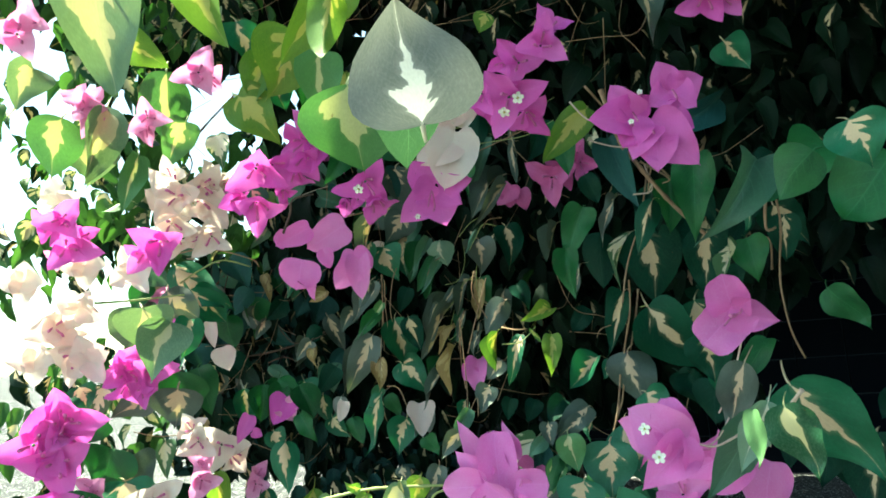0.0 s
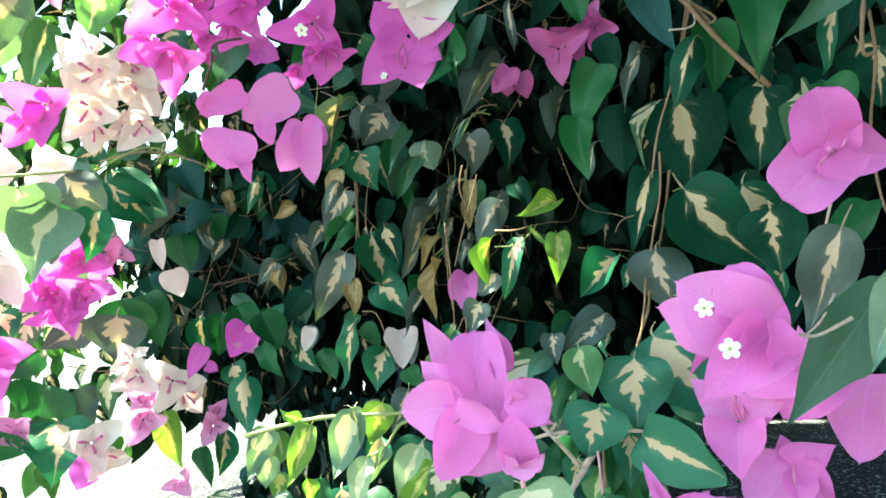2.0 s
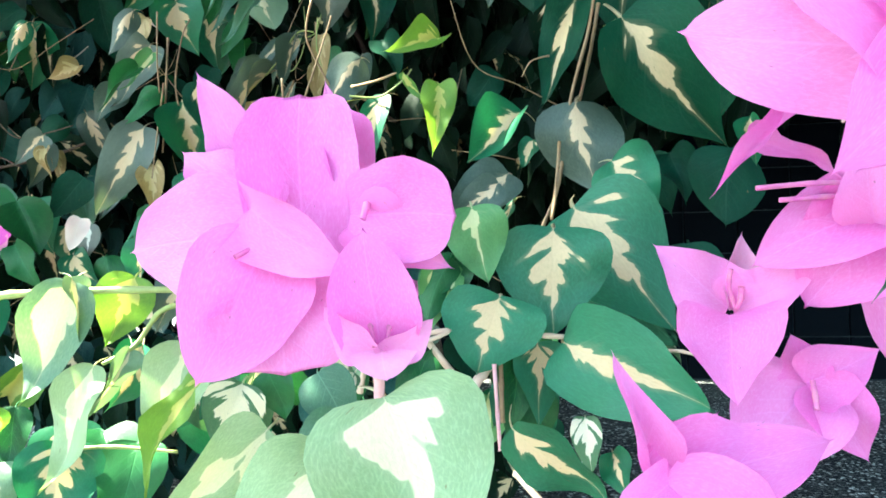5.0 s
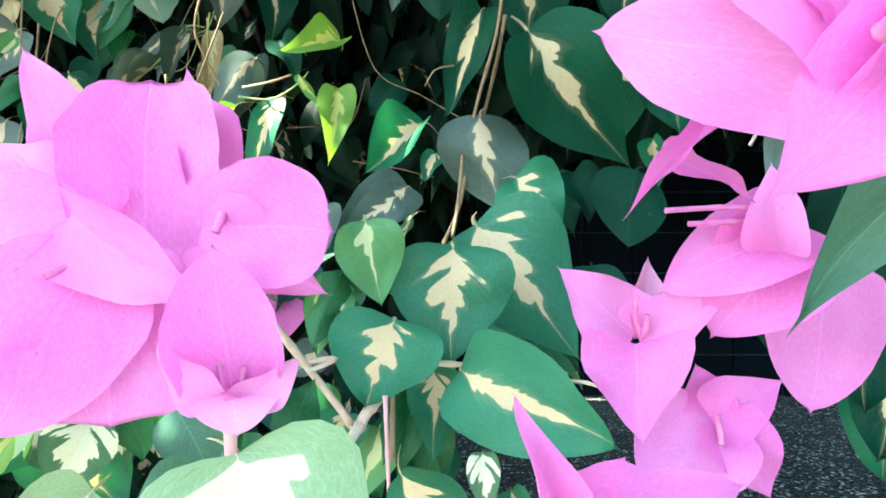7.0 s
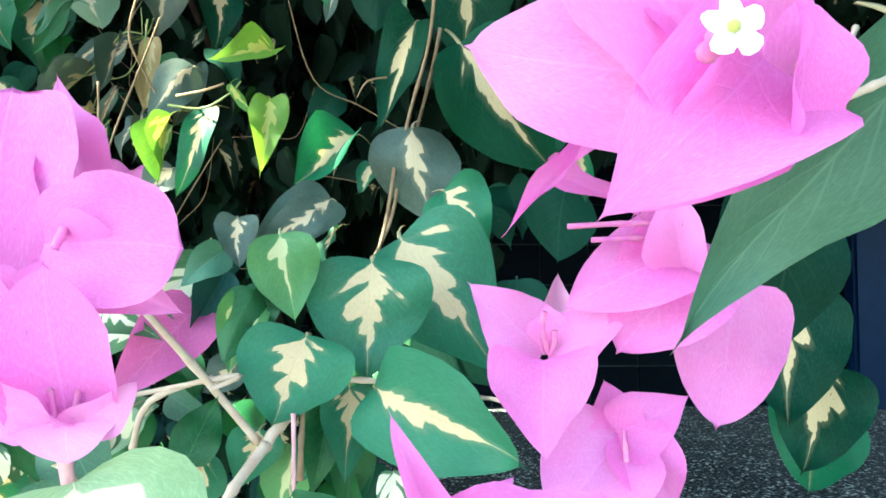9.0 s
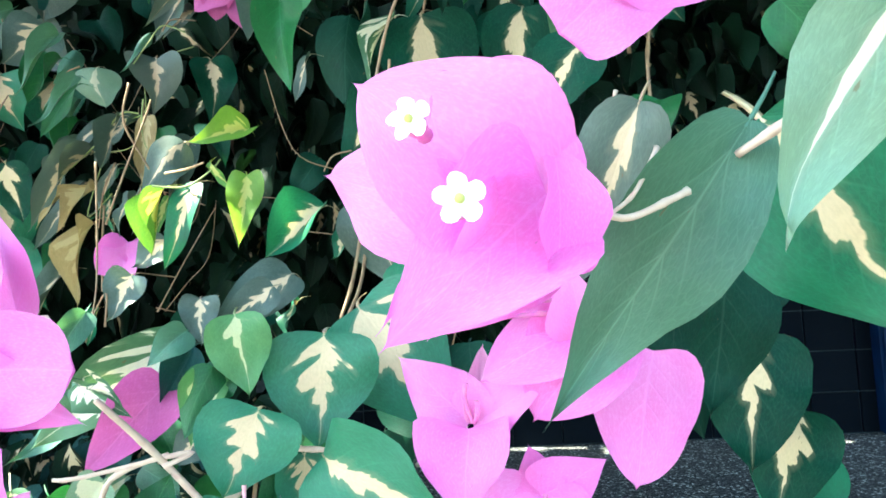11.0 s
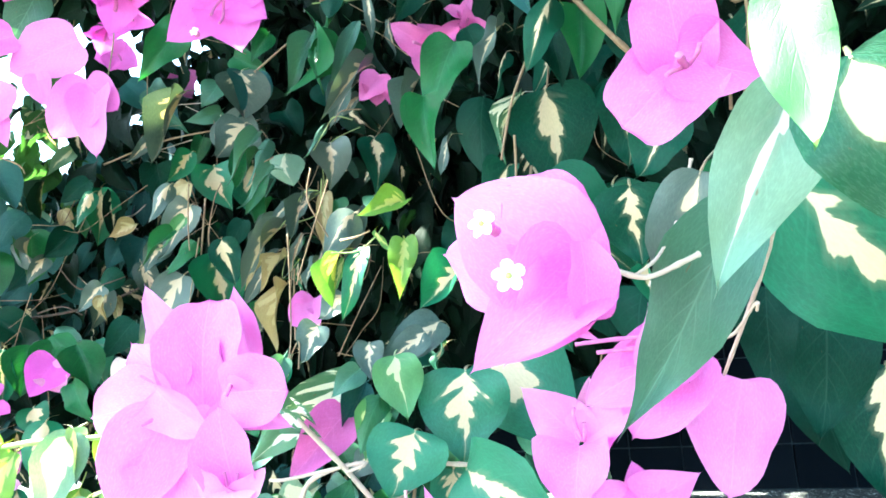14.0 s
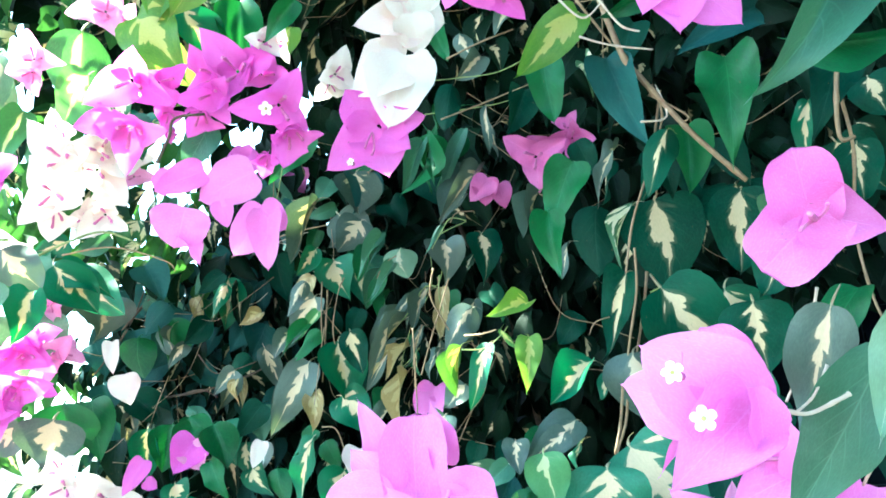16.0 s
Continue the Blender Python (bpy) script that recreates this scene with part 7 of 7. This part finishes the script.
bract(heads, (-0.4964, 0.8529, 0.3655), (-0.5162, 0.8281, 0.3686), 0.0300, -8, "w", 5)
bract(heads, (-0.4964, 0.8529, 0.3655), (-0.4938, 0.8496, 0.3915), 0.0305, 52, "w", 0)
heads = cluster((-0.4901, 0.8780, 0.4066), "w")
bract(heads, (-0.4901, 0.8780, 0.4066), (-0.5092, 0.8810, 0.3807), 0.0316, -53, "w", 4)
bract(heads, (-0.4901, 0.8780, 0.4066), (-0.5126, 0.8630, 0.4274), 0.0314, 2, "w", 5)
bract(heads, (-0.4901, 0.8780, 0.4066), (-0.4601, 0.8516, 0.4265), 0.0311, 55, "w", 0)
bract(heads, (-0.4901, 0.8780, 0.4066), (-0.4640, 0.8807, 0.3878), 0.0316, 11, "w", 1)
heads = cluster((-0.3674, 0.8516, 0.4659), "w")
bract(heads, (-0.3674, 0.8516, 0.4659), (-0.3819, 0.8472, 0.4991), 0.0308, -3, "w", 5)
bract(heads, (-0.3674, 0.8516, 0.4659), (-0.3377, 0.8387, 0.4748), 0.0306, 25, "w", 0)
bract(heads, (-0.3674, 0.8516, 0.4659), (-0.3439, 0.8316, 0.4349), 0.0304, -10, "w", 1)
bract(heads, (-0.3674, 0.8516, 0.4659), (-0.4008, 0.8531, 0.4514), 0.0308, -10, "w", 2)
heads = cluster((-0.5146, 0.8602, 0.4651), "w")
bract(heads, (-0.5146, 0.8602, 0.4651), (-0.4878, 0.8609, 0.4619), 0.0312, -4, "w", 0)
bract(heads, (-0.5146, 0.8602, 0.4651), (-0.5107, 0.8523, 0.4325), 0.0310, -39, "w", 1)
bract(heads, (-0.5146, 0.8602, 0.4651), (-0.5350, 0.8356, 0.4661), 0.0308, -17, "w", 2)
bract(heads, (-0.5146, 0.8602, 0.4651), (-0.5114, 0.8568, 0.4917), 0.0312, 53, "w", 3)
heads = cluster((-0.3104, 0.8229, 0.5377), "w")
bract(heads, (-0.3104, 0.8229, 0.5377), (-0.3290, 0.8258, 0.5133), 0.0301, -51, "w", 1)
bract(heads, (-0.3104, 0.8229, 0.5377), (-0.3334, 0.8083, 0.5560), 0.0299, -12, "w", 2)
bract(heads, (-0.3104, 0.8229, 0.5377), (-0.2854, 0.7972, 0.5523), 0.0297, 55, "w", 3)
bract(heads, (-0.3104, 0.8229, 0.5377), (-0.2858, 0.8256, 0.5193), 0.0301, 24, "w", 4)
heads = cluster((-0.4623, 0.8585, 0.5615), "w")
bract(heads, (-0.4623, 0.8585, 0.5615), (-0.4766, 0.8540, 0.5957), 0.0316, 0, "w", 2)
bract(heads, (-0.4623, 0.8585, 0.5615), (-0.4306, 0.8458, 0.5689), 0.0314, 33, "w", 3)
bract(heads, (-0.4623, 0.8585, 0.5615), (-0.4366, 0.8390, 0.5270), 0.0311, -12, "w", 4)
bract(heads, (-0.4623, 0.8585, 0.5615), (-0.4967, 0.8600, 0.5472), 0.0316, -17, "w", 5)

# ---------------------------------------------------------------- dense foliage behind
def foliage(name, owner, label, count, seed, place, kinds, size=(0.035, 0.065)):
    """Many small leaves in one mesh, where place(r) gives a spot or None."""
    r = random.Random(seed)
    shapes = [blade_grid(4, 6, 0.55, 0.95, f, a, 0.05, 0.12, 7 * i, notch=0.08, twist=0.9 - 0.6 * i, bow=0.2 - 0.13 * i) for i, (f, a) in enumerate(((0.15, 0.05), (0.5, 0.1), (0.25, 0.16), (0.8, 0.04)))]
    P = [np.array(s[0]) for s in shapes]
    F = np.array(shapes[0][1])
    UV = np.array(shapes[0][2])
    pts, faces, mats, n = [], [], [], 0
    while len(pts) < count:
        c = place(r)
        if c is None:
            continue
        ln = r.uniform(*size)
        down = Vector((r.gauss(0, 0.45), r.gauss(-0.12, 0.4), -1 + r.gauss(0, 0.35))).normalized()
        m = blade_pose(c, Vector(c) + down * ln, ln * r.uniform(0.42, 0.66), r.gauss(0, 45))
        a = np.array(m)
        pts.append(P[r.randrange(4)] @ a[:3, :3].T + a[:3, 3])
        faces.append(F + n)
        mats += [r.choices(range(len(kinds)), [w for _, w in kinds])[0]] * len(F)
        n += len(UV)
    me = bpy.data.meshes.new(name)
    V = np.concatenate(pts)
    me.from_pydata(V.tolist(), [], np.concatenate(faces).tolist())
    lay = me.uv_layers.new(name="blade")
    idx = np.empty(len(me.loops), dtype=np.int32)
    me.loops.foreach_get("vertex_index", idx)
    lay.data.foreach_set("uv", np.tile(UV, (count, 1))[idx].astype(np.float32).ravel())
    for k, _ in kinds:
        me.materials.append(FILL_MATS[k])
    me.polygons.foreach_set("material_index", np.array(mats, dtype=np.int32))
    me.polygons.foreach_set("use_smooth", np.ones(len(mats), dtype=bool))
    return tagged(under(new(name, me), owner), label, kind="stuff")


def front(x, z):
    """How far back the hedge's face stands."""
    y = 0.99 - 1.15 * max(0.0, min(x - 0.0, 0.33)) + 0.25 * max(0.0, -0.3 - x)
    y -= 0.30 * max(0.0, min(z - 0.62, 0.6))
    return y


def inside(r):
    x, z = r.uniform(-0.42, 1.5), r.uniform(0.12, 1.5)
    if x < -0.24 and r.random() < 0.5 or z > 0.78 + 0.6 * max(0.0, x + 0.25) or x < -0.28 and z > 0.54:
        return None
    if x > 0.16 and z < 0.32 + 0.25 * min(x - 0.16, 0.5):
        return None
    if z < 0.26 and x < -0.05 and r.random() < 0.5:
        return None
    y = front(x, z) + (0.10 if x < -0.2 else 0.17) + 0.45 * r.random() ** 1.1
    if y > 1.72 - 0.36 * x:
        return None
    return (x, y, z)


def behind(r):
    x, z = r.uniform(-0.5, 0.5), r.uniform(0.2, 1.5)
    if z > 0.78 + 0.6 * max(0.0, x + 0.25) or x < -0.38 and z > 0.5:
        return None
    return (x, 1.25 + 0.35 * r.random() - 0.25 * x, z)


def edge(r):
    x, z = r.uniform(-0.8, -0.25), r.uniform(0.1, 1.1)
    if z < 0.5 and x > -0.5:
        return None
    y = front(x, z) + r.uniform(-0.08, 0.25)
    if noise.noise(Vector((x * 6, y * 6, z * 6))) < -0.05 + 0.9 * max(0, -0.45 - x) + 0.25 * max(0, z - 0.55):
        return None
    return (x, y, z)


def bank(r):
    x, z = r.uniform(-0.58, -0.18), r.uniform(0.17, 0.60)
    if z > 0.58 + 0.5 * (x + 0.3) or r.random() < 1.6 * max(0.0, -0.42 - x) / 0.16:
        return None
    return (x, 1.16 + 0.3 * r.random() - 0.3 * (x + 0.3), z)


def skirt(r):
    x, y, z = r.uniform(-0.22, 0.24), r.uniform(0.92, 1.35), r.uniform(0.04, 0.20)
    return (x, y, z) if z < 0.18 - 0.3 * max(0.0, x) else None


# unseen leaves added to block light from the front right
def side(r):
    x, y, z = r.uniform(0.72, 1.15), r.uniform(-0.35, 0.52), r.uniform(0.25, 1.25)
    return (x + 0.12 * math.sin(5 * z), y, z) if y < 0.35 + 0.2 * math.sin(7 * z + 3 * x) else None


# unseen crown added overhead to keep sun and sky off the hedge
def shade_canopy(r):
    x, y, z = r.uniform(-0.95, 2.6), r.uniform(-0.35, 2.4), r.uniform(1.15, 1.9)
    if z < 1.15 + 0.25 * abs(math.sin(x * 3.1) * math.cos(y * 2.7)) or y > 1.7 - 0.36 * x and z < 1.5:
        return None
    h = z - 1.15
    dome = ((x - 0.75) / 1.9) ** 2 + ((y - 1.0) / 1.5) ** 2
    if dome > 1 or h > 0.75 - 0.35 * dome:
        return None
    a, b = x + 0.61 * h, y - 0.22 * h
    # gaps along the sun's path let chosen leaves catch light
    if a < -0.30 and 0.80 < b < 1.02 or a < -0.44 and 0.70 < b < 1.02 or a < -0.52 and 0.55 < b < 1.18 or a < -0.17 and 0.26 < b < 0.62:
        return None
    return (x, y, z)


foliage("foliage", shrub, "unseen crown of large leaves added to block sun and sky", 8500, 5, shade_canopy, [("g", 5), ("v", 4)], (0.12, 0.19))
foliage("foliage", shrub, "unseen hanging leaves added to block light from the right", 900, 12, side, [("g", 3), ("v", 1)], (0.07, 0.12))
foliage("foliage", shrub, "low leaves over the foot of the hedge", 900, 15, skirt, [("g", 2), ("b", 2), ("v", 2)], (0.028, 0.05))
foliage("foliage", shrub, "dense hanging leaves coloured near-black for the inner shade", 6500, 3, inside, [("g", 6), ("v", 1)])
foliage("foliage", shrub, "back leaves coloured near-black for deep shade", 3000, 6, behind, [("g", 1)], (0.045, 0.075))
foliage("foliage", shrub, "small leaves low in the hedge, coloured dark bluish for skylit shade", 2600, 9, bank, [("g", 2), ("b", 3), ("v", 1)], (0.024, 0.048))
foliage("foliage", pale_shrub, "loose leaves with gaps, coloured brighter to look sunlit", 750, 4, edge, [("e", 6), ("v", 2), ("w", 1.5)], (0.03, 0.055))

# thin bare twigs that cross the hedge
bm = bmesh.new()
r = random.Random(21)
for k in range(90):
    x, z = r.uniform(-0.45, 0.35), r.uniform(0.2, 0.9)
    y = front(x, z) + r.uniform(0.02, 0.16)
    d = Vector((r.gauss(0, 1), r.gauss(0, 0.3), r.gauss(0, 0.8))).normalized() * r.uniform(0.05, 0.14)
    sag = Vector((0, 0, -0.15 * d.length))
    c = Vector((x, y, z))
    tube(bm, [c, c + d * 0.35 + sag * 0.5, c + d * 0.7 + sag, c + d + Vector((r.gauss(0, 0.012), 0, r.gauss(0, 0.012)))], (r.uniform(0.0004, 0.0007), 0.0003), 4)
tagged(under(part("twig_tangle", bm, STEM_MATS["t"]), shrub), "thin bare tan twigs", kind="stuff")

# woody stems inside the hedge
r = random.Random(12)
for k in range(3):
    x = r.uniform(0.0, 0.5)
    z0 = r.uniform(1.2, 1.7)
    y = front(x, z0) + r.uniform(0.6, 0.68)
    bm = bmesh.new()
    tube(bm, [(x, y + 0.1, 0.0), (x + r.uniform(-0.1, 0.1), y + 0.05, 0.4), (x + r.uniform(-0.2, 0.2), y, 0.8), (x + r.uniform(-0.3, 0.3), y - 0.1, z0)], (0.006, 0.002))
    under(part("branch", bm, STEM_MATS["d"]), shrub)

# ---------------------------------------------------------------- tiles of the wall
tile = bmesh.new()
box(tile, 0.0012, -0.006, 0.0012, 0.0958, 0.0, 0.0788, 0.0012)
tile_me = bpy.data.meshes.new("tile")
tile.to_mesh(tile_me)
tile.free()
tile_me.materials.append(TILE)
r = random.Random(8)
for i in range(-9, 3):
    for j in range(12):
        ob = new("tile", tile_me)
        ob.parent = wall
        ob.location = (0.097 * i + 0.060, r.uniform(-0.001, 0.001), 0.08 * j + 0.002)
        ob.rotation_euler = (r.uniform(-0.006, 0.006), 0, r.uniform(-0.006, 0.006))
